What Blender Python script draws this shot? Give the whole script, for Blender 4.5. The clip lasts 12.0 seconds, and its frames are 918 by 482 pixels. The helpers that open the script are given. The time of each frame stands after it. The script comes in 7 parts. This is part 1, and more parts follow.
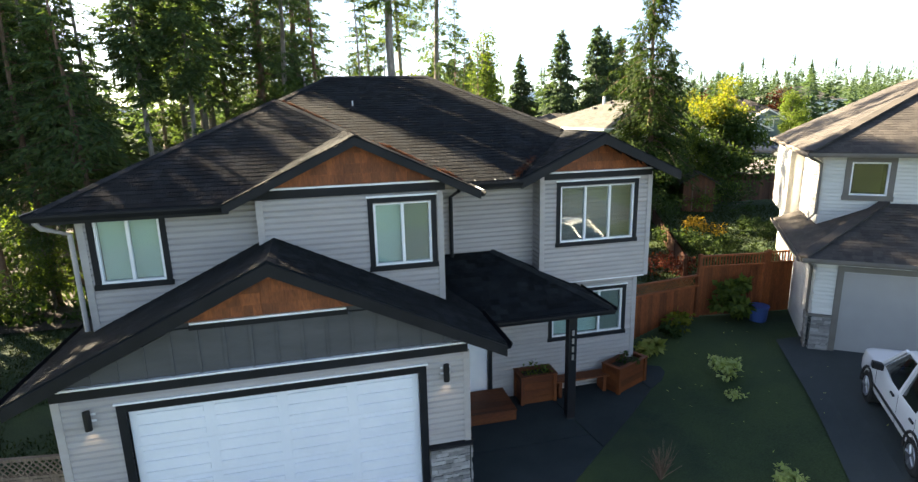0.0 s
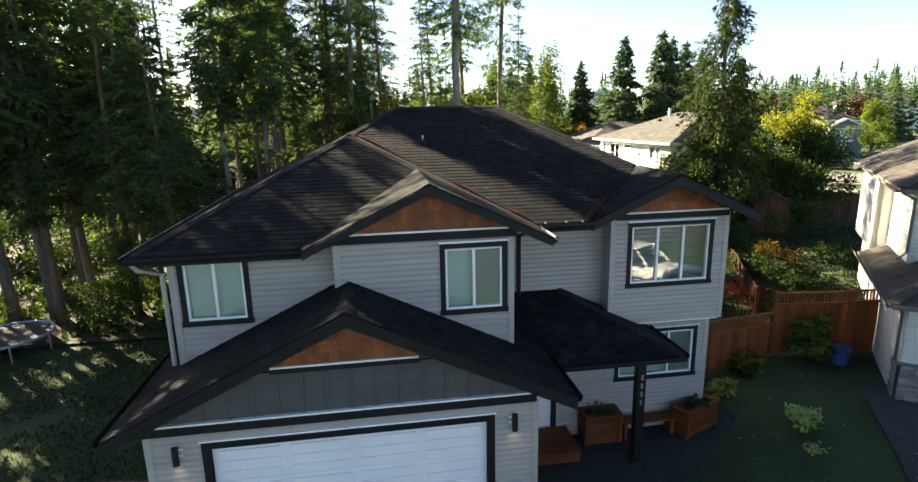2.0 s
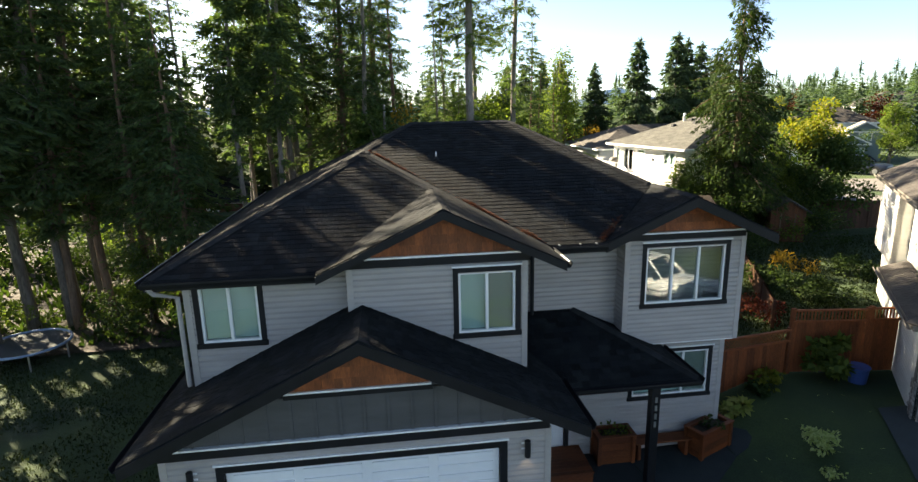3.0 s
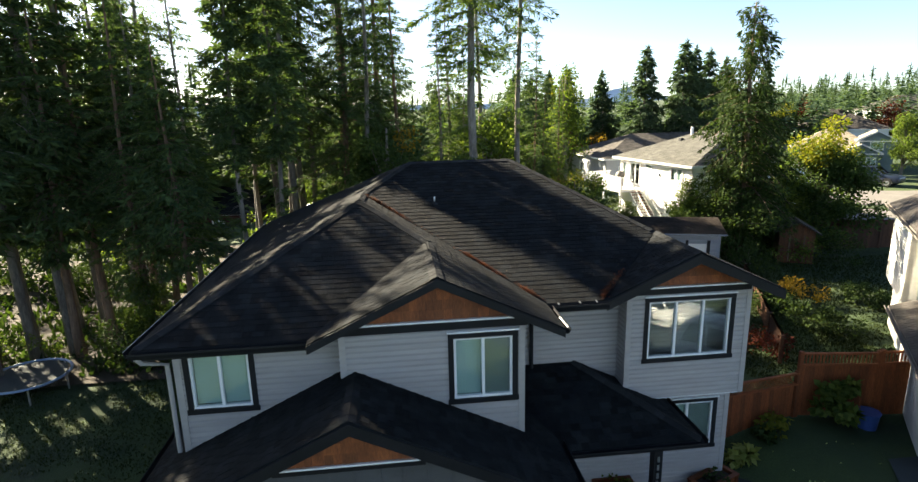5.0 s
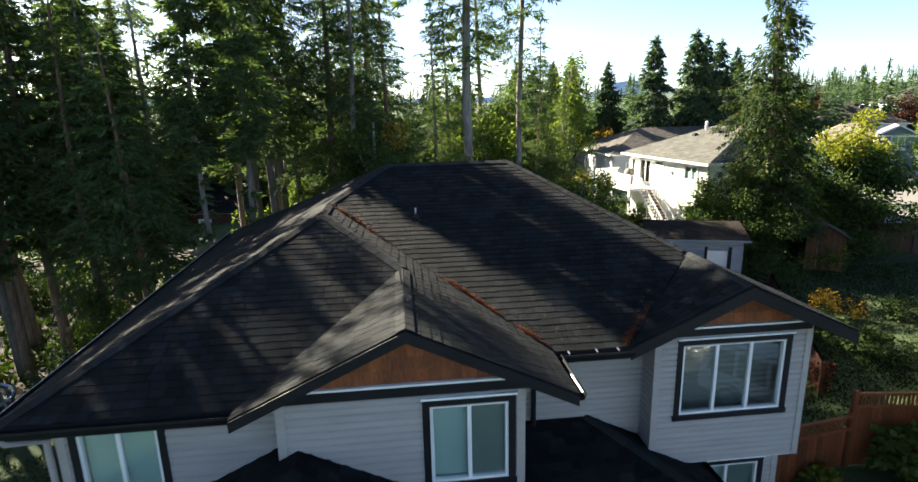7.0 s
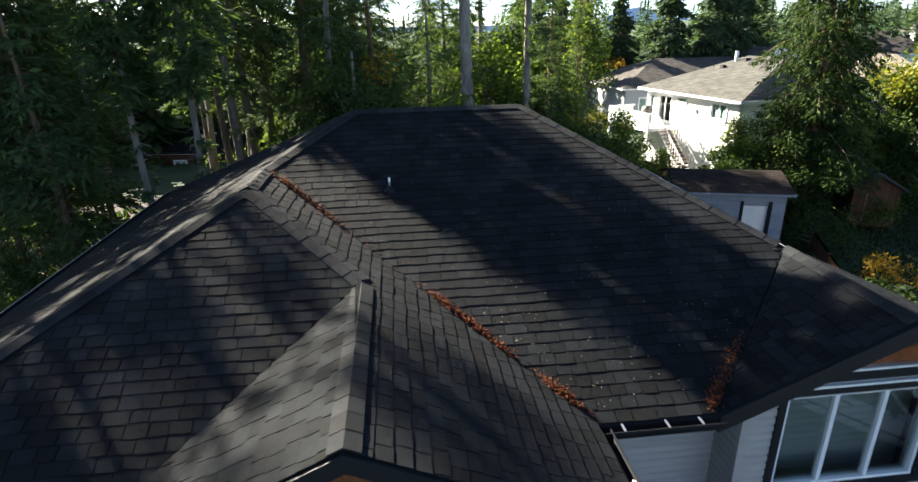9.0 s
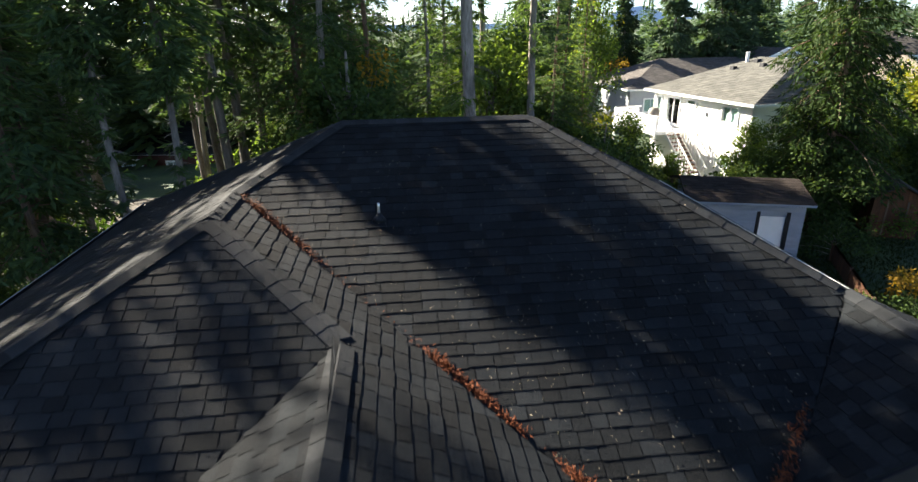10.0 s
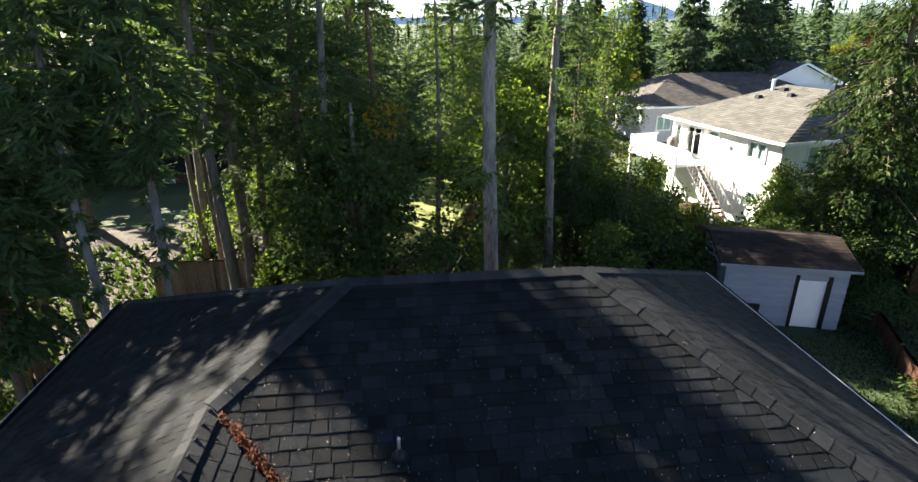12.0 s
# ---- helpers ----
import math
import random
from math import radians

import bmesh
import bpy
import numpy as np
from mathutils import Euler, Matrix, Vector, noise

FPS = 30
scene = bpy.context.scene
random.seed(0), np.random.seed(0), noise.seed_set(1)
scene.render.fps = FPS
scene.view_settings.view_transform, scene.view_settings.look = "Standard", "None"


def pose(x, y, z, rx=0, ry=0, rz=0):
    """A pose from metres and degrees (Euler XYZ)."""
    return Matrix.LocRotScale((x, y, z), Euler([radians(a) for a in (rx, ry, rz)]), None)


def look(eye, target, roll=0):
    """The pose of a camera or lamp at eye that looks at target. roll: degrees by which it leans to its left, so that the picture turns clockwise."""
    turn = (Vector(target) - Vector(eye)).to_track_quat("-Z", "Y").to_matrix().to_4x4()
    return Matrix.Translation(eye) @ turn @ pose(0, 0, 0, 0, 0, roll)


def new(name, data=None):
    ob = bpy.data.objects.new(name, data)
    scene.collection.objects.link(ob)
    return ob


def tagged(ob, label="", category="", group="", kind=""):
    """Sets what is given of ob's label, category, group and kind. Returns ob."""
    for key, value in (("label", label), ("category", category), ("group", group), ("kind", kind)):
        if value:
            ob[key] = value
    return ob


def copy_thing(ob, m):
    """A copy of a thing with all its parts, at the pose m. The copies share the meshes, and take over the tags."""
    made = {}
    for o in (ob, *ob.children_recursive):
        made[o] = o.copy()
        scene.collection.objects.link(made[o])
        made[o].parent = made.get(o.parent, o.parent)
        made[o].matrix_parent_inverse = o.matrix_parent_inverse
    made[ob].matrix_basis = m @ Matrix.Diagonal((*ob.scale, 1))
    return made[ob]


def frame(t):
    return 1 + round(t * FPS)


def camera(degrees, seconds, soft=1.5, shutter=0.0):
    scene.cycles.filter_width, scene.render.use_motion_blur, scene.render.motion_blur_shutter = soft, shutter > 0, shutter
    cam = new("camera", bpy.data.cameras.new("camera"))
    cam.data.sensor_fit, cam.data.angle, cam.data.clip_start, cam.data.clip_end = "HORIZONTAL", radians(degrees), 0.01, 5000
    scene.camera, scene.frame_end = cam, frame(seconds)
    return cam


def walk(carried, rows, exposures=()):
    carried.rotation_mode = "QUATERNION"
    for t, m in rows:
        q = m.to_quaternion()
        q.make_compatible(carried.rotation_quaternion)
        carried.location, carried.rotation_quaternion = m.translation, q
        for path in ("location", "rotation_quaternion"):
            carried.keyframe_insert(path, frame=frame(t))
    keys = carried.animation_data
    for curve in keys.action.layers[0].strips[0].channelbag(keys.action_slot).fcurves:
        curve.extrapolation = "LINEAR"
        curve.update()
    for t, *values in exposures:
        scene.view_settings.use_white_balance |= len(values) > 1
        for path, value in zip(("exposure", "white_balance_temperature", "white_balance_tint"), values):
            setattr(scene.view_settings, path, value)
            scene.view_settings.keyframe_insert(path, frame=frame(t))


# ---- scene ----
cam = camera(78.4, 12.0, soft=1.4, shutter=0.5)
PATH = [
    (0, (0.135, -0.341, 7.198), (0.6, 1.548, 6.735), -1.3),
    (0.5, (0.059, -0.298, 7.441), (0.527, 1.591, 6.979), -1.4),
    (1, (-0.035, -0.265, 7.672), (0.365, 1.641, 7.218), -1.4),
    (1.5, (-0.102, -0.184, 7.817), (0.213, 1.738, 7.361), -1.3),
    (2, (-0.153, -0.093, 8.049), (0.129, 1.834, 7.591), -1.2),
    (2.5, (-0.179, -0.009, 8.244), (0.083, 1.919, 7.784), -1.2),
    (3, (-0.153, 0.042, 8.503), (0.087, 1.973, 8.042), -1.2),
    (3.2, (-0.131, 0.078, 8.571), (0.106, 2.01, 8.113), -1.3),
    (5, (0.16, 0.55, 9.607), (0.373, 2.484, 9.143), -1.3),
    (5.5, (0.338, 0.988, 9.646), (0.546, 2.922, 9.183), -1.4),
    (6, (0.496, 1.638, 9.614), (0.705, 3.572, 9.15), -1.3),
    (6.5, (0.636, 2.256, 9.59), (0.839, 4.186, 9.11), -1.3),
    (6.7, (0.7, 2.584, 9.575), (0.902, 4.514, 9.092), -1.3),
    (8.3, (1.173, 5.777, 9.431), (1.374, 7.681, 8.854), -1.2),
    (8.5, (1.214, 6.08, 9.411), (1.412, 7.968, 8.782), -1.3),
    (9, (1.273, 6.717, 9.384), (1.467, 8.578, 8.678), -1.2),
    (9.5, (1.352, 7.298, 9.335), (1.547, 9.158, 8.627), -1.1),
    (10, (1.395, 7.991, 9.412), (1.59, 9.849, 8.7), -0.9),
    (10.5, (1.44, 8.787, 9.649), (1.638, 10.644, 8.933), -0.6),
    (11, (1.435, 9.757, 10.123), (1.635, 11.612, 9.402), -0.5),
    (11.5, (1.344, 10.271, 10.556), (1.543, 12.123, 9.829), -0.3),
    (12, (1.239, 10.455, 10.988), (1.433, 12.306, 10.256), -0.3),
]
walk(cam, [(t, look(eye, target, roll)) for t, eye, target, roll in PATH], [(0.0, 3.52, 7900, 9), (1.5, 3.14, 7800, 8), (3.0, 2.82, 7600, 7), (6.0, 2.78, 7100, 6), (9.0, 2.76, 6500, 8), (12.0, 3.0, 6600, 10)])

# ---- world and sun ----
SUN_AZ, SUN_EL = 42.5, 28.0  # degrees to the left of +y, and above the horizon
world = bpy.data.worlds.new("sky")
scene.world = world
world.use_nodes = True
wn = world.node_tree.nodes
sky = wn.new("ShaderNodeTexSky")
sky.sky_type, sky.sun_disc = "NISHITA", False
sky.sun_elevation, sky.sun_rotation = radians(SUN_EL), radians(-SUN_AZ)
sky.air_density, sky.dust_density, sky.ozone_density = 0.5, 0.45, 1.2
wn["Background"].inputs["Strength"].default_value = 0.05
world.node_tree.links.new(sky.outputs[0], wn["Background"].inputs["Color"])
sun_data = bpy.data.lights.new("sun", "SUN")
sun_data.energy, sun_data.angle, sun_data.color = 5.0, radians(0.5), (1.0, 0.9, 0.75)
sun = new("sun", sun_data)
sun_dir = Vector((-math.sin(radians(SUN_AZ)) * math.cos(radians(SUN_EL)), math.cos(radians(SUN_AZ)) * math.cos(radians(SUN_EL)), math.sin(radians(SUN_EL))))
sun.matrix_world = look(sun_dir * 100, (0, 0, 0))


# ---- materials ----
def principled(name, rough=0.8, metal=0.0, spec=0.4):
    m = bpy.data.materials.new(name)
    m.use_nodes = True
    b = m.node_tree.nodes["Principled BSDF"]
    b.inputs["Roughness"].default_value, b.inputs["Metallic"].default_value = rough, metal
    b.inputs["Specular IOR Level"].default_value = spec
    return m, m.node_tree.nodes, m.node_tree.links, b


def noise_tex(n, l, scale, detail=4.0, stretch=(1, 1, 1), rough=0.6, coord="Object"):
    tc, mp, tx = n.new("ShaderNodeTexCoord"), n.new("ShaderNodeMapping"), n.new("ShaderNodeTexNoise")
    mp.inputs["Scale"].default_value = stretch
    tx.inputs["Scale"].default_value, tx.inputs["Detail"].default_value, tx.inputs["Roughness"].default_value = scale, detail, rough
    l.new(tc.outputs[coord], mp.inputs[0])
    l.new(mp.outputs[0], tx.inputs["Vector"])
    return tx


def ramp(n, l, src, stops):
    r = n.new("ShaderNodeValToRGB")
    while len(r.color_ramp.elements) < len(stops):
        r.color_ramp.elements.new(0.5)
    for e, (p, c) in zip(r.color_ramp.elements, stops):
        e.position, e.color = p, (*c, 1)
    l.new(src, r.inputs[0])
    return r


def mixed(n, l, kind, fac, a, b):
    m = n.new("ShaderNodeMix")
    m.data_type, m.blend_type = "RGBA", kind
    for sock, v in ((m.inputs[0], fac), (m.inputs[6], a), (m.inputs[7], b)):
        if isinstance(v, (int, float)):
            sock.default_value = v
        elif isinstance(v, tuple):
            sock.default_value = (*v, 1)
        else:
            l.new(v, sock)
    return m.outputs[2]


def piece_random(n, l):
    """A random number for each piece, whether it is an object or an island."""
    oi, ge, ad, fr = n.new("ShaderNodeObjectInfo"), n.new("ShaderNodeNewGeometry"), n.new("ShaderNodeMath"), n.new("ShaderNodeMath")
    ad.operation, fr.operation = "ADD", "FRACT"
    l.new(oi.outputs["Random"], ad.inputs[0])
    l.new(ge.outputs["Random Per Island"], ad.inputs[1])
    l.new(ad.outputs[0], fr.inputs[0])
    return fr.outputs[0]


def bump(n, l, b, src, strength, dist):
    bp = n.new("ShaderNodeBump")
    bp.inputs["Strength"].default_value, bp.inputs["Distance"].default_value = strength, dist
    l.new(src, bp.inputs["Height"])
    l.new(bp.outputs[0], b.inputs["Normal"])


def surface(name, dark, light, scale=6.0, rough=0.8, grain=60.0, pieces=0.0, stretch=(1, 1, 1), relief=0.3, depth=0.004, metal=0.0, spec=0.4, stains=0.35):
    """Two colours mixed by coarse stains, with fine grain in colour and relief; pieces: how far single pieces differ."""
    m, n, l, b = principled(name, rough, metal, spec)
    big, fine = noise_tex(n, l, scale, 5.0, stretch), noise_tex(n, l, grain, 3.0, stretch)
    col = ramp(n, l, big.outputs["Fac"], ((0.3, dark), (0.7, light))).outputs[0]
    col = mixed(n, l, "OVERLAY", stains, col, ramp(n, l, fine.outputs["Fac"], ((0.3, (0.2, 0.2, 0.2)), (0.7, (0.8, 0.8, 0.8)))).outputs[0])
    if pieces:
        lo, hi = 1 - pieces, 1 + pieces
        col = mixed(n, l, "MULTIPLY", 1.0, col, ramp(n, l, piece_random(n, l), ((0.0, (lo, lo, lo)), (1.0, (hi, hi, hi)))).outputs[0])
    l.new(col, b.inputs["Base Color"])
    bump(n, l, b, fine.outputs["Fac"], relief, depth)
    return m


def leaf_mat(name, a, b_col, glow=0.45, rough=0.8):
    """Leaves that let light through; each clump has its own tint."""
    m, n, l, b = principled(name, rough, 0, 0.12)
    ge = n.new("ShaderNodeNewGeometry")
    col = ramp(n, l, ge.outputs["Random Per Island"], ((0.0, a), (1.0, b_col))).outputs[0]
    l.new(col, b.inputs["Base Color"])
    tr, mx = n.new("ShaderNodeBsdfTranslucent"), n.new("ShaderNodeMixShader")
    l.new(mixed(n, l, "MULTIPLY", 1.0, col, (1.3, 1.35, 0.6)), tr.inputs[0])
    mx.inputs[0].default_value = glow
    l.new(b.outputs[0], mx.inputs[1])
    l.new(tr.outputs[0], mx.inputs[2])
    l.new(mx.outputs[0], n["Material Output"].inputs[0])
    return m


def glass_mat(name, tint=(0.8, 0.86, 0.84)):
    m, n, l, b = principled(name)
    lw, po, ma, tr, gl, mx = n.new("ShaderNodeLayerWeight"), n.new("ShaderNodeMath"), n.new("ShaderNodeMath"), n.new("ShaderNodeBsdfTransparent"), n.new("ShaderNodeBsdfGlossy"), n.new("ShaderNodeMixShader")
    lw.inputs[0].default_value = 0.5
    po.operation, ma.operation, ma.use_clamp = "POWER", "MULTIPLY_ADD", True
    po.inputs[1].default_value, ma.inputs[1].default_value, ma.inputs[2].default_value = 4.0, 0.8, 0.09
    tr.inputs[0].default_value, gl.inputs["Roughness"].default_value = (*tint, 1), 0.01
    l.new(lw.outputs["Facing"], po.inputs[0])
    l.new(po.outputs[0], ma.inputs[0])
    l.new(ma.outputs[0], mx.inputs[0])
    l.new(tr.outputs[0], mx.inputs[1])
    l.new(gl.outputs[0], mx.inputs[2])
    l.new(mx.outputs[0], n["Material Output"].inputs[0])
    return m


SHINGLE = surface("asphalt_shingle", (0.0034, 0.0050, 0.0068), (0.0122, 0.0142, 0.0156), 1.6, 0.9, 130.0, 0.5, relief=1.0, depth=0.009, spec=0.14, stains=0.75)
SHINGLE_CAP = surface("ridge_cap_shingle", (0.011, 0.0125, 0.014), (0.024, 0.0255, 0.027), 1.6, 0.9, 130.0, 0.35, relief=1.0, depth=0.006, spec=0.14, stains=0.6)
SHINGLE_GREY = surface("grey_asphalt_shingle", (0.055, 0.054, 0.047), (0.092, 0.090, 0.078), 1.5, 0.9, 120.0, 0.2, relief=0.5)
SHINGLE_BROWN = surface("brown_asphalt_shingle", (0.030, 0.027, 0.025), (0.06, 0.052, 0.046), 1.5, 0.9, 120.0, 0.3, relief=0.5)
# about half of SHINGLE_BROWN: shade on the shed roof is put into the colour
SHINGLE_DARK = surface("shaded_brown_asphalt_shingle", (0.016, 0.012, 0.010), (0.032, 0.025, 0.021), 1.5, 0.95, 120.0, 0.3, relief=0.5, spec=0.15)
SIDING = surface("grey_vinyl_siding", (0.33, 0.305, 0.29), (0.385, 0.358, 0.34), 1.3, 0.6, 90.0, 0.04, (1, 1, 6), 0.12, 0.002, stains=0.12)
SIDING_PALE = surface("pale_vinyl_siding", (0.55, 0.54, 0.50), (0.62, 0.61, 0.57), 1.3, 0.6, 90.0, 0.04, (1, 1, 6), 0.12, 0.002, stains=0.12)
STUCCO = surface("white_stucco", (0.74, 0.73, 0.70), (0.82, 0.81, 0.78), 0.9, 0.9, 70.0, relief=0.25, stains=0.15)
BATTEN = surface("charcoal_board", (0.060, 0.062, 0.064), (0.08, 0.081, 0.083), 1.5, 0.7, 80.0, 0.08, (1, 1, 4), 0.15, 0.002, stains=0.2)
TRIM = surface("black_painted_trim", (0.007, 0.008, 0.010), (0.013, 0.014, 0.017), 2.0, 0.55, 80.0, 0.1, relief=0.1, depth=0.002, spec=0.2, stains=0.2)
WHITE = surface("white_vinyl", (0.74, 0.75, 0.75), (0.82, 0.82, 0.82), 2.0, 0.45, 60.0, relief=0.05, depth=0.001, stains=0.08)
DOORWHITE = surface("white_steel_door", (0.70, 0.73, 0.76), (0.78, 0.80, 0.82), 1.5, 0.45, 130.0, relief=0.12, depth=0.001, stains=0.1)
CEDAR = surface("stained_cedar", (0.15, 0.041, 0.012), (0.28, 0.085, 0.026), 3.0, 0.65, 40.0, 0.3, (1, 1, 0.25), 0.3, 0.003, stains=0.5)
FENCEWOOD = surface("cedar_fence_wood", (0.16, 0.041, 0.011), (0.27, 0.076, 0.02), 2.0, 0.75, 36.0, 0.28, (1, 1, 0.2), 0.4, 0.004, stains=0.5)
DARKFENCE = surface("dark_fence_wood", (0.05, 0.021, 0.011), (0.10, 0.042, 0.02), 2.0, 0.8, 36.0, 0.28, (1, 1, 0.2), 0.4, 0.004, stains=0.5)
# sunlight on the back lawn is put into this lighter grass colour
LAWN = surface("sun_tinted_back_lawn", (0.10, 0.125, 0.025), (0.19, 0.205, 0.055), 0.8, 0.95, 24.0, relief=1.0, depth=0.03, stains=0.6)
OLDWOOD = surface("weathered_wood", (0.12, 0.085, 0.06), (0.22, 0.16, 0.11), 2.0, 0.85, 36.0, 0.3, (1, 1, 0.2), 0.4, 0.004, stains=0.5)
PALEWOOD = surface("pale_new_wood", (0.30, 0.21, 0.10), (0.42, 0.31, 0.17), 2.0, 0.7, 36.0, 0.2, (1, 1, 0.3), 0.3, 0.003, stains=0.3)
DECKWOOD = surface("deck_wood", (0.095, 0.023, 0.006), (0.19, 0.053, 0.013), 2.0, 0.6, 40.0, 0.25, (0.3, 1, 1), 0.3, 0.003, stains=0.4)
PALECONCRETE = surface("pale_concrete", (0.12, 0.113, 0.102), (0.17, 0.16, 0.146), 0.7, 0.9, 60.0, 0.06, relief=0.3, depth=0.004, stains=0.4)
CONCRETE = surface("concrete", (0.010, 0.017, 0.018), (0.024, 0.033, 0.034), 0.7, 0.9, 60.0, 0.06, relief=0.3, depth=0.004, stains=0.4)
ASPHALT = surface("asphalt", (0.026, 0.036, 0.037), (0.046, 0.056, 0.056), 0.5, 0.9, 70.0, relief=0.5, depth=0.006, stains=0.4)
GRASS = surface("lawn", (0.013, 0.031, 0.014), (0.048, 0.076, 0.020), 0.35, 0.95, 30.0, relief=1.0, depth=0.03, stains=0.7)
SOIL = surface("bark_mulch", (0.022, 0.018, 0.012), (0.06, 0.045, 0.03), 2.0, 0.95, 40.0, relief=1.0, depth=0.03, stains=0.6)
STONE = surface("grey_ledgestone", (0.20, 0.19, 0.18), (0.34, 0.32, 0.30), 4.0, 0.85, 60.0, 0.4, relief=0.6, depth=0.008, stains=0.4)
BARK = surface("grey_bark", (0.09, 0.075, 0.062), (0.24, 0.21, 0.18), 2.5, 0.95, 18.0, 0.15, (1, 1, 0.2), 1.0, 0.04, stains=0.6)
BARK_RED = surface("red_brown_bark", (0.10, 0.06, 0.04), (0.19, 0.125, 0.085), 2.5, 0.95, 18.0, 0.15, (1, 1, 0.2), 1.0, 0.04, stains=0.6)
BLACKMETAL = surface("black_metal", (0.012, 0.012, 0.014), (0.02, 0.02, 0.022), 3.0, 0.4, 60.0, relief=0.05, depth=0.001, metal=0.3, stains=0.1)
CARPAINT = surface("white_car_paint", (0.70, 0.71, 0.72), (0.76, 0.77, 0.78), 0.8, 0.22, 30.0, relief=0.0, depth=0.0005, spec=0.6, stains=0.05)
RUBBER = surface("black_rubber", (0.015, 0.015, 0.015), (0.03, 0.03, 0.03), 5.0, 0.85, 60.0, stains=0.2)
CHROME = surface("bright_metal", (0.5, 0.5, 0.52), (0.65, 0.65, 0.66), 5.0, 0.3, 60.0, metal=0.9, relief=0.02, stains=0.1)
BLIND = surface("pale_blind", (0.55, 0.68, 0.66), (0.65, 0.77, 0.75), 1.0, 0.7, 50.0, relief=0.05, stains=0.1)
# indoor dimness is put into this dark lining colour
ROOM = surface("room_shade_in_colour", (0.03, 0.033, 0.034), (0.06, 0.06, 0.058), 0.8, 0.9, 20.0, stains=0.3)
SCREEN = surface("grey_insect_screen", (0.24, 0.27, 0.26), (0.29, 0.32, 0.31), 1.0, 0.8, 300.0, relief=0.1, stains=0.2)
CARGLASS = glass_mat("dark_car_glass", (0.12, 0.13, 0.13))
GLASS = glass_mat("window_glass")
DEBRIS = leaf_mat("rust_needles", (0.06, 0.016, 0.007), (0.17, 0.055, 0.022), 0.15)
PALENEEDLE = leaf_mat("dry_pale_needles", (0.16, 0.13, 0.09), (0.34, 0.29, 0.21), 0.1)
SHINGLE_MID = surface("grey_brown_asphalt_shingle", (0.052, 0.046, 0.041), (0.088, 0.078, 0.069), 1.5, 0.9, 120.0, 0.25, relief=0.5)
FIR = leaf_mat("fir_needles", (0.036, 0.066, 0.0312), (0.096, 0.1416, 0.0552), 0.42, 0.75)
# lighter copy of FIR: sunlight on the needles is put into the colour
FIR_LIGHT = leaf_mat("sun_tinted_fir_needles", (0.0495, 0.088, 0.0242), (0.121, 0.165, 0.044), 0.42)
CEDARLEAF = leaf_mat("cedar_sprays", (0.016, 0.034, 0.011), (0.055, 0.085, 0.022), 0.3)
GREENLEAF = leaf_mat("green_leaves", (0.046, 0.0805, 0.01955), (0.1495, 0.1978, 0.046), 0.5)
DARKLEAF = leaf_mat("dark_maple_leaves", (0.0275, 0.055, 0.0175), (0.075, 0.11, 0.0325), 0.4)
YELLOWLEAF = leaf_mat("yellow_green_leaves", (0.095, 0.13, 0.018), (0.22, 0.205, 0.03), 0.45)
AMBERLEAF = leaf_mat("amber_leaves", (0.20, 0.14, 0.02), (0.32, 0.19, 0.03), 0.45)
REDLEAF = leaf_mat("dark_red_leaves", (0.07, 0.018, 0.015), (0.13, 0.035, 0.02), 0.35)
WEED = leaf_mat("rough_grass_blades", (0.012, 0.022, 0.007), (0.042, 0.055, 0.015), 0.3, 0.95)
HOSTA = leaf_mat("hosta_leaves", (0.16, 0.2, 0.04), (0.3, 0.3, 0.09), 0.35)
PALELEAF = leaf_mat("variegated_leaves", (0.28, 0.34, 0.12), (0.45, 0.48, 0.22), 0.4)
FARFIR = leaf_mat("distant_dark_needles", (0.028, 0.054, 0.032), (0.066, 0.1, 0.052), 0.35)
# distance haze is put into this lighter teal needle colour
TEALFIR = leaf_mat("haze_tinted_needles", (0.042, 0.078, 0.05), (0.095, 0.14, 0.078), 0.35)


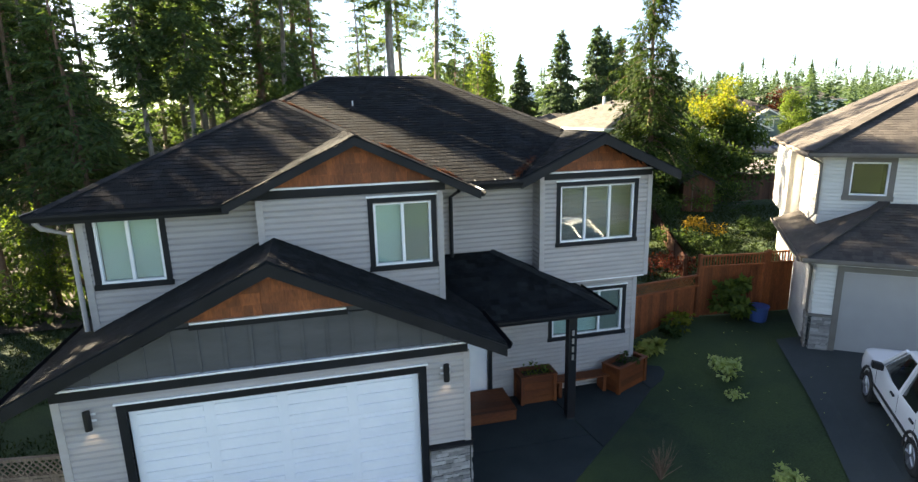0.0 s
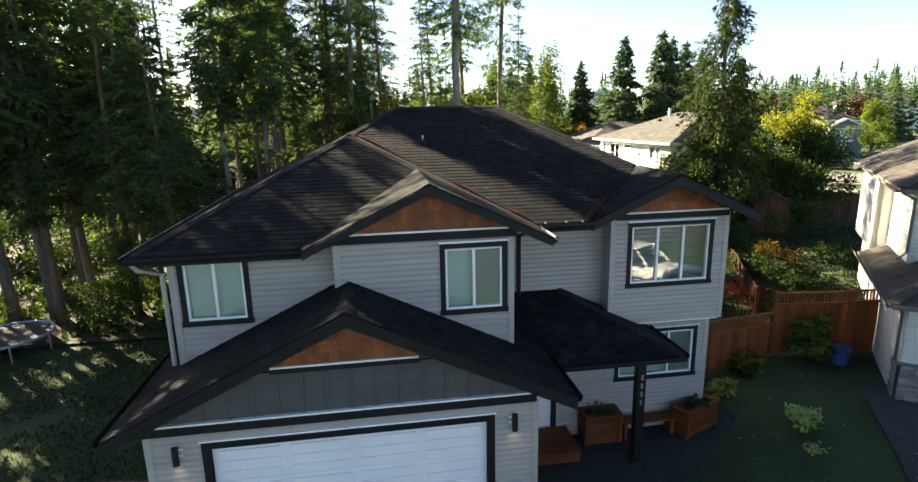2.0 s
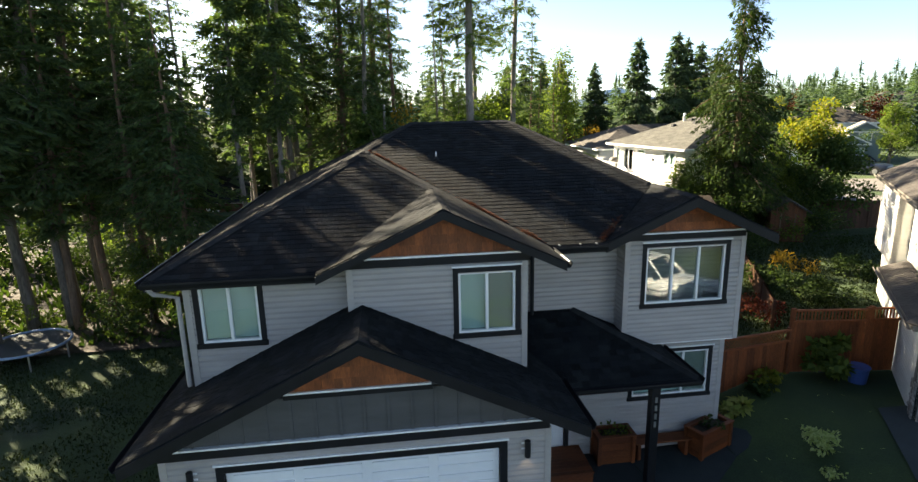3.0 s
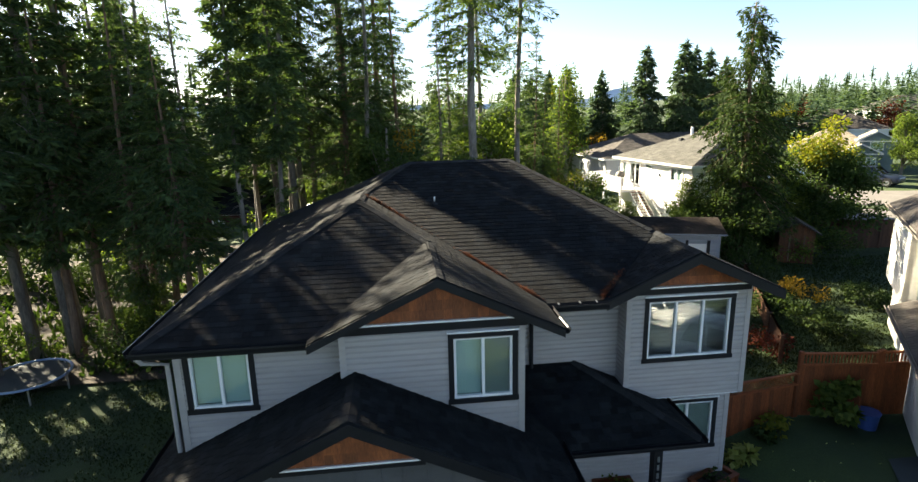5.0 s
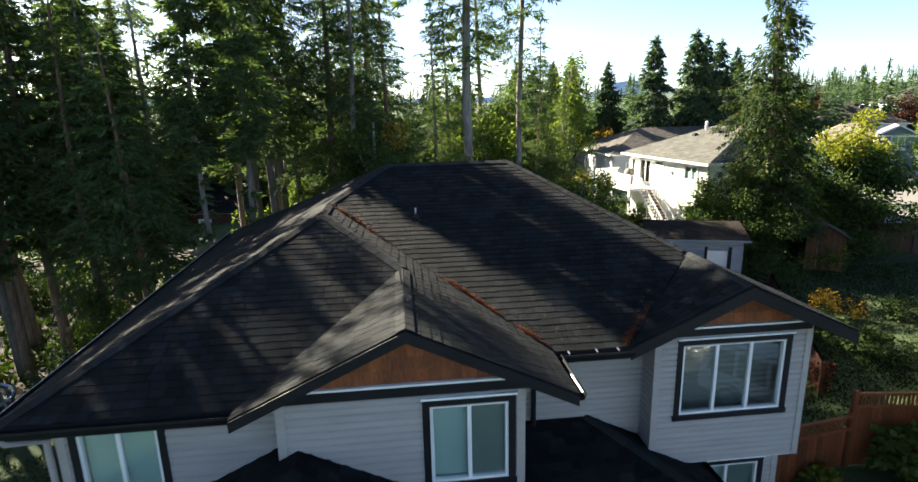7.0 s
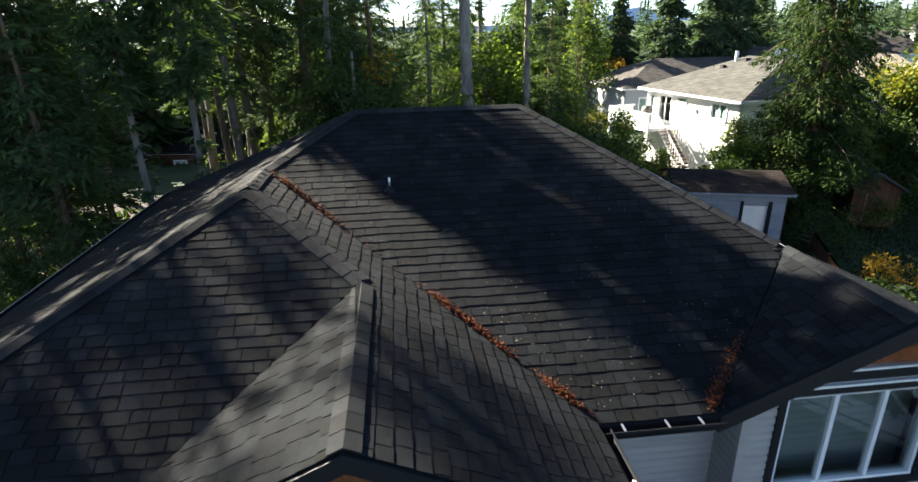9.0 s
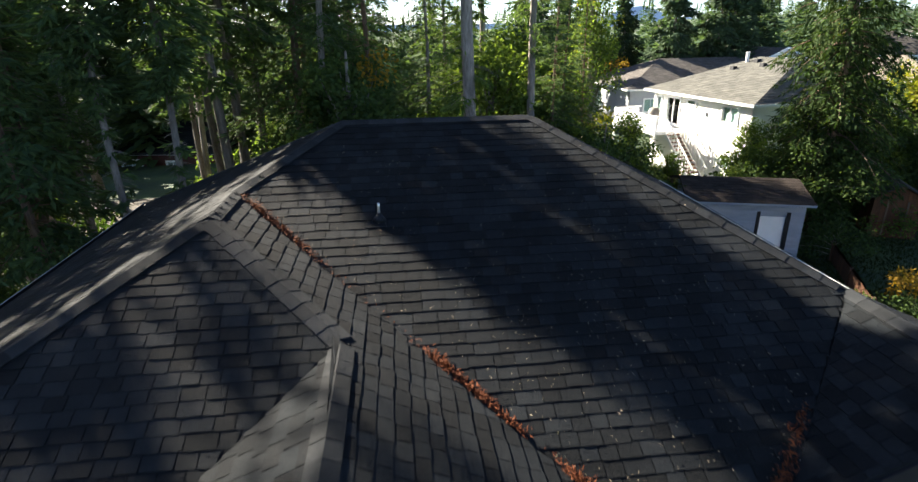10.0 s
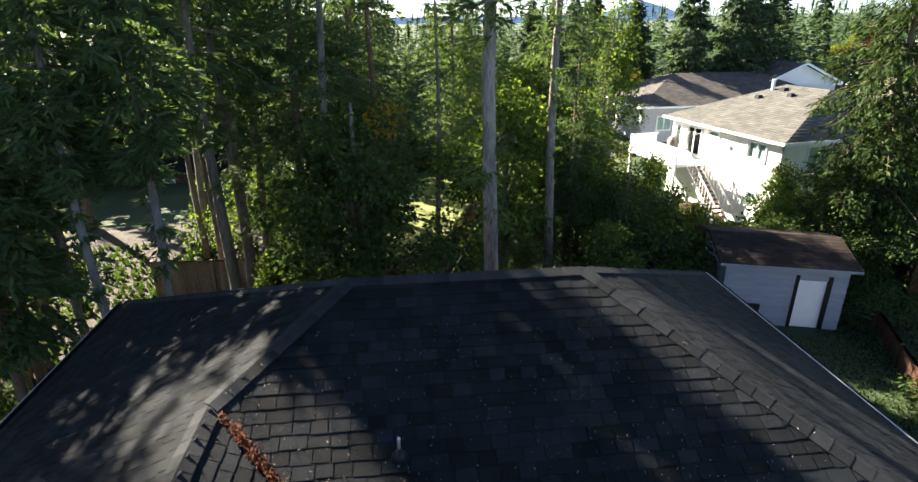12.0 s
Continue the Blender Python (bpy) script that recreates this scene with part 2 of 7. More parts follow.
# ---- building helpers ----
class Build:
    """Collects vertices and faces for one mesh."""

    def __init__(self):
        self.v, self.f = [], []

    def face(self, *pts):
        k = len(self.v)
        self.v += [tuple(p) for p in pts]
        self.f.append(tuple(range(k, k + len(pts))))

    def hexa(self, p):
        """Eight corners: four below, four above, both counter-clockwise."""
        k = len(self.v)
        self.v += [tuple(q) for q in p]
        self.f += [tuple(k + i for i in q) for q in ((3, 2, 1, 0), (4, 5, 6, 7), (0, 1, 5, 4), (1, 2, 6, 5), (2, 3, 7, 6), (3, 0, 4, 7))]

    def box(self, x0, x1, y0, y1, z0, z1):
        self.hexa([(x0, y0, z0), (x1, y0, z0), (x1, y1, z0), (x0, y1, z0), (x0, y0, z1), (x1, y0, z1), (x1, y1, z1), (x0, y1, z1)])

    def prism(self, top, depth):
        """A polygon in space and its copy below it (counter-clockwise from above)."""
        k, n = len(self.v), len(top)
        self.v += [tuple(p) for p in top] + [(p[0], p[1], p[2] - depth) for p in top]
        self.f.append(tuple(range(k, k + n)))
        self.f.append(tuple(range(k + 2 * n - 1, k + n - 1, -1)))
        self.f += [(k + i, k + n + i, k + n + (i + 1) % n, k + (i + 1) % n) for i in range(n)]

    def beam(self, a, b, w, h, up=(0, 0, 1)):
        """A bar from a to b, w across and h along up."""
        a, b, up = Vector(a), Vector(b), Vector(up)
        d = (b - a).normalized()
        if abs(d.dot(up)) > 0.999:
            up = Vector((0, 1, 0))
        s = d.cross(up).normalized()
        u = s.cross(d).normalized()
        c = [s * (-w / 2) + u * (-h / 2), s * (w / 2) + u * (-h / 2), s * (w / 2) + u * (h / 2), s * (-w / 2) + u * (h / 2)]
        k = len(self.v)
        self.v += [tuple(a + q) for q in c] + [tuple(b + q) for q in c]
        self.f += [tuple(k + i for i in q) for q in ((3, 2, 1, 0), (4, 5, 6, 7), (0, 1, 5, 4), (1, 2, 6, 5), (2, 3, 7, 6), (3, 0, 4, 7))]

    def tube(self, pts, radii, sides=8):
        """A round tube through points."""
        rings = []
        for i, p in enumerate(pts):
            p = Vector(p)
            d = (Vector(pts[min(i + 1, len(pts) - 1)]) - Vector(pts[max(i - 1, 0)])).normalized()
            s = d.cross(Vector((0.31, 0.17, 0.93)) if abs(d.z) < 0.9 else Vector((1, 0, 0))).normalized()
            u = d.cross(s)
            rings.append(len(self.v))
            self.v += [tuple(p + (s * math.cos(6.28318 * j / sides) + u * math.sin(6.28318 * j / sides)) * radii[i]) for j in range(sides)]
        for a, b in zip(rings, rings[1:]):
            self.f += [(a + j, a + (j + 1) % sides, b + (j + 1) % sides, b + j) for j in range(sides)]
        self.f.append(tuple(rings[0] + j for j in range(sides))[::-1])
        self.f.append(tuple(rings[-1] + j for j in range(sides)))

    def mesh(self, name, mat, smooth=False):
        me = bpy.data.meshes.new(name)
        me.from_pydata(self.v, [], self.f)
        me.materials.append(mat)
        if smooth:
            me.polygons.foreach_set("use_smooth", [True] * len(me.polygons))
        me.update()
        return me


def part(name, b, material, parent, label="", smooth=False, bevel=0.0):
    ob = new(name, b.mesh(name, material, smooth))
    ob.parent = parent
    if label:
        tagged(ob, label)
    if bevel:
        m = ob.modifiers.new("bevel", "BEVEL")
        m.width, m.segments, m.limit_method = bevel, 2, "ANGLE"
    return ob


def thing(name, label, category, m=None, group="", kind=""):
    ob = new(name)
    if m is not None:
        ob.matrix_world = m
    return tagged(ob, label, category, group, kind)


def solo(name, b, material, label, category, group="", kind="", smooth=False, bevel=0.0):
    return tagged(part(name, b, material, None, smooth=smooth, bevel=bevel), label, category, group, kind)


def S(a, b, x):
    t = min(1.0, max(0.0, (x - a) / (b - a)))
    return t * t * (3 - 2 * t)


def ground_z(x, y):
    """The ground: level at the house, higher towards the neighbour and the yards behind, where it falls away to the left."""
    z = 0.6 * S(7.5, 11, x) + 0.6 * S(14, 20, x)
    back = 0.95 * S(2, 12, x) - 0.5 * S(-4, -24, x) + 0.5 * S(26, 36, x) + 0.9 * S(36, 70, x)
    k = S(18, 26, y)
    return z * (1 - k) + back * k - 0.1


# ---- roofs, walls and windows: functions ----
def in_spans(poly, b, u, v):
    """Where the line at distance b along v crosses a plan polygon, as positions along u."""
    xs, n = [], len(poly)
    for i in range(n):
        p, q = poly[i], poly[(i + 1) % n]
        bp, bq = p[0] * v[0] + p[1] * v[1], q[0] * v[0] + q[1] * v[1]
        if (bp <= b) != (bq <= b):
            k = (b - bp) / (bq - bp)
            xs.append((p[0] + k * (q[0] - p[0])) * u[0] + (p[1] + k * (q[1] - p[1])) * u[1])
    xs.sort()
    return list(zip(xs[::2], xs[1::2]))


def shingle_roof(parent, name, poly, zf, v, mat, rng, singles=0, near=None, expo=0.146, widths=(0.17, 0.21, 0.26), thick=0.008, label=""):
    """One slope: a deck, and shingles in courses laid up along v. zf gives the height, near the stretch of the plan with single pieces."""
    u = (v[1], -v[0])
    deck = Build()
    poly3 = [(x, y, zf(x, y)) for x, y in poly]
    area = sum(p[0] * q[1] - q[0] * p[1] for p, q in zip(poly, poly[1:] + poly[:1]))
    deck.prism(poly3 if area > 0 else poly3[::-1], 0.1)
    slope = part(name, deck, mat, parent, label)
    s = (zf(v[0], v[1]) - zf(0, 0))
    k = math.sqrt(1 + s * s)
    u3, v3 = Vector((u[0], u[1], zf(u[0], u[1]) - zf(0, 0))), Vector((v[0], v[1], s)) / k
    nrm = u3.cross(v3).normalized()
    if nrm.z < 0:
        nrm = -nrm
    step = expo / k
    bs = [p[0] * v[0] + p[1] * v[1] for p in poly]
    rest, shared, count, b, row = Build(), {}, 0, min(bs), 0

    def at(a, bb, h):
        x, y = a * u[0] + bb * v[0], a * u[1] + bb * v[1]
        return Vector((x, y, zf(x, y))) + nrm * h

    while b < max(bs) - 0.02:
        lo, hi = in_spans(poly, b + 0.01, u, v), in_spans(poly, min(b + step, max(bs)) - 0.004, u, v)
        if len(lo) != len(hi):
            lo = hi = in_spans(poly, b + 0.4 * step, u, v)
        for (l0, l1), (h0, h1) in zip(lo, hi):
            first, last = min(l0, h0), max(l1, h1)
            a = first - rng.uniform(0, 0.3)
            while a < last:
                w = rng.choice(widths)
                x0, x1, t = a + 0.006, a + w - 0.006, thick * rng.uniform(0.7, 1.3)
                jog = rng.uniform(-0.008, 0.008)
                whole = x0 > max(l0, h0) and x1 < min(l1, h1)
                mid = at(a + w / 2, b, 0)
                if whole and count < singles and b + step * 1.15 < max(bs) and near(mid.x, mid.y):
                    if w not in shared:
                        bb = Build()
                        L = expo * 1.12
                        bb.hexa([(-w / 2 + 0.005, 0, 0), (w / 2 - 0.005, 0, 0), (w / 2 - 0.005, L, 0), (-w / 2 + 0.005, L, 0),
                                 (-w / 2 + 0.005, 0, thick * 1.15), (w / 2 - 0.005, 0, thick * 1.15), (w / 2 - 0.005, L, 0.002), (-w / 2 + 0.005, L, 0.002)])
                        shared[w] = bb.mesh("shingle", mat)
                    ob = new("shingle", shared[w])
                    ob.parent = slope
                    ob.matrix_world = Matrix.Translation(at(a + w / 2, b + jog, 0.001)) @ Matrix((u3.normalized(), v3, u3.normalized().cross(v3))).transposed().to_4x4()
                    count += 1
                else:
                    c0, c1, d0, d1 = max(x0, l0), min(x1, l1), max(x0, h0), min(x1, h1)
                    if c1 - c0 > 0.01 or d1 - d0 > 0.01:
                        c1, d1 = max(c0, c1), max(d0, d1)
                        top = min(b + step * 1.1, max(bs))
                        q = [at(c0, b + jog, 0), at(c1, b + jog, 0), at(d1, top, 0), at(d0, top, 0), at(c0, b + jog, t), at(c1, b + jog, t), at(d1, top, 0.002), at(d0, top, 0.002)]
                        rest.hexa(q if u3.cross(v3).z > 0 else [q[i] for i in (1, 0, 3, 2, 5, 4, 7, 6)])
                a += w
        b += step
        row += 1
    tagged(part("shingle_cover", rest, mat, slope), kind="stuff")
    return slope


def ridge_caps(parent, a, b, n1, n2, mat, expo=0.2, width=0.135, lift=0.014):
    """Bent caps along a hip or ridge from a (low) to b (high); n1, n2: the outward level directions of the two slopes and their pitch."""
    a, b = Vector(a), Vector(b)
    d = (b - a).normalized()
    bb, L, t = Build(), expo * 1.25, 0.008

    def leg(n):
        n = Vector(n)
        return (n - d * n.dot(d)).normalized() * width

    s1, s2 = leg(n1), leg(n2)
    up = Vector((0, 0, 1))
    ends = [s1, Vector((0, 0, 0)), s2]
    low = [q + up * t for q in ends]
    high = [q + d * L + up * 0.004 for q in ends]
    bb.v += [tuple(q) for q in low + high + [q - up * t * 1.6 for q in low]]
    bb.f += [(0, 1, 4, 3), (1, 2, 5, 4), (6, 7, 1, 0), (7, 8, 2, 1), (0, 3, 6), (2, 8, 5)]
    me = bb.mesh("ridge_cap", mat)
    n = int((b - a).length / expo)
    for i in range(n):
        ob = new("ridge_cap", me)
        ob.parent = parent
        ob.matrix_world = Matrix.Translation(a + d * expo * i + up * (lift + 0.001 * (i % 2))) @ pose(0, 0, 0, 0, 0, 0.5 * math.sin(i * 2.7))


class Wall:
    """A wall in a level run: origin, direction along it and outward; openings are (a0, a1, z0, z1)."""

    def __init__(self, x, y, ang, length, z0, z1):
        self.o, self.u = Vector((x, y, 0)), Vector((math.cos(radians(ang)), math.sin(radians(ang)), 0))
        self.w = Vector((self.u.y, -self.u.x, 0))
        self.len, self.z0, self.z1, self.holes = length, z0, z1, []

    def P(self, a, d, z):
        return self.o + self.u * a + self.w * d + Vector((0, 0, z))

    def block(self, b, a0, a1, d0, d1, z0, z1):
        P = self.P
        b.hexa([P(a0, d1, z0), P(a1, d1, z0), P(a1, d0, z0), P(a0, d0, z0), P(a0, d1, z1), P(a1, d1, z1), P(a1, d0, z1), P(a0, d0, z1)])

    def spans(self, z):
        cuts = sorted((o[0], o[1]) for o in self.holes if o[2] < z < o[3])
        out, a = [], 0.0
        for c0, c1 in cuts:
            if c0 > a:
                out.append((a, c0))
            a = max(a, c1)
        if a < self.len:
            out.append((a, self.len))
        return out

    def core(self, name, mat, parent, thick=0.15):
        zs = sorted({self.z0, self.z1, *(z for o in self.holes for z in o[2:] if self.z0 < z < self.z1)})
        b = Build()
        for z0, z1 in zip(zs, zs[1:]):
            for a0, a1 in self.spans((z0 + z1) / 2):
                self.block(b, a0, a1, -thick, 0, z0, z1)
        self.part = part(name, b, mat, parent)
        return self.part

    def boards(self, mat, rng, rise=0.11, name="siding_board", upto=None):
        z = self.z0
        while z < self.z1 - 0.03:
            top = min(z + rise, self.z1)
            for a0, a1 in self.spans((z + top) / 2):
                b, P = Build(), self.P
                lo, hi = 0.042 + rng.uniform(-0.0015, 0.0015), 0.006
                mid = z + 0.66 * (top - z)
                b.hexa([P(a0, lo, z + 0.008), P(a1, lo, z + 0.008), P(a1, 0.002, z + 0.008), P(a0, 0.002, z + 0.008), P(a0, 0.036, mid), P(a1, 0.036, mid), P(a1, 0.002, mid), P(a0, 0.002, mid)])
                b.hexa([P(a0, 0.036, mid), P(a1, 0.036, mid), P(a1, 0.002, mid), P(a0, 0.002, mid), P(a0, hi, top), P(a1, hi, top), P(a1, 0.002, top), P(a0, 0.002, top)])
                part(name, b, mat, self.part)
            z += rise

    def window(self, parent, a0, a1, z0, z1, mullions, styles, trim=0.1, casing=None, cap=True, tall_panes=True, sash=WHITE):
        """A window with casing, white frame, mullions, panes and what hangs behind them. a0..z1: outside of the casing."""
        P, t = self.P, trim
        b = Build()
        self.block(b, a0, a1, 0.003, 0.06, z1 - t, z1)
        self.block(b, a0 - 0.02, a1 + 0.02, 0.003, 0.07, z0, z0 + t)
        self.block(b, a0, a0 + t, 0.003, 0.056, z0 + t, z1 - t)
        self.block(b, a1 - t, a1, 0.003, 0.056, z0 + t, z1 - t)
        win = part("window", b, casing or TRIM, parent, bevel=0.004)
        if cap:
            b = Build()
            self.block(b, a0 - 0.02, a1 + 0.02, 0.003, 0.085, z1 + 0.002, z1 + 0.035)
            part("head_flashing", b, WHITE, win, "white metal head flashing")
        i0, i1, k0, k1, f = a0 + t, a1 - t, z0 + t, z1 - t, 0.045
        b = Build()
        self.block(b, i0, i1, -0.06, 0.036, k1 - f, k1)
        self.block(b, i0, i1, -0.06, 0.035, k0, k0 + f)
        self.block(b, i0, i0 + f, -0.06, 0.03, k0 + f, k1 - f)
        self.block(b, i1 - f, i1, -0.06, 0.03, k0 + f, k1 - f)
        part("window_frame", b, sash, win, "white vinyl frame", bevel=0.004)
        edges = [i0 + f] + [i0 + m * (i1 - i0) for m in mullions] + [i1 - f]
        for m in edges[1:-1]:
            b = Build()
            self.block(b, m - 0.028, m + 0.028, -0.05, 0.025, k0 + f, k1 - f)
            part("mullion", b, sash, win, bevel=0.003)
        for (p0, p1), style in zip(zip(edges, edges[1:]), styles):
            b = Build()
            self.block(b, p0 + 0.01, p1 - 0.01, -0.022, -0.016, k0 + f, k1 - f)
            pane = part("pane", b, GLASS, win)
            pane.visible_shadow = False
            if style == "blind":
                b, z = Build(), k0 + f
                while z < k1 - f - 0.02:
                    b.hexa([P(p0, -0.085, z), P(p1, -0.085, z), P(p1, -0.082, z), P(p0, -0.082, z), P(p0, -0.1, z + 0.05), P(p1, -0.1, z + 0.05), P(p1, -0.097, z + 0.05), P(p0, -0.097, z + 0.05)])
                    z += 0.047
                tagged(part("blind", b, BLIND, win, "pale closed slat blind"), kind="stuff")
            elif style == "screen":
                b = Build()
                self.block(b, p0 + 0.005, p1 - 0.005, -0.04, -0.036, k0 + f, k1 - f)
                part("insect_screen", b, SCREEN, win, "grey insect screen")
        # shallow box behind the panes; the room's shade is in its colour
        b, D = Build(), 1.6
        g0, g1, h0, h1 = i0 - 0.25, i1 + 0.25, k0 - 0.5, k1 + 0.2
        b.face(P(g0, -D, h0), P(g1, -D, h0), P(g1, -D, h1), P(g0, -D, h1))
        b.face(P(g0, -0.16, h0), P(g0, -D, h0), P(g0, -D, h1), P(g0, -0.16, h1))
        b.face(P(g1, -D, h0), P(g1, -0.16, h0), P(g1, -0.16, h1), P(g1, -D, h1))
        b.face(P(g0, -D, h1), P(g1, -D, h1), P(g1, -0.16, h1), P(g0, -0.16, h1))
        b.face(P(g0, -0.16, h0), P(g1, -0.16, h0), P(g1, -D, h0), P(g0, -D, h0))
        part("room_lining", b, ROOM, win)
        return win


def cedar_gable(parent, wall, mid, half, z0, rise, mat, rng, row=0.19, widths=(0.14, 0.2, 0.26, 0.32)):
    """A triangle of cedar shingles on a wall plane: mid and half along the wall, from z0 up to the point."""
    b, P = Build(), wall.P
    k = len(b.v)
    for d in (0.012, -0.06):
        b.v += [tuple(P(mid - half, d, z0)), tuple(P(mid + half, d, z0)), tuple(P(mid, d, z0 + rise))]
    b.f += [(0, 1, 2), (5, 4, 3), (0, 3, 4, 1), (1, 4, 5, 2), (2, 5, 3, 0)]
    panel = part("gable_panel", b, mat, parent, "cedar-shingled gable panel")
    z = z0
    while z < z0 + rise - 0.04:
        top = min(z + row, z0 + rise)
        w0, w1 = half * (1 - (z - z0) / rise), half * (1 - (top - z0) / rise)
        a = mid - w0 - rng.uniform(0, 0.15)
        while a < mid + w0:
            w = rng.choice(widths)
            l0, l1, h0, h1 = max(a, mid - w0) + 0.003, min(a + w, mid + w0) - 0.003, max(a, mid - w1) + 0.003, min(a + w, mid + w1) - 0.003
            h1, h0 = (max(h1, h0), h0) if h0 <= h1 else ((h0 + h1) / 2,) * 2
            if l1 - l0 > 0.02:
                bb, dz = Build(), rng.uniform(0, 0.012)
                h0, h1 = max(h0, l0), min(h1, l1)
                if h0 > h1:
                    h0 = h1 = (h0 + h1) / 2
                bb.hexa([P(l0, 0.03, z + dz), P(l1, 0.03, z + dz), P(l1, 0.013, z + dz), P(l0, 0.013, z + dz), P(h0, 0.017, top), P(h1, 0.017, top), P(h1, 0.013, top), P(h0, 0.013, top)])
                part("cedar_shingle", bb, mat, panel)
            a += w
        z += row
    return panel


def stone_facing(parent, wall, a0, a1, z0, z1, rng, d=0.1):
    """Ledgestone: flat stones in uneven courses."""
    b = Build()
    wall.block(b, a0, a1, 0.003, d - 0.04, z0, z1)
    base = part("stone_facing", b, CONCRETE, parent, "grey ledgestone facing")
    z = z0
    while z < z1 - 0.02:
        h = min(rng.uniform(0.05, 0.11), z1 - z)
        a = a0 - rng.uniform(0, 0.15)
        while a < a1:
            w = rng.uniform(0.12, 0.34)
            l, r, o = max(a, a0) + 0.004, min(a + w, a1) - 0.004, d + rng.uniform(-0.025, 0.012)
            if r - l > 0.02:
                bb = Build()
                P = wall.P
                bb.hexa([P(l, o, z + 0.004), P(r, o - 0.006, z + 0.004), P(r, 0.04, z + 0.004), P(l, 0.04, z + 0.004), P(l, o - 0.008, z + h - 0.004), P(r, o, z + h - 0.004), P(r, 0.04, z + h - 0.004), P(l, 0.04, z + h - 0.004)])
                part("stone", bb, STONE, base)
            a += w
        z += h


def gutter(parent, a, b, out, mat, w=0.11, h=0.11):
    """An open trough from a to b; out points away from the wall. a and b lie at the upper back edge."""
    a, b, o, up = Vector(a), Vector(b), Vector(out).normalized(), Vector((0, 0, 1))
    prof = [(0, 0), (0, -h), (w * 0.7, -h), (w, -h * 0.35), (w, 0), (w - 0.008, 0), (w - 0.008, -h * 0.35), (w * 0.7 - 0.006, -h + 0.008), (0.008, -h + 0.008), (0.008, 0)]
    bb, n = Build(), len(prof)
    for p in (a, b):
        bb.v += [tuple(p + o * q[0] + up * q[1]) for q in prof]
    bb.f += [(i, (i + 1) % n, n + (i + 1) % n, n + i) for i in range(n)]
    bb.f += [tuple(range(n))[::-1], tuple(range(n, 2 * n))]
    return part("gutter", bb, mat, parent)


def bar(name, parent, a, b, w, h, mat, label="", up=(0, 0, 1), bevel=0.0):
    bb = Build()
    bb.beam(a, b, w, h, up)
    return part(name, bb, mat, parent, label, bevel=bevel)


# ---- ground ----
rng = random.Random(4)
gb = Build()
xs = [-400, -150, -70, -40, -28] + [i for i in range(-22, 46, 1)] + [50, 60, 80, 120, 200, 450]
ys = [-300, -100, -40, -20] + [i for i in range(-12, 60, 1)] + [66, 75, 90, 120, 180, 300, 600, 1500]
gb.v = [(x, y, ground_z(x, y) + 0.05 * noise.noise((x * 0.3, y * 0.3, 0)) * (1 if y > 15 or x < -6 else 0)) for y in ys for x in xs]
nx = len(xs)
gb.f = [(j * nx + i, j * nx + i + 1, (j + 1) * nx + i + 1, (j + 1) * nx + i) for j in range(len(ys) - 1) for i in range(nx - 1)]
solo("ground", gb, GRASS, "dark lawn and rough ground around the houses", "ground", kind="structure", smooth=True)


def sheet(name, poly, mat, label, lift=0.012, parts=None, joints=()):
    """A paved sheet that follows the ground, as a fan of slabs."""
    b = Build()
    b.prism([(x, y, ground_z(x, y) + lift) for x, y in poly], 0.15)
    return solo(name, b, mat, label, "paving", kind="structure")


def paved_grid(name, xs, ys, mat, label, inside, lift=0.03, gap=0.012):
    """Concrete slabs with joints, each its own piece."""
    b = Build()
    b.prism([(xs[0], ys[0], -0.14), (xs[-1], ys[0], -0.14), (xs[-1], ys[-1], -0.14), (xs[0], ys[-1], -0.14)], 0.1)
    top = solo(name, b, mat, label, "paving", kind="structure")
    for x0, x1 in zip(xs, xs[1:]):
        for y0, y1 in zip(ys, ys[1:]):
            if inside((x0 + x1) / 2, (y0 + y1) / 2):
                q = Build()
                q.prism([(x, y, ground_z(x, y) + lift) for x, y in ((x0 + gap, y0 + gap), (x1 - gap, y0 + gap), (x1 - gap, y1 - gap), (x0 + gap, y1 - gap))], 0.15)
                part("slab", q, mat, top, bevel=0.006)


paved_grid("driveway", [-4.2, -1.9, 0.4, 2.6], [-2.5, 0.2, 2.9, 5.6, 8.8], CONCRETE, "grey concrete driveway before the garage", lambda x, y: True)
b = Build()
b.prism([(2.62, 7.0, -0.14), (4.6, 8.6, -0.14), (8.7, 12.1, -0.14), (2.62, 12.15, -0.14)], 0.1)
front_walk = solo("front_walk", b, CONCRETE, "dark concrete walk with cut joints beside the porch", "paving", kind="structure")
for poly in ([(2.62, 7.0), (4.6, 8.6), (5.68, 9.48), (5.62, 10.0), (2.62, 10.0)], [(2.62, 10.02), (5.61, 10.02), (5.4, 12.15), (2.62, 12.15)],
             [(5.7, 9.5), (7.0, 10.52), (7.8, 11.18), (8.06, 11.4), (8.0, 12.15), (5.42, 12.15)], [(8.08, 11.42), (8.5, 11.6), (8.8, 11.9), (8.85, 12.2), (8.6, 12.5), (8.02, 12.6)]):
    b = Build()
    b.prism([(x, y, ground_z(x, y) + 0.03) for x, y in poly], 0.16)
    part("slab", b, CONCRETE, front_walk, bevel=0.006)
b = Build()
xs2, ys2 = [10.6 + i * 0.5 for i in range(15)], [-2.5 + i * 0.5 for i in range(30)]
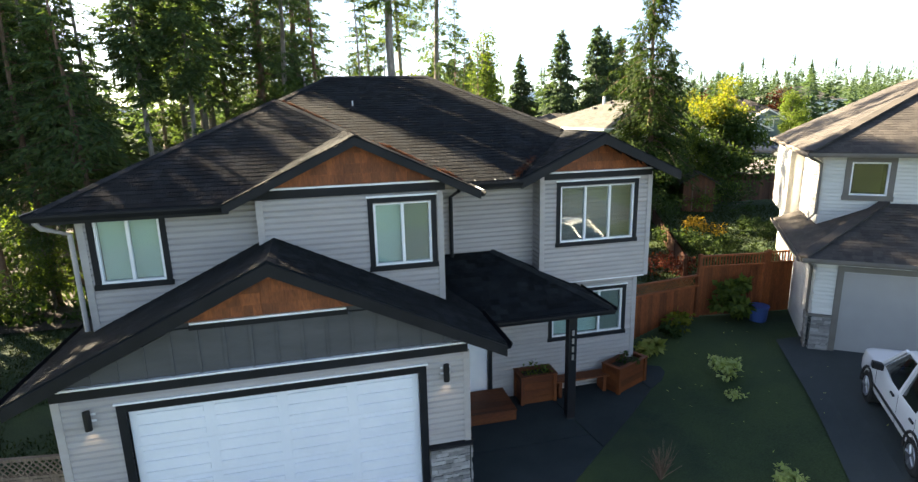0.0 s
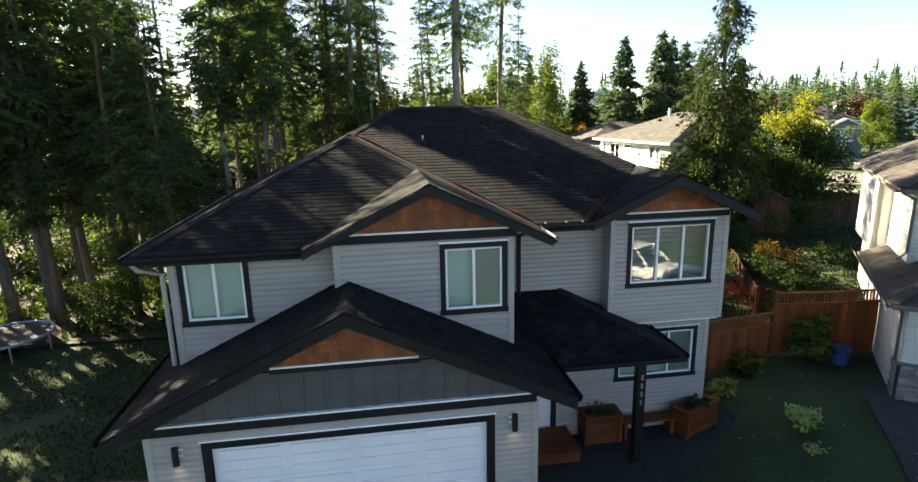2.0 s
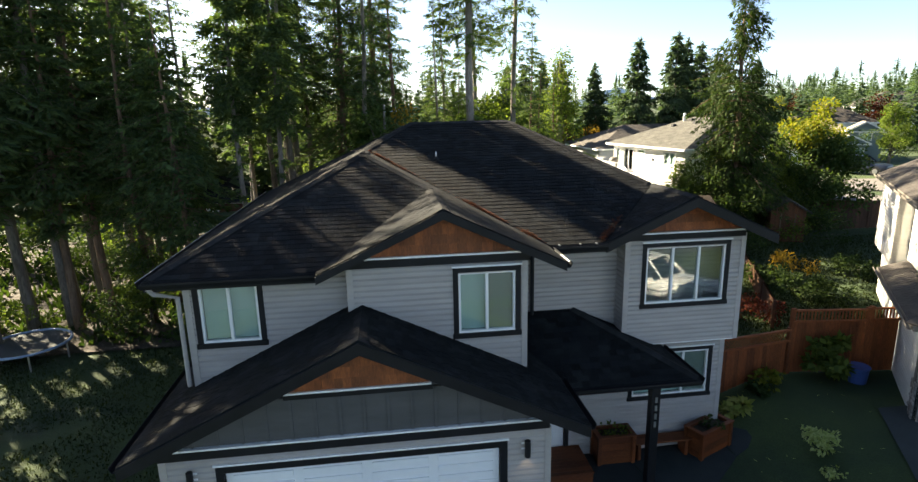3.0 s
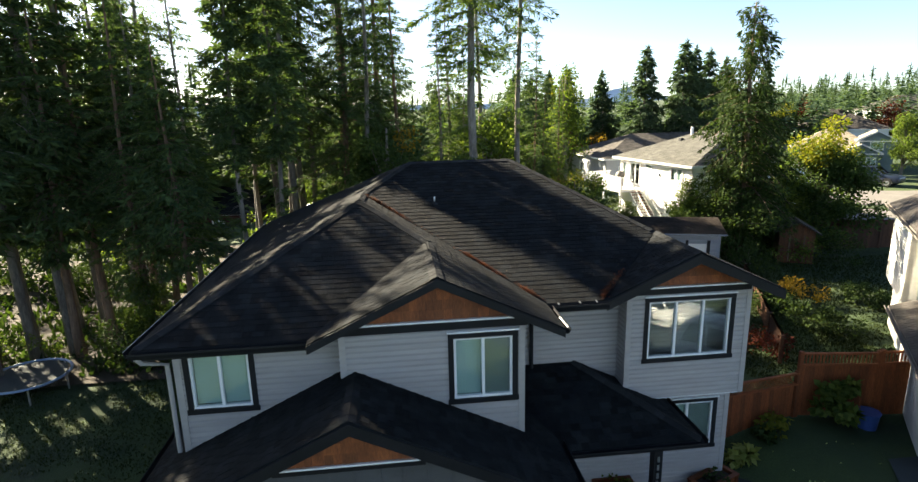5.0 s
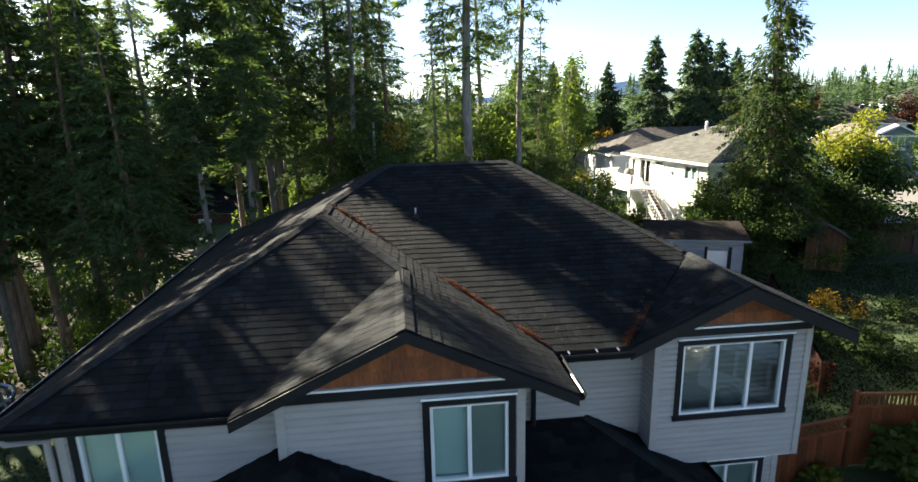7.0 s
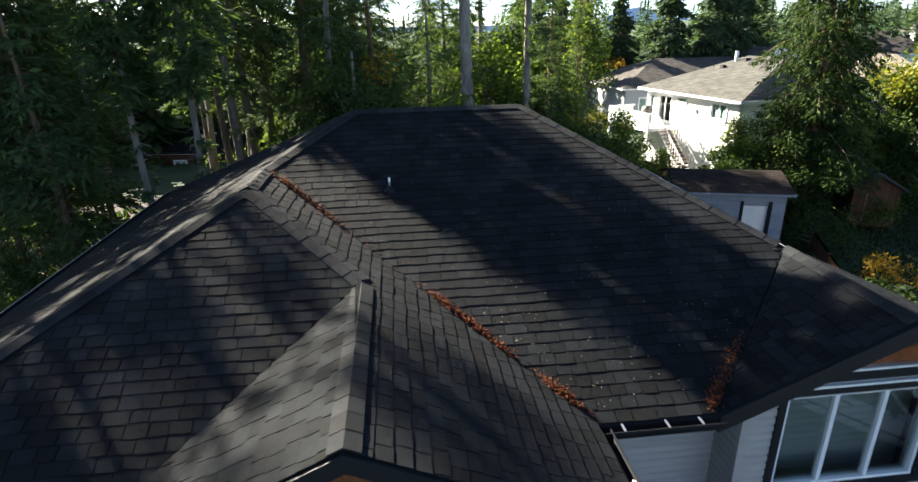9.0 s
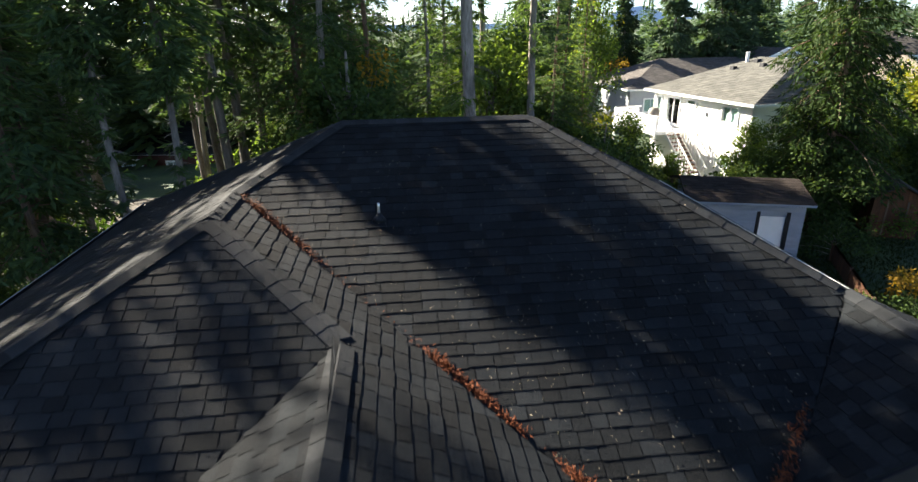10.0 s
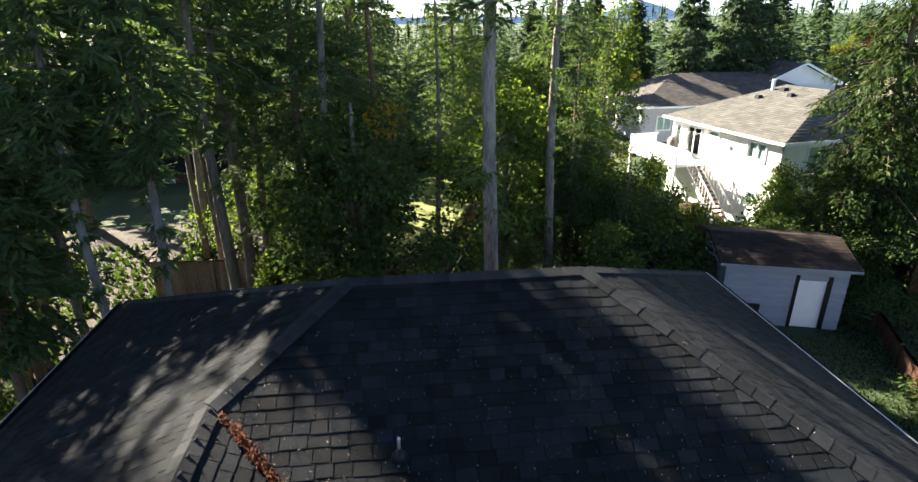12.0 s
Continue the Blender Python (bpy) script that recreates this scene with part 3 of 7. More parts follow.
for i in range(len(xs2) - 1):
    for j in range(len(ys2) - 1):
        def dp(x, y):
            x += (y - 9) * 0.6
            return (x, y, ground_z(x, y) + 0.05)
        b.face(dp(xs2[i], ys2[j]), dp(xs2[i + 1], ys2[j]), dp(xs2[i + 1], ys2[j + 1]), dp(xs2[i], ys2[j + 1]))
solo("neighbour_driveway", b, ASPHALT, "dark asphalt driveway before the neighbouring garage", "driveway", kind="structure")
b = Build()
for i in range(24):
    x0, x1 = -60 + i * 6, -54 + i * 6
    b.hexa([(x0, -13, -0.2), (x1, -13, -0.2), (x1, -4, -0.2), (x0, -4, -0.2)] + [(x, y, ground_z(x, y) + 0.03) for x, y in ((x0, -13), (x1, -13), (x1, -4), (x0, -4))])
solo("road", b, ASPHALT, "grey asphalt street in front of the houses", "road", kind="structure")

# ---- the house ----
house = thing("house", "two-storey grey lap-sided house with dark shingle hip roof and cedar gables", "house")
rng = random.Random(11)
# main roof: front, right, left and back slopes about the ridge; the wing in front on the left and two gables
RZ, RY, RX0, RX1 = 8.104, 16.66, 0.57, 3.44
F = lambda x, y: 5.65 + 0.447 * (y - 11.17)
R = lambda x, y: RZ - 0.5435 * (x - RX1)
L = lambda x, y: RZ + 0.484 * (x - RX0)
B = lambda x, y: RZ - 0.515 * (y - RY)
WF = lambda x, y: 5.65 + 0.447 * (y - 10.1)
WR = lambda x, y: 5.66 + 0.473 * (3.09 - x)
GX, GZ = 0.785, 6.75
GL = lambda x, y: GZ - 0.473 * (GX - x)
HX, HZ = 6.36, 6.57
HL = lambda x, y: HZ - 0.46 * (HX - x)
HR = lambda x, y: HZ - 0.46 * (x - HX)
EX, WX, WZ = -4.5, -0.738, 7.471                 # left eave; ridge of the wing
WY0, WY1 = 14.17, 15.24
GYB = 10.1 + (GZ - 5.65) / 0.447                 # where the middle gable's ridge runs into the wing
HY = 13.23                                       # where the right gable's ridge meets the main hip
VX = HX - (HZ - 5.65) / 0.46
BX0, BX1, BY = -4.5, 7.98, 21.4
near_main = lambda x, y: 0.2 < x < 4.6 and y > 12.6
shingle_roof(house, "roof_slope", [(RX0, RY), (WX, WY1), (3.09, 11.17), (VX, 11.17), (HX - 0.03, HY), (RX1, RY)], F, (0, 1), SHINGLE, rng, 220, near_main, label="dark weathered main roof slope")
shingle_roof(house, "roof_slope", [(RX1, RY), (HX, HY), (BX1, HY), (BX1, BY)], R, (-1, 0), SHINGLE, rng)
shingle_roof(house, "roof_slope", [(RX0, RY), (RX1, RY), (BX1, BY), (BX0, BY)], B, (0, -1), SHINGLE, rng)
shingle_roof(house, "roof_slope", [(RX0, RY), (BX0, BY), (EX, 10.1), (WX, WY0), (WX, WY1)], L, (1, 0), SHINGLE, rng)
shingle_roof(house, "roof_slope", [(EX, 10.1), (-1.49, 10.1), (GX, GYB), (WX, WY0)], WF, (0, 1), SHINGLE, rng)
shingle_roof(house, "roof_slope", [(WX, WY1), (WX, WY0), (GX, GYB), (GX, 9.83), (3.09, 9.83), (3.09, 11.17)], WR, (-1, 0), SHINGLE, rng, 80, lambda x, y: y < 12.6)
shingle_roof(house, "roof_slope", [(GX, GYB), (-1.49, 10.1), (-1.52, 9.97), (-1.52, 9.83), (GX, 9.83)], GL, (1, 0), SHINGLE, rng)
shingle_roof(house, "roof_slope", [(HX, HY), (VX, 11.17), (VX, 11.16), (HX, 11.16)], HL, (1, 0), SHINGLE, rng)
shingle_roof(house, "roof_slope", [(HX, 11.16), (8.33, 11.16), (8.33, HY), (HX, HY)], HR, (-1, 0), SHINGLE, rng)
nF, nR, nL, nB = (0, -1, -0.447), (1, 0, -0.5435), (-1, 0, -0.484), (0, 1, -0.515)
nWR, nGL = (1, 0, -0.473), (-1, 0, -0.473)
roof_parts = [o for o in house.children]
main_slope = roof_parts[0]
ridge_caps(main_slope, (RX0, RY, RZ), (RX1, RY, RZ), nF, nB, SHINGLE_CAP)
ridge_caps(main_slope, (HX - 0.06, HY + 0.05, F(0, HY + 0.05)), (RX1, RY, RZ), nF, nR, SHINGLE_CAP)
ridge_caps(roof_parts[3], (WX, WY1, WZ), (RX0, RY, RZ), nF, nL, SHINGLE_CAP)
ridge_caps(roof_parts[3], (EX + 0.05, 10.15, 5.67), (WX, WY0, WZ), nF, nL, SHINGLE_CAP)
ridge_caps(roof_parts[3], (WX, WY0, WZ), (WX, WY1, WZ), nWR, nL, SHINGLE_CAP)
ridge_caps(roof_parts[5], (GX, GYB, GZ), (WX, WY0, WZ), nF, nWR, SHINGLE_CAP)
ridge_caps(roof_parts[5], (GX, 9.83, GZ), (GX, GYB, GZ), nWR, nGL, SHINGLE_CAP)
ridge_caps(roof_parts[7], (HX, 11.16, HZ), (HX, HY, HZ), nWR, nGL, SHINGLE_CAP)
ridge_caps(roof_parts[2], (BX1 - 0.05, BY - 0.05, 5.65), (RX1, RY, RZ), nB, nR, SHINGLE_CAP)
ridge_caps(roof_parts[2], (BX0 + 0.05, BY - 0.05, 5.67), (RX0, RY, RZ), nB, nL, SHINGLE_CAP)

# garage roof and porch roof
GAZ = 4.97
GA = lambda x, y: GAZ - 0.48 * (x + 0.74)
GB = lambda x, y: GAZ + 0.48 * (x + 0.74)
PF = lambda x, y: 2.8 + 0.55 * (y - 10.3)
PR = lambda x, y: 2.8 + 0.479 * (6.22 - x)
shingle_roof(house, "garage_roof_slope", [(-0.74, 8.42), (3.11, 8.42), (3.11, 10.3), (2.36, 11.7), (2.36, 10.13), (-0.74, 10.13)], GA, (-1, 0), SHINGLE, rng)
shingle_roof(house, "garage_roof_slope", [(-0.74, 8.42), (-0.74, 10.13), (-0.98, 10.13), (-0.98, 10.49), (-4.06, 10.49), (-4.06, 13.0), (-4.6, 13.0), (-4.6, 8.42)], GB, (1, 0), SHINGLE, rng)
shingle_roof(house, "porch_roof_slope", [(2.37, 10.3), (6.22, 10.3), (4.05, 12.19), (2.37, 12.19)], PF, (0, 1), SHINGLE, rng)
shingle_roof(house, "porch_roof_slope", [(6.22, 10.3), (6.22, 12.19), (4.05, 12.19)], PR, (-1, 0), SHINGLE, rng)
low_parts = [o for o in house.children][-4:]
ridge_caps(low_parts[0], (-0.74, 8.42, GAZ), (-0.74, 9.75, GAZ), (1, 0, -0.48), (-1, 0, -0.48), SHINGLE_CAP)
ridge_caps(low_parts[2], (6.2, 10.32, 2.81), (4.05, 12.19, 3.84), (0, -1, -0.55), (1, 0, -0.479), SHINGLE_CAP)

# fascias, rakes and gutters
for a, c in (((EX, 10.1), (-1.45, 10.1)), ((3.05, 11.17), (4.4, 11.17)), ((EX, 10.1), (EX, BY)), ((BX1, HY), (BX1, BY)), ((EX, BY), (BX1, BY))):
    z = 5.55
    bar("fascia", house, (*a, z), (*c, z), 0.03, 0.19, TRIM, "black fascia board")
gutter(house, (EX - 0.03, 10.085, 5.63), (-1.5, 10.085, 5.63), (0, -1, 0), TRIM)
gutter(house, (3.12, 11.15, 5.63), (4.4, 11.15, 5.63), (0, -1, 0), TRIM)
gutter(house, (EX - 0.02, 10.1, 5.63), (EX - 0.02, BY, 5.63), (-1, 0, 0), TRIM)
gutter(house, (BX1 + 0.015, HY + 0.05, 5.61), (BX1 + 0.015, BY, 5.61), (1, 0, 0), TRIM)
bar("drip_edge", house, (BX1 + 0.02, HY + 0.05, 5.645), (BX1 + 0.02, BY, 5.645), 0.016, 0.01, SIDING_PALE, "white metal drip edge")
bar("drip_edge", house, (EX - 0.13, 10.1, 5.636), (EX - 0.13, BY, 5.636), 0.014, 0.01, SIDING, "thin grey metal drip edge")
gutter(house, (3.1, 9.88, 5.64), (3.1, 11.1, 5.64), (1, 0, 0), TRIM)
bar("drip_edge", house, (3.15, 9.88, 5.655), (3.15, 10.4, 5.655), 0.03, 0.01, WHITE, "white metal drip edge")
gutter(house, (3.13, 8.47, 3.11), (3.13, 10.25, 3.11), (1, 0, 0), TRIM)
gutter(house, (-4.62, 8.47, 3.11), (-4.62, 13.0, 3.11), (-1, 0, 0), TRIM)
gutter(house, (3.0, 10.28, 2.79), (6.24, 10.28, 2.79), (0, -1, 0), TRIM)
gutter(house, (6.24, 10.3, 2.79), (6.24, 12.1, 2.79), (1, 0, 0), TRIM)


def rake(apex, half, slope, y, deep=0.24, drop=0.04):
    for sgn in (-1, 1):
        x, z = apex
        b = Build()
        lo = [(x, z - drop), (x + sgn * half, z - drop - slope * half)]
        pts = [(lo[0][0], y, lo[0][1]), (lo[1][0], y, lo[1][1]), (lo[1][0], y, lo[1][1] - deep), (lo[0][0], y, lo[0][1] - deep * 1.05)]
        back = [(p[0], y + 0.04, p[2]) for p in pts]
        b.v = [*pts, *back]
        b.f = [(0, 1, 2, 3), (7, 6, 5, 4), (0, 4, 5, 1), (1, 5, 6, 2), (2, 6, 7, 3), (3, 7, 4, 0)]
        part("rake_board", b, TRIM, house, "black gable rake board")
        b = Build()
        b.v = [(p[0], y + 0.02, p[2] - deep * 0.55) for p in (pts[0], pts[1])] + [(p[0], y + 0.5, p[2] - deep * 0.55) for p in (pts[1], pts[0])]
        b.f = [(0, 1, 2, 3)]
        part("soffit", b, TRIM, house)


rake((GX, GZ), 2.3, 0.473, 9.8, 0.15, 0.02)
rake((HX, HZ), 1.98, 0.46, 11.13, 0.2, 0.03)
rake((-0.74, GAZ), 3.86, 0.48, 8.39, 0.2, 0.03)

# walls
left_wall = Wall(-3.95, 10.5, 0, 3.0, 2.6, 5.62)
left_wall.holes = [(0.21, 1.27, 4.27, 5.46)]
left_wall.core("wall", SIDING, house)
left_wall.boards(SIDING, rng)
left_wall.window(left_wall.part.parent, 0.11, 1.37, 4.17, 5.56, [0.5], ["blind", "blind"], cap=False)
mid_gable = Wall(-0.95, 10.14, 0, 3.3, 2.6, 5.66)
mid_gable.holes = [(2.015, 3.12, 4.27, 5.49)]
mid_gable.core("wall", SIDING, house)
mid_gable.boards(SIDING, rng)
mid_gable.window(house, 1.915, 3.22, 4.17, 5.59, [0.5], ["blind", "screen"])
ret = Wall(2.35, 10.14, 90, 2.06, 2.2, 5.66)
ret.core("wall", SIDING, house)
ret.boards(SIDING, rng)
ret2 = Wall(-0.95, 10.5, -90, 0.36, 2.6, 5.66)
ret2.core("wall", SIDING, house)
centre = Wall(2.35, 12.2, 0, 5.55, -0.1, 5.7)
centre.holes = [(3.25, 5.21, 1.39, 2.55), (0.62, 1.55, 0.15, 2.2)]
centre.core("wall", SIDING, house)
centre.boards(SIDING, rng)
centre.window(house, 3.15, 5.31, 1.29, 2.65, [0.34, 0.67], ["blind", "blind", "screen"])
bay = Wall(5.09, 11.72, 0, 2.795, 3.01, 5.66)
bay.holes = [(0.465, 2.38, 4.005, 5.355)]
bay.core("wall", SIDING, house)
bay.boards(SIDING, rng)
bay.window(house, 0.365, 2.48, 3.905, 5.455, [0.335, 0.665], ["clear", "clear", "clear"])
for x, y0, y1, ang in ((5.09, 12.2, 11.72, -90), (7.885, 11.72, 12.2, 90)):
    w = Wall(x, y0, ang, 0.48, 3.01, 5.66)
    w.core("wall", SIDING, house)
    w.boards(SIDING, rng)
b = Build()
b.box(5.1, 7.875, 11.73, 12.19, 2.97, 3.0)
part("bay_underside", b, WHITE, house)
side_r = Wall(7.9, 12.2, 90, 8.9, -0.1, 5.6)
side_r.core("wall", SIDING, house)
side_r.boards(SIDING, rng, 0.23)
side_l = Wall(-3.95, 21.0, -90, 10.5, -0.1, 5.6)
side_l.core("wall", SIDING, house)
side_l.boards(SIDING, rng, 0.23)
back = Wall(7.9, 21.1, 180, 11.85, -0.1, 5.6)
back.core("wall", SIDING, house)
# garage
gar = Wall(-4.1, 8.85, 0, 6.58, -0.1, 2.92)
gar.holes = [(0.97, 5.7, -0.1, 2.6)]
gar.core("wall", SIDING, house)
gar.boards(SIDING, rng)
gside = Wall(2.48, 8.85, 90, 3.3, -0.1, 2.95)
gside.core("wall", SIDING, house)
gside.boards(SIDING, rng)
gl = Wall(-4.1, 10.5, -90, 1.65, -0.1, 2.95)
gl.core("wall", SIDING, house)
gl.boards(SIDING, rng)
for w, a, z0, z1 in ((mid_gable, 0.0, 2.6, 5.66), (mid_gable, 3.24, 2.6, 5.66), (bay, 0.0, 3.01, 5.6), (bay, 2.735, 3.01, 5.6), (left_wall, 0.0, 2.6, 5.6), (gar, 0.0, -0.1, 2.92), (gar, 6.52, 1.1, 2.92), (centre, 5.49, -0.1, 3.0)):
    b = Build()
    w.block(b, a - (0.05 if a == 0 else 0), a + (0.07 if a == 0 else 0.115), 0.002, 0.05, z0, z1)
    part("corner_trim", b, SIDING, house)
# bands, flashings and gable panels
for w, a0, a1, z0, z1 in ((mid_gable, -0.1, 3.4, 5.67, 5.83), (bay, 0.05, 2.82, 5.52, 5.66), (gar, -0.05, 6.6, 2.9, 3.07), (gar, 2.05, 4.53, 3.85, 3.95)):
    b = Build()
    w.block(b, a0, a1, 0.0, 0.06, z0, z1)
    band = part("band_board", b, TRIM, house, "black band board")
    b = Build()
    w.block(b, a0 + 0.02, a1 - 0.02, 0.0, 0.09, z1 + 0.002, z1 + 0.035)
    part("drip_flashing", b, WHITE, band, "white drip flashing")
cedar_gable(house, mid_gable, 1.73, 1.56, 5.86, 0.74, CEDAR, rng)
cedar_gable(house, bay, 1.27, 1.45, 5.7, 0.68, CEDAR, rng)
cedar_gable(house, Wall(-4.1, 8.83, 0, 6, 0, 1), 3.36, 1.36, 3.98, 0.66, CEDAR, rng)
b = Build()
P = gar.P
b.v = [tuple(P(*q)) for q in ((0.15, 0.012, 3.1), (6.45, 0.012, 3.1), (4.9, 0.012, 3.87), (1.82, 0.012, 3.87), (0.15, -0.1, 3.1), (6.45, -0.1, 3.1), (4.9, -0.1, 3.87), (1.82, -0.1, 3.87))]
b.f = [(0, 1, 2, 3), (7, 6, 5, 4), (0, 4, 5, 1), (1, 5, 6, 2), (2, 6, 7, 3), (3, 7, 4, 0)]
pediment = part("pediment_panel", b, BATTEN, house, "charcoal board-and-batten panel")
for i in range(15):
    a = 0.5 + i * 0.405
    z1 = min(3.85, 3.1 + 0.48 * (a - 0.15), 3.1 + 0.48 * (6.45 - a))
    if z1 > 3.2:
        b = Build()
        gar.block(b, a, a + 0.05, 0.012, 0.032, 3.1, z1)
        part("batten", b, BATTEN, pediment, bevel=0.003)
# triangular wall behind the garage gable
b = Build()
b.v = [(-4.1, 8.9, 2.9), (2.48, 8.9, 2.9), (-0.74, 8.9, 4.78), (-4.1, 9.0, 2.9), (2.48, 9.0, 2.9), (-0.74, 9.0, 4.78)]
b.f = [(0, 1, 2), (5, 4, 3), (0, 3, 4, 1), (1, 4, 5, 2), (2, 5, 3, 0)]
part("gable_wall", b, BATTEN, house)
# garage door
b = Build()
gar.block(b, 0.97, 5.7, -0.09, -0.05, -0.1, 2.6)
gdoor = part("garage_door", b, DOORWHITE, house, "white ribbed sectional garage door")
for i in range(4):
    z0 = -0.08 + i * 0.67
    b = Build()
    gar.block(b, 0.98, 5.69, -0.05, -0.035, z0, z0 + 0.65)
    sec = part("door_section", b, DOORWHITE, gdoor, bevel=0.006)
    for k in range(4):
        for dz in (0.06, 0.26, 0.46):
            b = Build()
            a = 1.09 + k * 1.165
            gar.block(b, a, a + 1.0, -0.035, -0.006, z0 + dz, z0 + dz + 0.11)
            part("raised_panel", b, DOORWHITE, sec, bevel=0.01)
b = Build()
gar.block(b, 0.84, 0.97, -0.08, 0.06, -0.1, 2.73)
gar.block(b, 5.7, 5.83, -0.08, 0.06, -0.1, 2.73)
gar.block(b, 0.97, 5.7, -0.08, 0.06, 2.6, 2.73)
casing = part("door_casing", b, TRIM, house, "black garage door casing")
b = Build()
gar.block(b, 0.81, 5.86, 0.0, 0.07, 2.732, 2.765)
part("drip_flashing", b, WHITE, casing, "white drip flashing")
stone_facing(house, gar, 5.85, 6.6, -0.1, 1.05, rng)
b = Build()
gar.block(b, 5.83, 6.65, 0.0, 0.15, 1.052, 1.1)
gside.block(b, -0.02, 0.9, 0.0, 0.13, 1.052, 1.1)
part("stone_ledge", b, TRIM, house)
stone_facing(house, gside, 0.0, 0.85, -0.1, 1.05, rng)


def wall_lamp(wall, a, z):
    lamp = thing("wall_lamp", "black cylinder wall lamp on a white plate beside the garage door", "wall lamp", group="lamps by the garage door")
    b = Build()
    wall.block(b, a - 0.09, a + 0.09, 0.02, 0.035, z - 0.1, z + 0.1)
    part("backplate", b, WHITE, lamp, "white mounting plate", bevel=0.004)
    b = Build()
    wall.block(b, a - 0.02, a + 0.02, 0.035, 0.09, z - 0.03, z + 0.03)
    part("bracket", b, BLACKMETAL, lamp)
    b = Build()
    c = wall.P(a, 0.13, 0)
    b.tube([(c.x, c.y, z - 0.17), (c.x, c.y, z + 0.15)], [0.055, 0.055], 14)
    part("cylinder", b, BLACKMETAL, lamp, smooth=False, bevel=0.004)
    b = Build()
    b.tube([(c.x, c.y, z - 0.175), (c.x, c.y, z - 0.171)], [0.045, 0.045], 14)
    part("lens", b, WHITE, lamp)
    glow = bpy.data.lights.new("lamp_bulb", "SPOT")
    glow.energy, glow.spot_size, glow.spot_blend, glow.color, glow.shadow_soft_size = 0.22, radians(95), 0.6, (1.0, 0.8, 0.55), 0.03
    bulb = new("lamp_bulb", glow)
    bulb.parent = lamp
    bulb.location = (c.x, c.y, z - 0.19)


wall_lamp(gar, 0.45, 2.58)
wall_lamp(gar, 6.18, 2.58)
# entry: door, step, post
b = Build()
centre.block(b, 0.62, 1.55, -0.1, -0.05, 0.15, 2.2)
door = part("door", b, WHITE, house, "white panelled entry door")
for z0, z1 in ((0.3, 0.95), (1.1, 2.05)):
    for a in (0.7, 1.12):
        b = Build()
        centre.block(b, a, a + 0.34, -0.05, -0.04, z0, z1)
        part("door_panel", b, WHITE, door, bevel=0.008)
b = Build()
centre.block(b, 0.52, 0.62, -0.1, 0.05, 0.1, 2.3)
centre.block(b, 1.55, 1.65, -0.1, 0.05, 0.1, 2.3)
centre.block(b, 0.62, 1.55, -0.1, 0.05, 2.2, 2.3)
part("door_frame", b, TRIM, house, "black door frame")
step = thing("entry_step", "red-brown stained wooden entry step deck below the door", "step")
for i in range(9):
    b = Build()
    b.box(2.75, 4.27, 11.05 + i * 0.125, 11.165 + i * 0.125, 0.16, 0.2)
    part("plank", b, DECKWOOD, step, bevel=0.004)
b = Build()
b.box(2.77, 4.25, 11.06, 11.09, -0.1, 0.155)
b.box(4.22, 4.25, 11.09, 12.15, -0.1, 0.155)
b.box(2.77, 2.8, 11.09, 12.15, -0.1, 0.155)
part("skirt", b, DECKWOOD, step)
post = thing("porch_post", "square black porch post with pale number bars", "post")
b = Build()
b.box(5.4, 5.6, 10.72, 10.92, -0.1, 2.62)
part("shaft", b, TRIM, post, bevel=0.008)
b = Build()
b.box(5.38, 5.62, 10.7, 10.94, -0.1, -0.04)
part("foot", b, CONCRETE, post)
for i in range(4):
    b = Build()
    b.box(5.475, 5.525, 10.705, 10.719, 1.45 + i * 0.2, 1.58 + i * 0.2)
    part("number_bar", b, CHROME, post, "pale metal bar")
bar("porch_beam", house, (2.6, 10.8, 2.62), (6.15, 10.8, 2.62), 0.15, 0.2, TRIM, "black porch beam")
b = Build()
b.box(2.6, 6.2, 10.4, 12.18, 2.66, 2.69)
part("porch_ceiling", b, BATTEN, house)
# downspouts
for pts in ([(3.02, 11.2, 5.58), (3.02, 11.3, 5.45), (3.02, 12.1, 5.2), (3.02, 12.1, 3.6)], [(-4.42, 10.05, 5.52), (-4.36, 10.12, 5.4), (-4.08, 10.42, 5.22), (-4.08, 10.42, 3.45)]):
    b = Build()
    b.tube(pts, [0.045] * len(pts), 8)
    part("downspout", b, SIDING if pts[0][1] == 10.05 else TRIM, house, "grey downspout" if pts[0][1] == 10.05 else "black downspout")
for x in (3.3, 3.75, 4.1):
    b = Build()
    b.box(x, x + 0.02, 10.985, 11.09, 5.682, 5.694)
    part("gutter_clip", b, CHROME, house)
# roof vent
b = Build()
b.tube([(1.11, 14.65, 7.15), (1.11, 14.65, 7.4), (1.11, 14.65, 7.41)], [0.017, 0.017, 0.012], 10)
vent = part("vent_pipe", b, CHROME, house, "thin bright metal vent pipe on the roof", smooth=True)
b = Build()
b.tube([(1.11, 14.65, 7.19), (1.11, 14.65, 7.24), (1.11, 14.65, 7.29)], [0.1, 0.05, 0.022], 12)
part("flashing", b, TRIM, vent, "dark rubber flashing", smooth=True)


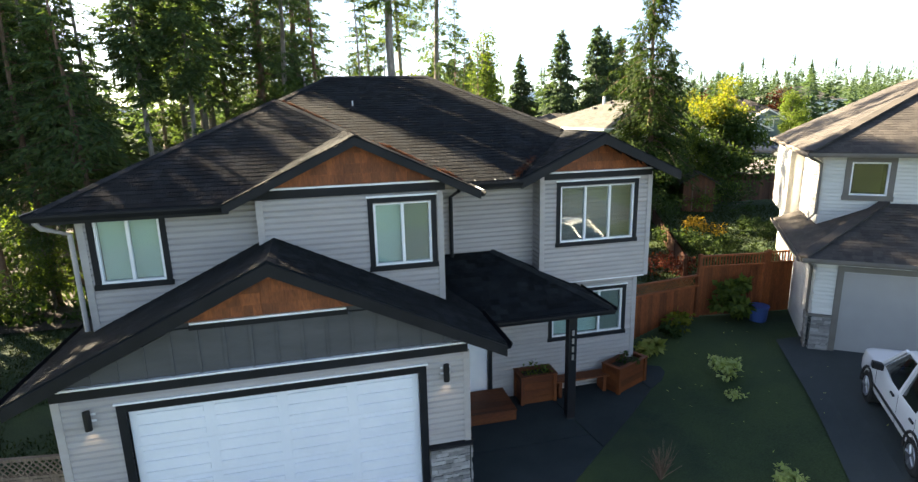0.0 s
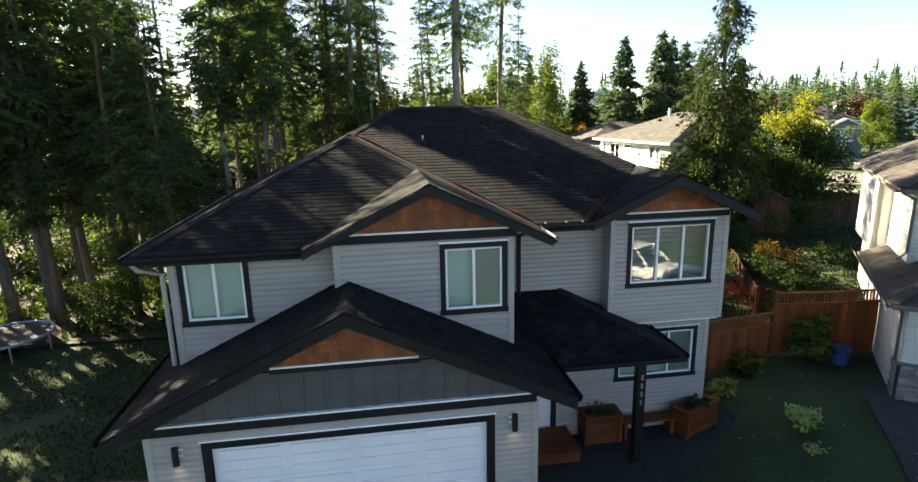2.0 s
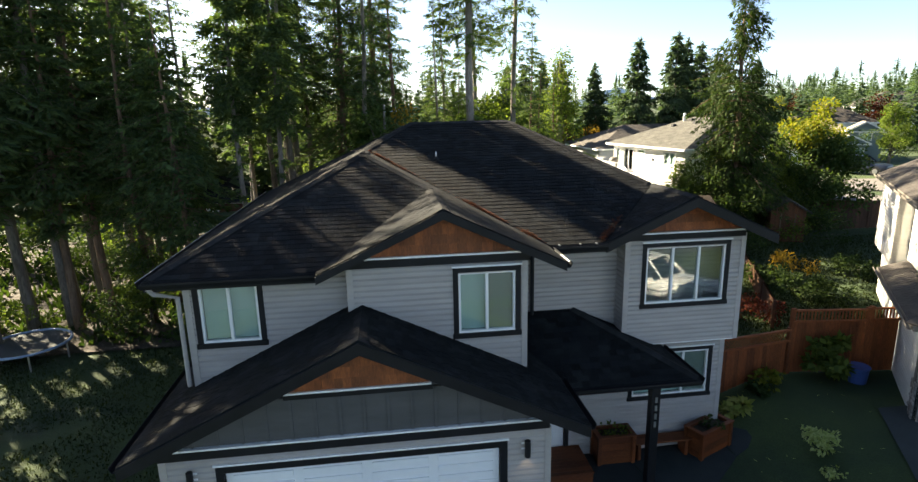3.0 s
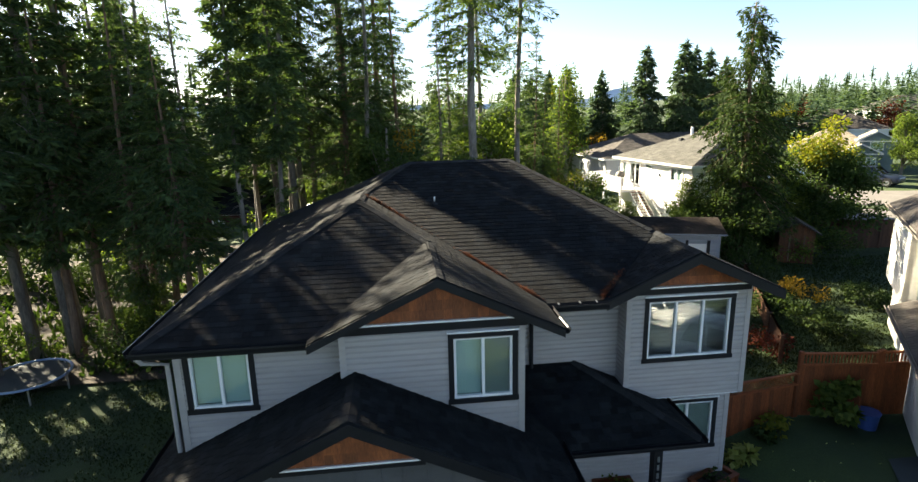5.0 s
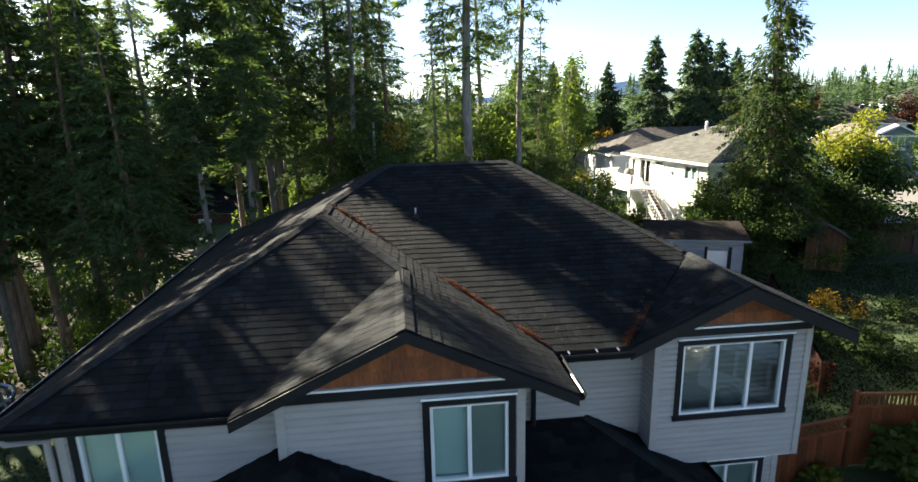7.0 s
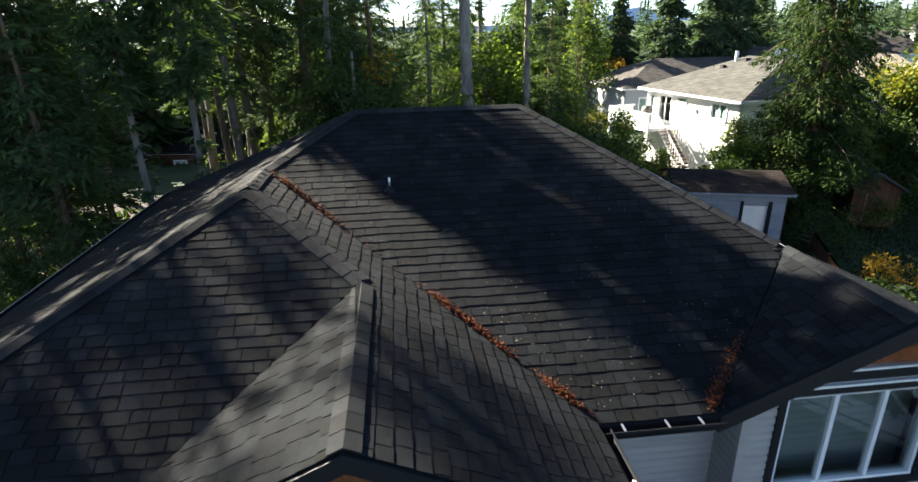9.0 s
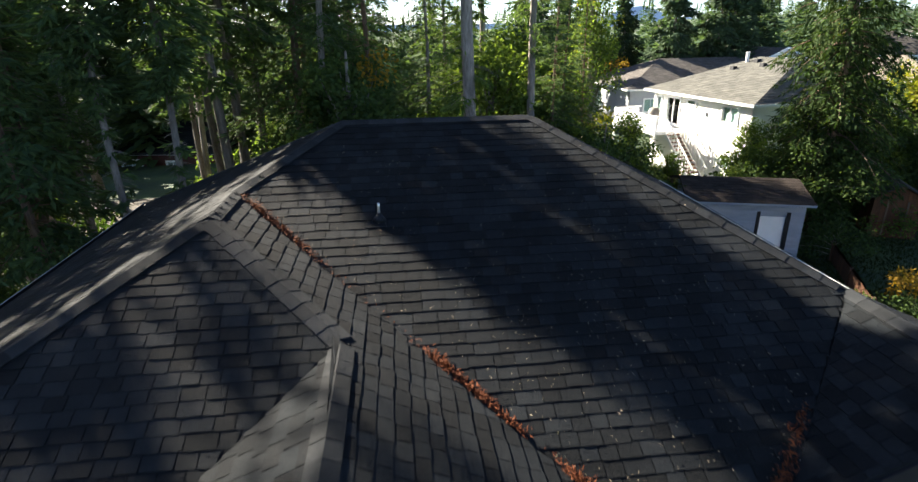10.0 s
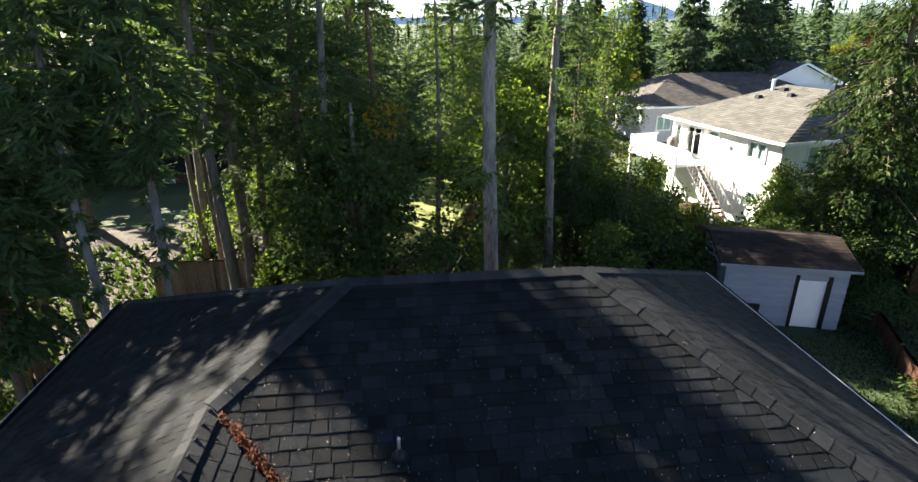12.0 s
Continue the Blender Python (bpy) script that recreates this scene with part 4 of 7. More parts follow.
# ---- plants: functions ----
def kites(name, base, along, side, mat, kind=""):
    """Leaves as four-cornered blades: base points, vectors along and across, all arrays (n, 3)."""
    n = len(base)
    v = np.empty((n, 4, 3))
    v[:, 0], v[:, 1], v[:, 2], v[:, 3] = base, base + along * 0.45 - side, base + along, base + along * 0.45 + side
    me = bpy.data.meshes.new(name)
    me.vertices.add(4 * n)
    me.vertices.foreach_set("co", v.reshape(-1))
    me.loops.add(4 * n)
    me.loops.foreach_set("vertex_index", np.arange(4 * n, dtype=np.int32))
    me.polygons.add(n)
    me.polygons.foreach_set("loop_start", np.arange(0, 4 * n, 4, dtype=np.int32))
    me.materials.append(mat)
    me.update(calc_edges=True)
    me.validate()
    return me


def unit(a):
    return a / np.maximum(1e-9, np.linalg.norm(a, axis=1))[:, None]


def conifer(label, h, crown0, rmax, seed, mat, bark, per=4, gap=0.45, sprays=24.0, size=0.4, droop=0.35, trunk_r=0.2, power=0.8, bare=1.0, hang=0.5, lean=(0, 0), category="tree", thin_top=0.0, wide=0.085, rag=0.45, tassel=99.0):
    """A conifer: tapered trunk with limbs, and a crown of needle sprays along drooping branches."""
    g = np.random.default_rng(seed)
    tree = thing("conifer", label, category)
    t = Build()
    zs = np.linspace(-0.3, h, 9)
    axis = lambda z: np.array([lean[0] * z / h + 0.12 * math.sin(z * 0.35 + seed), lean[1] * z / h + 0.12 * math.cos(z * 0.3 + seed), 0.0])
    t.tube([(*axis(z)[:2], z) for z in zs], [max(0.02, trunk_r * (1.15 - z / h) * (1.25 if z < 0 else 1)) for z in zs], 9)
    limbs = Build()
    B0, AL, SD = [], [], []
    z = max(0.6, crown0 * bare)
    while z < h - 0.2:
        f = (z - crown0) / (h - crown0)
        for k in range(per):
            low = f < 0
            prof = 0.25 if low else max(0.06, (1 - f) ** power * min(1, 0.35 + f * 3.0))
            Lb = rmax * prof * g.uniform(1 - rag, 1.12)
            if z > tassel:
                if g.random() < 0.12:
                    continue
                Lb = g.uniform(0.8, 2.9) * (1.0 - 0.66 * (z - tassel) / (h - tassel))
            if g.random() < 0.14 + thin_top * max(0, f - 0.55):
                continue
            az = g.uniform(0, 2 * math.pi)
            zz = z + g.uniform(-0.2, 0.2) * gap
            d = np.array([math.cos(az), math.sin(az), 0.0])
            rise = 0.25 * (1 if f > 0.6 else -0.1)
            pts = [axis(zz) + np.array([0, 0, zz]) + d * Lb * s + np.array([0, 0, Lb * (rise * s - droop * s * s)]) for s in (0, 0.35, 0.7, 1.0)]
            r0 = max(0.012, trunk_r * 0.16 * Lb / max(rmax, 1))
            limbs.tube([tuple(p) for p in pts], [r0, r0 * 0.7, r0 * 0.45, r0 * 0.2], 4)
            if low:
                if g.random() < 0.75:
                    continue
            n = max(3, int(Lb * sprays))
            s = g.uniform(0.18, 1.0, n) ** 0.8
            tuft = zz > tassel
            if tuft:
                n = int(n * 1.3)
                s = g.uniform(0.25, 1.0, n)
            side = np.array([-d[1], d[0], 0])
            fan = g.uniform(-1, 1, n) * (0.42 * Lb * np.sin(np.clip(s, 0, 1) * 2.6 + 0.3))
            p = axis(zz) + np.array([0, 0, zz]) + side * fan[:, None] + d * (Lb * s - 0.25 * np.abs(fan))[:, None] + np.array([0, 0, 1.0]) * (Lb * (rise * s - droop * s * s))[:, None]
            if tuft:
                p = p - side * (fan * 0.65)[:, None] + np.array([0, 0, -1.0]) * (g.random(n) ** 1.4 * 0.75 * np.sin(s * 3.0))[:, None]
            sg = np.where(g.random(n) < 0.5, -1.0, 1.0)[:, None]
            al = d * g.uniform(0.3, 1.0, (n, 1)) + side * sg * g.uniform(0.1, 0.9, (n, 1)) + np.array([0, 0, 1.0]) * g.uniform(-hang, 0.12, (n, 1))
            al = unit(al) * (size * g.uniform(0.6, 1.25, n))[:, None]
            sd = unit(np.cross(al, np.array([0, 0, 1.0]) + g.normal(0, 0.5, (n, 3)))) * (size * wide * g.uniform(0.7, 1.3, n))[:, None]
            B0.append(p), AL.append(al), SD.append(sd)
            # hanging twigs
            al2 = unit(np.array([0, 0, -1.0]) * hang + side * sg * 0.35 + d * 0.25 + g.normal(0, 0.25, (n, 3))) * (size * g.uniform(0.5, 1.0, n))[:, None]
            B0.append(p), AL.append(al2), SD.append(unit(np.cross(al2, d + g.normal(0, 0.4, (n, 3)))) * (size * wide * 0.8))
        z += gap * g.uniform(0.8, 1.2) * (1.5 if z > tassel else 1)
    n = 14
    B0.append(np.array([0, 0, h - 0.6]) + np.outer(np.linspace(0, 0.6, n), [0, 0, 1]) + axis(h))
    a = unit(g.normal(0, 1, (n, 3)) + np.array([0, 0, 0.8])) * size * 0.7
    AL.append(a), SD.append(unit(np.cross(a, g.normal(0, 1, (n, 3)))) * size * 0.14)
    part("trunk", t, bark, tree, "straight tapered trunk", smooth=True)
    tagged(part("branchwork", limbs, bark, tree, "thin drooping limbs", smooth=True), kind="stuff")
    cr = new("crown", kites("crown", np.vstack(B0), np.vstack(AL), np.vstack(SD), mat))
    cr.parent = tree
    return tree


def broadleaf(label, h, r, seed, mat, bark, leaves=4500, size=0.16, base=0.25, clumps=34, name="tree", category="tree", squash=0.5, narrow=1.0, trunk=True, second=None, share=0.0):
    """A leafy tree or shrub: forked limbs, and leaves in uneven clumps with gaps between them."""
    g = np.random.default_rng(seed)
    tree = thing(name, label, category)
    cz, rz = h * (base + 1) / 2, h * (1 - base) / 2
    C = unit(g.normal(0, 1, (clumps, 3))) * (g.uniform(0.15, 0.95, clumps) ** 0.6)[:, None] * np.array([r * narrow, r * narrow, rz]) + np.array([0, 0, cz])
    C[:, :2] *= (1.15 - 0.45 * np.clip((C[:, 2] - cz) / rz, -0.3, 1))[:, None]
    t = Build()
    if trunk:
        bole = Build()
        bole.tube([(0, 0, -0.2), (0.05 * r, 0.02, h * 0.3), (0, 0.05 * r, h * 0.7), (0.02, 0, h * 0.9)], [0.022 * h, 0.018 * h, 0.01 * h, 0.004 * h], 8)
    for c in C[:: 2]:
        z0 = max(0.05, min(c[2] * 0.6, h * 0.6))
        t.tube([(0, 0, z0), tuple((np.array([0, 0, z0]) * 0.5 + c * 0.5) + np.array([0, 0, 0.05 * h])), tuple(c)], [0.008 * h, 0.005 * h, 0.002 * h], 5)
    if trunk:
        part("trunk", bole, bark, tree, smooth=True)
    tagged(part("branchwork" if trunk else "stem", t, bark, tree, smooth=True), kind="stuff")
    rad = g.uniform(0.22, 0.42, clumps) * r * 1.05
    k = g.integers(0, clumps, leaves)
    off = unit(g.normal(0, 1, (leaves, 3))) * (g.random(leaves) ** 0.45)[:, None] * rad[k][:, None] * np.array([1, 1, squash + 0.25])
    P0 = C[k] + off
    keep = P0[:, 2] > 0.05
    P0, off = P0[keep], off[keep]
    n = len(P0)
    al = unit(unit(off) + g.normal(0, 0.6, (n, 3)) + np.array([0, 0, -0.45])) * (size * g.uniform(0.6, 1.3, n))[:, None]
    sd = unit(np.cross(al, g.normal(0, 1, (n, 3)) + np.array([0, 0, 1.5]))) * (size * 0.36 * g.uniform(0.7, 1.2, n))[:, None]
    first = np.ones(n, bool)
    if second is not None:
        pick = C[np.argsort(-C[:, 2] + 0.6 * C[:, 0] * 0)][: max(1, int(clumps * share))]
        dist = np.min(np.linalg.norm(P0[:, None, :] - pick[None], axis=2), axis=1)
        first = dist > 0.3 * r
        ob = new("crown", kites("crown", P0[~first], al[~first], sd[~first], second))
        ob.parent = tree
    ob = new("crown", kites("crown", P0[first], al[first], sd[first], mat))
    ob.parent = tree
    return tree


def place(tree, x, y, s=1.0, turn=0.0, z=None):
    tree.matrix_world = pose(x, y, ground_z(x, y) if z is None else z, 0, 0, turn) @ Matrix.Scale(s, 4)
    return tree


def again(tree, x, y, s=1.0, turn=0.0):
    return copy_thing(tree, Matrix.Translation((x, y, ground_z(x, y))) @ pose(0, 0, 0, 0, 0, turn) @ Matrix.Scale(s / tree.scale[0], 4))


# ---- neighbouring house ----
nb = thing("neighbour_house", "pale lap-sided two-storey house with dark hip roofs and attached garage", "house", pose(12.81, 11.34, 0.55, 0, 0, -36.3))
TAUPE = surface("taupe_trim", (0.13, 0.115, 0.10), (0.17, 0.155, 0.135), 2.0, 0.6, 60.0, stains=0.15)
rng = random.Random(21)
ng = Wall(0, 0, 0, 7.0, -0.1, 2.6)
ng.holes = [(0.62, 5.75, -0.1, 2.23)]
ng.core("wall", SIDING_PALE, nb)
ng.boards(SIDING_PALE, rng)
nl = Wall(0, 5.0, -90, 5.0, -0.1, 2.6)
nl.core("wall", SIDING_PALE, nb)
nl.boards(SIDING_PALE, rng)
nu = Wall(0.35, 2.6, 0, 7.5, 2.4, 5.1)
nu.holes = [(0.7, 1.63, 3.88, 4.85)]
nu.core("wall", SIDING_PALE, nb)
nu.boards(SIDING_PALE, rng)
nu.window(nb, 0.55, 1.78, 3.73, 5.0, [], ["clear"], trim=0.15, casing=TAUPE, cap=False)
ns = Wall(0.35, 9.8, -90, 7.2, -0.1, 5.1)
ns.core("wall", SIDING_PALE, nb)
ns.boards(SIDING_PALE, rng)
nbump = Wall(-0.1, 8.7, -90, 3.2, 2.7, 4.95)
nbump.core("wall", SIDING_PALE, nb)
nbump.boards(SIDING_PALE, rng)
b = Build()
b.box(-0.09, 0.34, 5.5, 8.7, 2.66, 4.95)
part("chimney_chase", b, SIDING_PALE, nb)
for a in (1.0, 3.2):
    ns.window(nb, a, a + 0.5, 3.4, 4.7, [], ["clear"], trim=0.09, casing=TAUPE, cap=False)
b = Build()
ng.block(b, 0.62, 5.75, -0.1, -0.05, -0.1, 2.23)
part("garage_door", b, surface("grey_garage_door", (0.30, 0.29, 0.285), (0.34, 0.33, 0.325), 1.2, 0.5, 80.0, stains=0.1), nb, "plain grey garage door")
b = Build()
ng.block(b, 0.47, 0.62, -0.062, 0.06, -0.1, 2.38)
ng.block(b, 5.75, 5.9, -0.062, 0.06, -0.1, 2.38)
ng.block(b, 0.62, 5.75, -0.062, 0.06, 2.23, 2.38)
part("door_casing", b, TAUPE, nb, "taupe door casing")
stone_facing(nb, ng, 0.0, 0.46, -0.1, 0.95, rng)
stone_facing(nb, nl, 4.5, 5.0, -0.1, 0.95, rng)
b = Build()
ng.block(b, -0.14, 0.46, 0.0, 0.14, 0.952, 1.0)
part("stone_ledge", b, TAUPE, nb)
s = 0.5
shingle_roof(nb, "garage_roof_slope", [(-0.45, -0.45), (7.4, -0.45), (5.0, 2.55), (1.96, 2.55)], lambda x, y: 2.62 + 0.353 * (y + 0.45), (0, 1), SHINGLE_BROWN, rng)
shingle_roof(nb, "garage_roof_slope", [(-0.45, -0.45), (1.96, 2.55), (0.3, 2.58), (0.3, 5.2), (-0.45, 5.2)], lambda x, y: 2.62 + 0.44 * (x + 0.45), (1, 0), SHINGLE_BROWN, rng)
shingle_roof(nb, "roof_slope", [(-0.15, 2.1), (8.35, 2.1), (4.1, 6.35)], lambda x, y: 5.15 + s * (y - 2.1), (0, 1), SHINGLE_BROWN, rng)
shingle_roof(nb, "roof_slope", [(-0.15, 2.1), (4.1, 6.35), (4.1, 10.2), (-0.15, 10.2)], lambda x, y: 5.15 + s * (x + 0.15), (1, 0), SHINGLE_BROWN, rng)
shingle_roof(nb, "roof_slope", [(8.35, 2.1), (8.35, 10.2), (4.1, 10.2), (4.1, 6.35)], lambda x, y: 5.15 + s * (8.35 - x), (-1, 0), SHINGLE_BROWN, rng)
bar("hip_cap", nb, (-0.15, 2.1, 5.19), (4.1, 6.35, 7.31), 0.28, 0.04, SHINGLE_BROWN)
bar("hip_cap", nb, (-0.45, -0.45, 2.66), (1.96, 2.55, 3.72), 0.28, 0.04, SHINGLE_BROWN)
gutter(nb, (-0.45, -0.47, 2.63), (7.4, -0.47, 2.63), (0, -1, 0), TAUPE)
gutter(nb, (-0.47, -0.45, 2.63), (-0.47, 5.2, 2.63), (-1, 0, 0), TAUPE)
gutter(nb, (-0.17, 2.1, 5.13), (-0.17, 10.2, 5.13), (-1, 0, 0), TAUPE)
gutter(nb, (-0.15, 2.08, 5.13), (8.35, 2.08, 5.13), (0, -1, 0), TAUPE)
b = Build()
b.box(-0.4, 7.3, -0.4, 2.6, 2.56, 2.6)
b.box(-0.1, 8.3, 2.15, 10.15, 5.06, 5.1)
part("soffit", b, WHITE, nb)
b = Build()
b.v = [(0.35, 9.7, 5.1), (7.85, 9.7, 5.1), (4.1, 9.7, 7.15), (0.35, 9.8, 5.1), (7.85, 9.8, 5.1), (4.1, 9.8, 7.15)]
b.f = [(0, 1, 2), (5, 4, 3), (0, 3, 4, 1), (1, 4, 5, 2), (2, 5, 3, 0)]
part("gable_wall", b, SIDING_PALE, nb)
b = Build()
b.tube([(-0.1, 2.25, 5.05), (0.0, 2.4, 4.95), (0.28, 2.55, 4.8), (0.28, 2.55, 3.3), (0.05, 2.3, 3.15)], [0.04] * 5, 8)
part("downspout", b, TAUPE, nb)
b = Build()
b.tube([(-0.5, 0.3, 2.55), (-0.15, 0.3, 2.35), (-0.06, 0.3, 2.2), (-0.06, 0.3, 0.0)], [0.04] * 4, 8)
part("downspout", b, TAUPE, nb)

# ---- cars ----
def suv(label, m, paint=CARPAINT):
    """A square-shouldered white four-door: lofted body and glasshouse, wheels, lamps, doors. x is forward, the ground at z 0."""
    car = thing("car", label, "car", m)

    def loft(name, secs, mat, parent, smooth=True):
        b, n = Build(), len(secs[0][1])
        for x, ring in secs:
            b.v += [(x, y, z) for y, z in ring]
        for i in range(len(secs) - 1):
            b.f += [(i * n + j, i * n + (j + 1) % n, (i + 1) * n + (j + 1) % n, (i + 1) * n + j) for j in range(n)]
        b.f += [tuple(range(n))[::-1], tuple(range((len(secs) - 1) * n, len(secs) * n))]
        ob = part(name, b, mat, parent, smooth=smooth, bevel=0.03)
        return ob

    def ring(w, zl, zt, crown):
        return [(-w * 0.9, zl), (w * 0.9, zl), (w, zl + 0.12), (w * 1.0, zt - 0.22), (w * 0.95, zt - 0.03), (w * 0.8, zt + crown * 0.6), (0, zt + crown), (-w * 0.8, zt + crown * 0.6), (-w * 0.95, zt - 0.03), (-w, zt - 0.22), (-w, zl + 0.12)]

    loft("body", [(2.35, ring(0.72, 0.42, 0.80, 0.02)), (2.28, ring(0.84, 0.36, 0.93, 0.03)), (1.9, ring(0.9, 0.33, 1.0, 0.05)), (1.2, ring(0.92, 0.32, 1.05, 0.05)), (0.8, ring(0.92, 0.32, 1.08, 0.03)), (-1.8, ring(0.92, 0.32, 1.1, 0.0)), (-2.25, ring(0.9, 0.36, 1.08, 0.0)), (-2.36, ring(0.82, 0.42, 0.95, 0.0))], paint, car)

    def top(w0, w1, z1):
        return [(-w0, 1.05), (w0, 1.05), (w1, z1 - 0.05), (w1 - 0.08, z1), (0, z1 + 0.02), (-w1 + 0.08, z1), (-w1, z1 - 0.05)]

    loft("glasshouse", [(0.98, top(0.80, 0.78, 1.10)), (0.25, top(0.86, 0.68, 1.70)), (-0.2, top(0.87, 0.68, 1.74)), (-1.9, top(0.86, 0.68, 1.73)), (-2.25, top(0.84, 0.78, 1.15))], CARGLASS, car)
    loft("roof_panel", [(0.3, [(-0.66, 1.69), (0.66, 1.69), (0.62, 1.735), (0, 1.76), (-0.62, 1.735)]), (-0.2, [(-0.69, 1.70), (0.69, 1.70), (0.64, 1.765), (0, 1.785), (-0.64, 1.765)]), (-1.95, [(-0.69, 1.69), (0.69, 1.69), (0.64, 1.755), (0, 1.77), (-0.64, 1.755)])], paint, car)
    for sgn in (-1, 1):
        for a, c, w in (((0.98, 0.83 * sgn, 1.08), (0.27, 0.67 * sgn, 1.72), 0.07), ((-0.35, 0.885 * sgn, 1.08), (-0.42, 0.69 * sgn, 1.72), 0.09), ((-1.25, 0.885 * sgn, 1.08), (-1.3, 0.69 * sgn, 1.72), 0.1), ((-2.2, 0.84 * sgn, 1.1), (-1.95, 0.69 * sgn, 1.72), 0.2)):
            bar("pillar", car, a, c, w, 0.05, paint, up=(0, sgn, 0.3))
        bar("roof_rail", car, (0.0, 0.56 * sgn, 1.81), (-1.8, 0.56 * sgn, 1.81), 0.03, 0.03, BLACKMETAL)
        for x0 in (0.3, -0.75):
            bar("door_handle", car, (x0 - 0.3, 0.93 * sgn, 0.93), (x0 - 0.48, 0.93 * sgn, 0.93), 0.03, 0.035, BLACKMETAL)
        for x in (0.95, -0.38, -1.3):
            bar("door_seam", car, (x, 0.921 * sgn, 0.42), (x, 0.921 * sgn, 1.05), 0.004, 0.008, RUBBER, up=(1, 0, 0))
        b = Build()
        b.hexa([(0.62, 0.9 * sgn, 1.08), (0.8, 0.9 * sgn, 1.08), (0.8, 1.1 * sgn, 1.1), (0.66, 1.1 * sgn, 1.1), (0.62, 0.9 * sgn, 1.22), (0.78, 0.9 * sgn, 1.22), (0.78, 1.1 * sgn, 1.26), (0.66, 1.1 * sgn, 1.26)])
        part("mirror", b, BLACKMETAL, car, "black door mirror", bevel=0.02)
        b = Build()
        b.box(2.2, 2.33, 0.5 * sgn - 0.2, 0.5 * sgn + 0.2, 0.68, 0.84)
        part("headlight", b, CHROME, car, bevel=0.02)
        b = Build()
        b.box(-2.36, -2.28, 0.78 * sgn - 0.08, 0.78 * sgn + 0.08, 0.75, 1.05)
        part("tail_light", b, REDPLASTIC, car, "red tail light", bevel=0.01)
        bar("side_moulding", car, (1.0, 0.925 * sgn, 0.6), (-1.3, 0.925 * sgn, 0.6), 0.02, 0.06, BLACKMETAL)
        for x in (1.43, -1.37):
            b = Build()
            b.tube([(x, 0.70 * sgn, 0.36), (x, 0.72 * sgn, 0.36), (x, 0.90 * sgn, 0.36), (x, 0.93 * sgn, 0.36)], [0.33, 0.36, 0.36, 0.32], 22)
            wheel = part("wheel", b, RUBBER, car, "black tyre", smooth=False)
            b = Build()
            b.tube([(x, 0.9 * sgn, 0.36), (x, 0.938 * sgn, 0.36)], [0.23, 0.22], 18)
            part("rim", b, CHROME, wheel, "grey alloy rim")
            b = Build()
            for k in range(5):
                a = k * 1.2566
                b.beam((x, 0.945 * sgn, 0.36), (x + 0.2 * math.cos(a), 0.945 * sgn, 0.36 + 0.2 * math.sin(a)), 0.05, 0.02, (0, 1, 0))
            part("spoke", b, CHROME, wheel)
            b = Build()
            pts = [(x + 0.43 * math.cos(q), 0.915 * sgn, 0.36 + 0.43 * math.sin(q)) for q in np.linspace(-0.1, math.pi + 0.1, 12)]
            b.tube(pts, [0.035] * 12, 6)
            part("wheel_arch", b, RUBBER, car)
    b = Build()
    b.box(2.3, 2.37, -0.55, 0.55, 0.5, 0.72)
    part("grille", b, BLACKMETAL, car, bevel=0.01)
    return car


REDPLASTIC = surface("red_plastic", (0.3, 0.01, 0.01), (0.36, 0.015, 0.015), 5.0, 0.3, 40.0, stains=0.05)
suv("white four-door car with dark windows parked on the asphalt drive", pose(11.6, 6.95, ground_z(11.6, 6.95) + 0.06, 0, 0, 54.2))
suv("white four-door car parked lower on the neighbouring drive", pose(10.7, 1.8, ground_z(10.7, 1.8) + 0.06, 0, 0, 56))


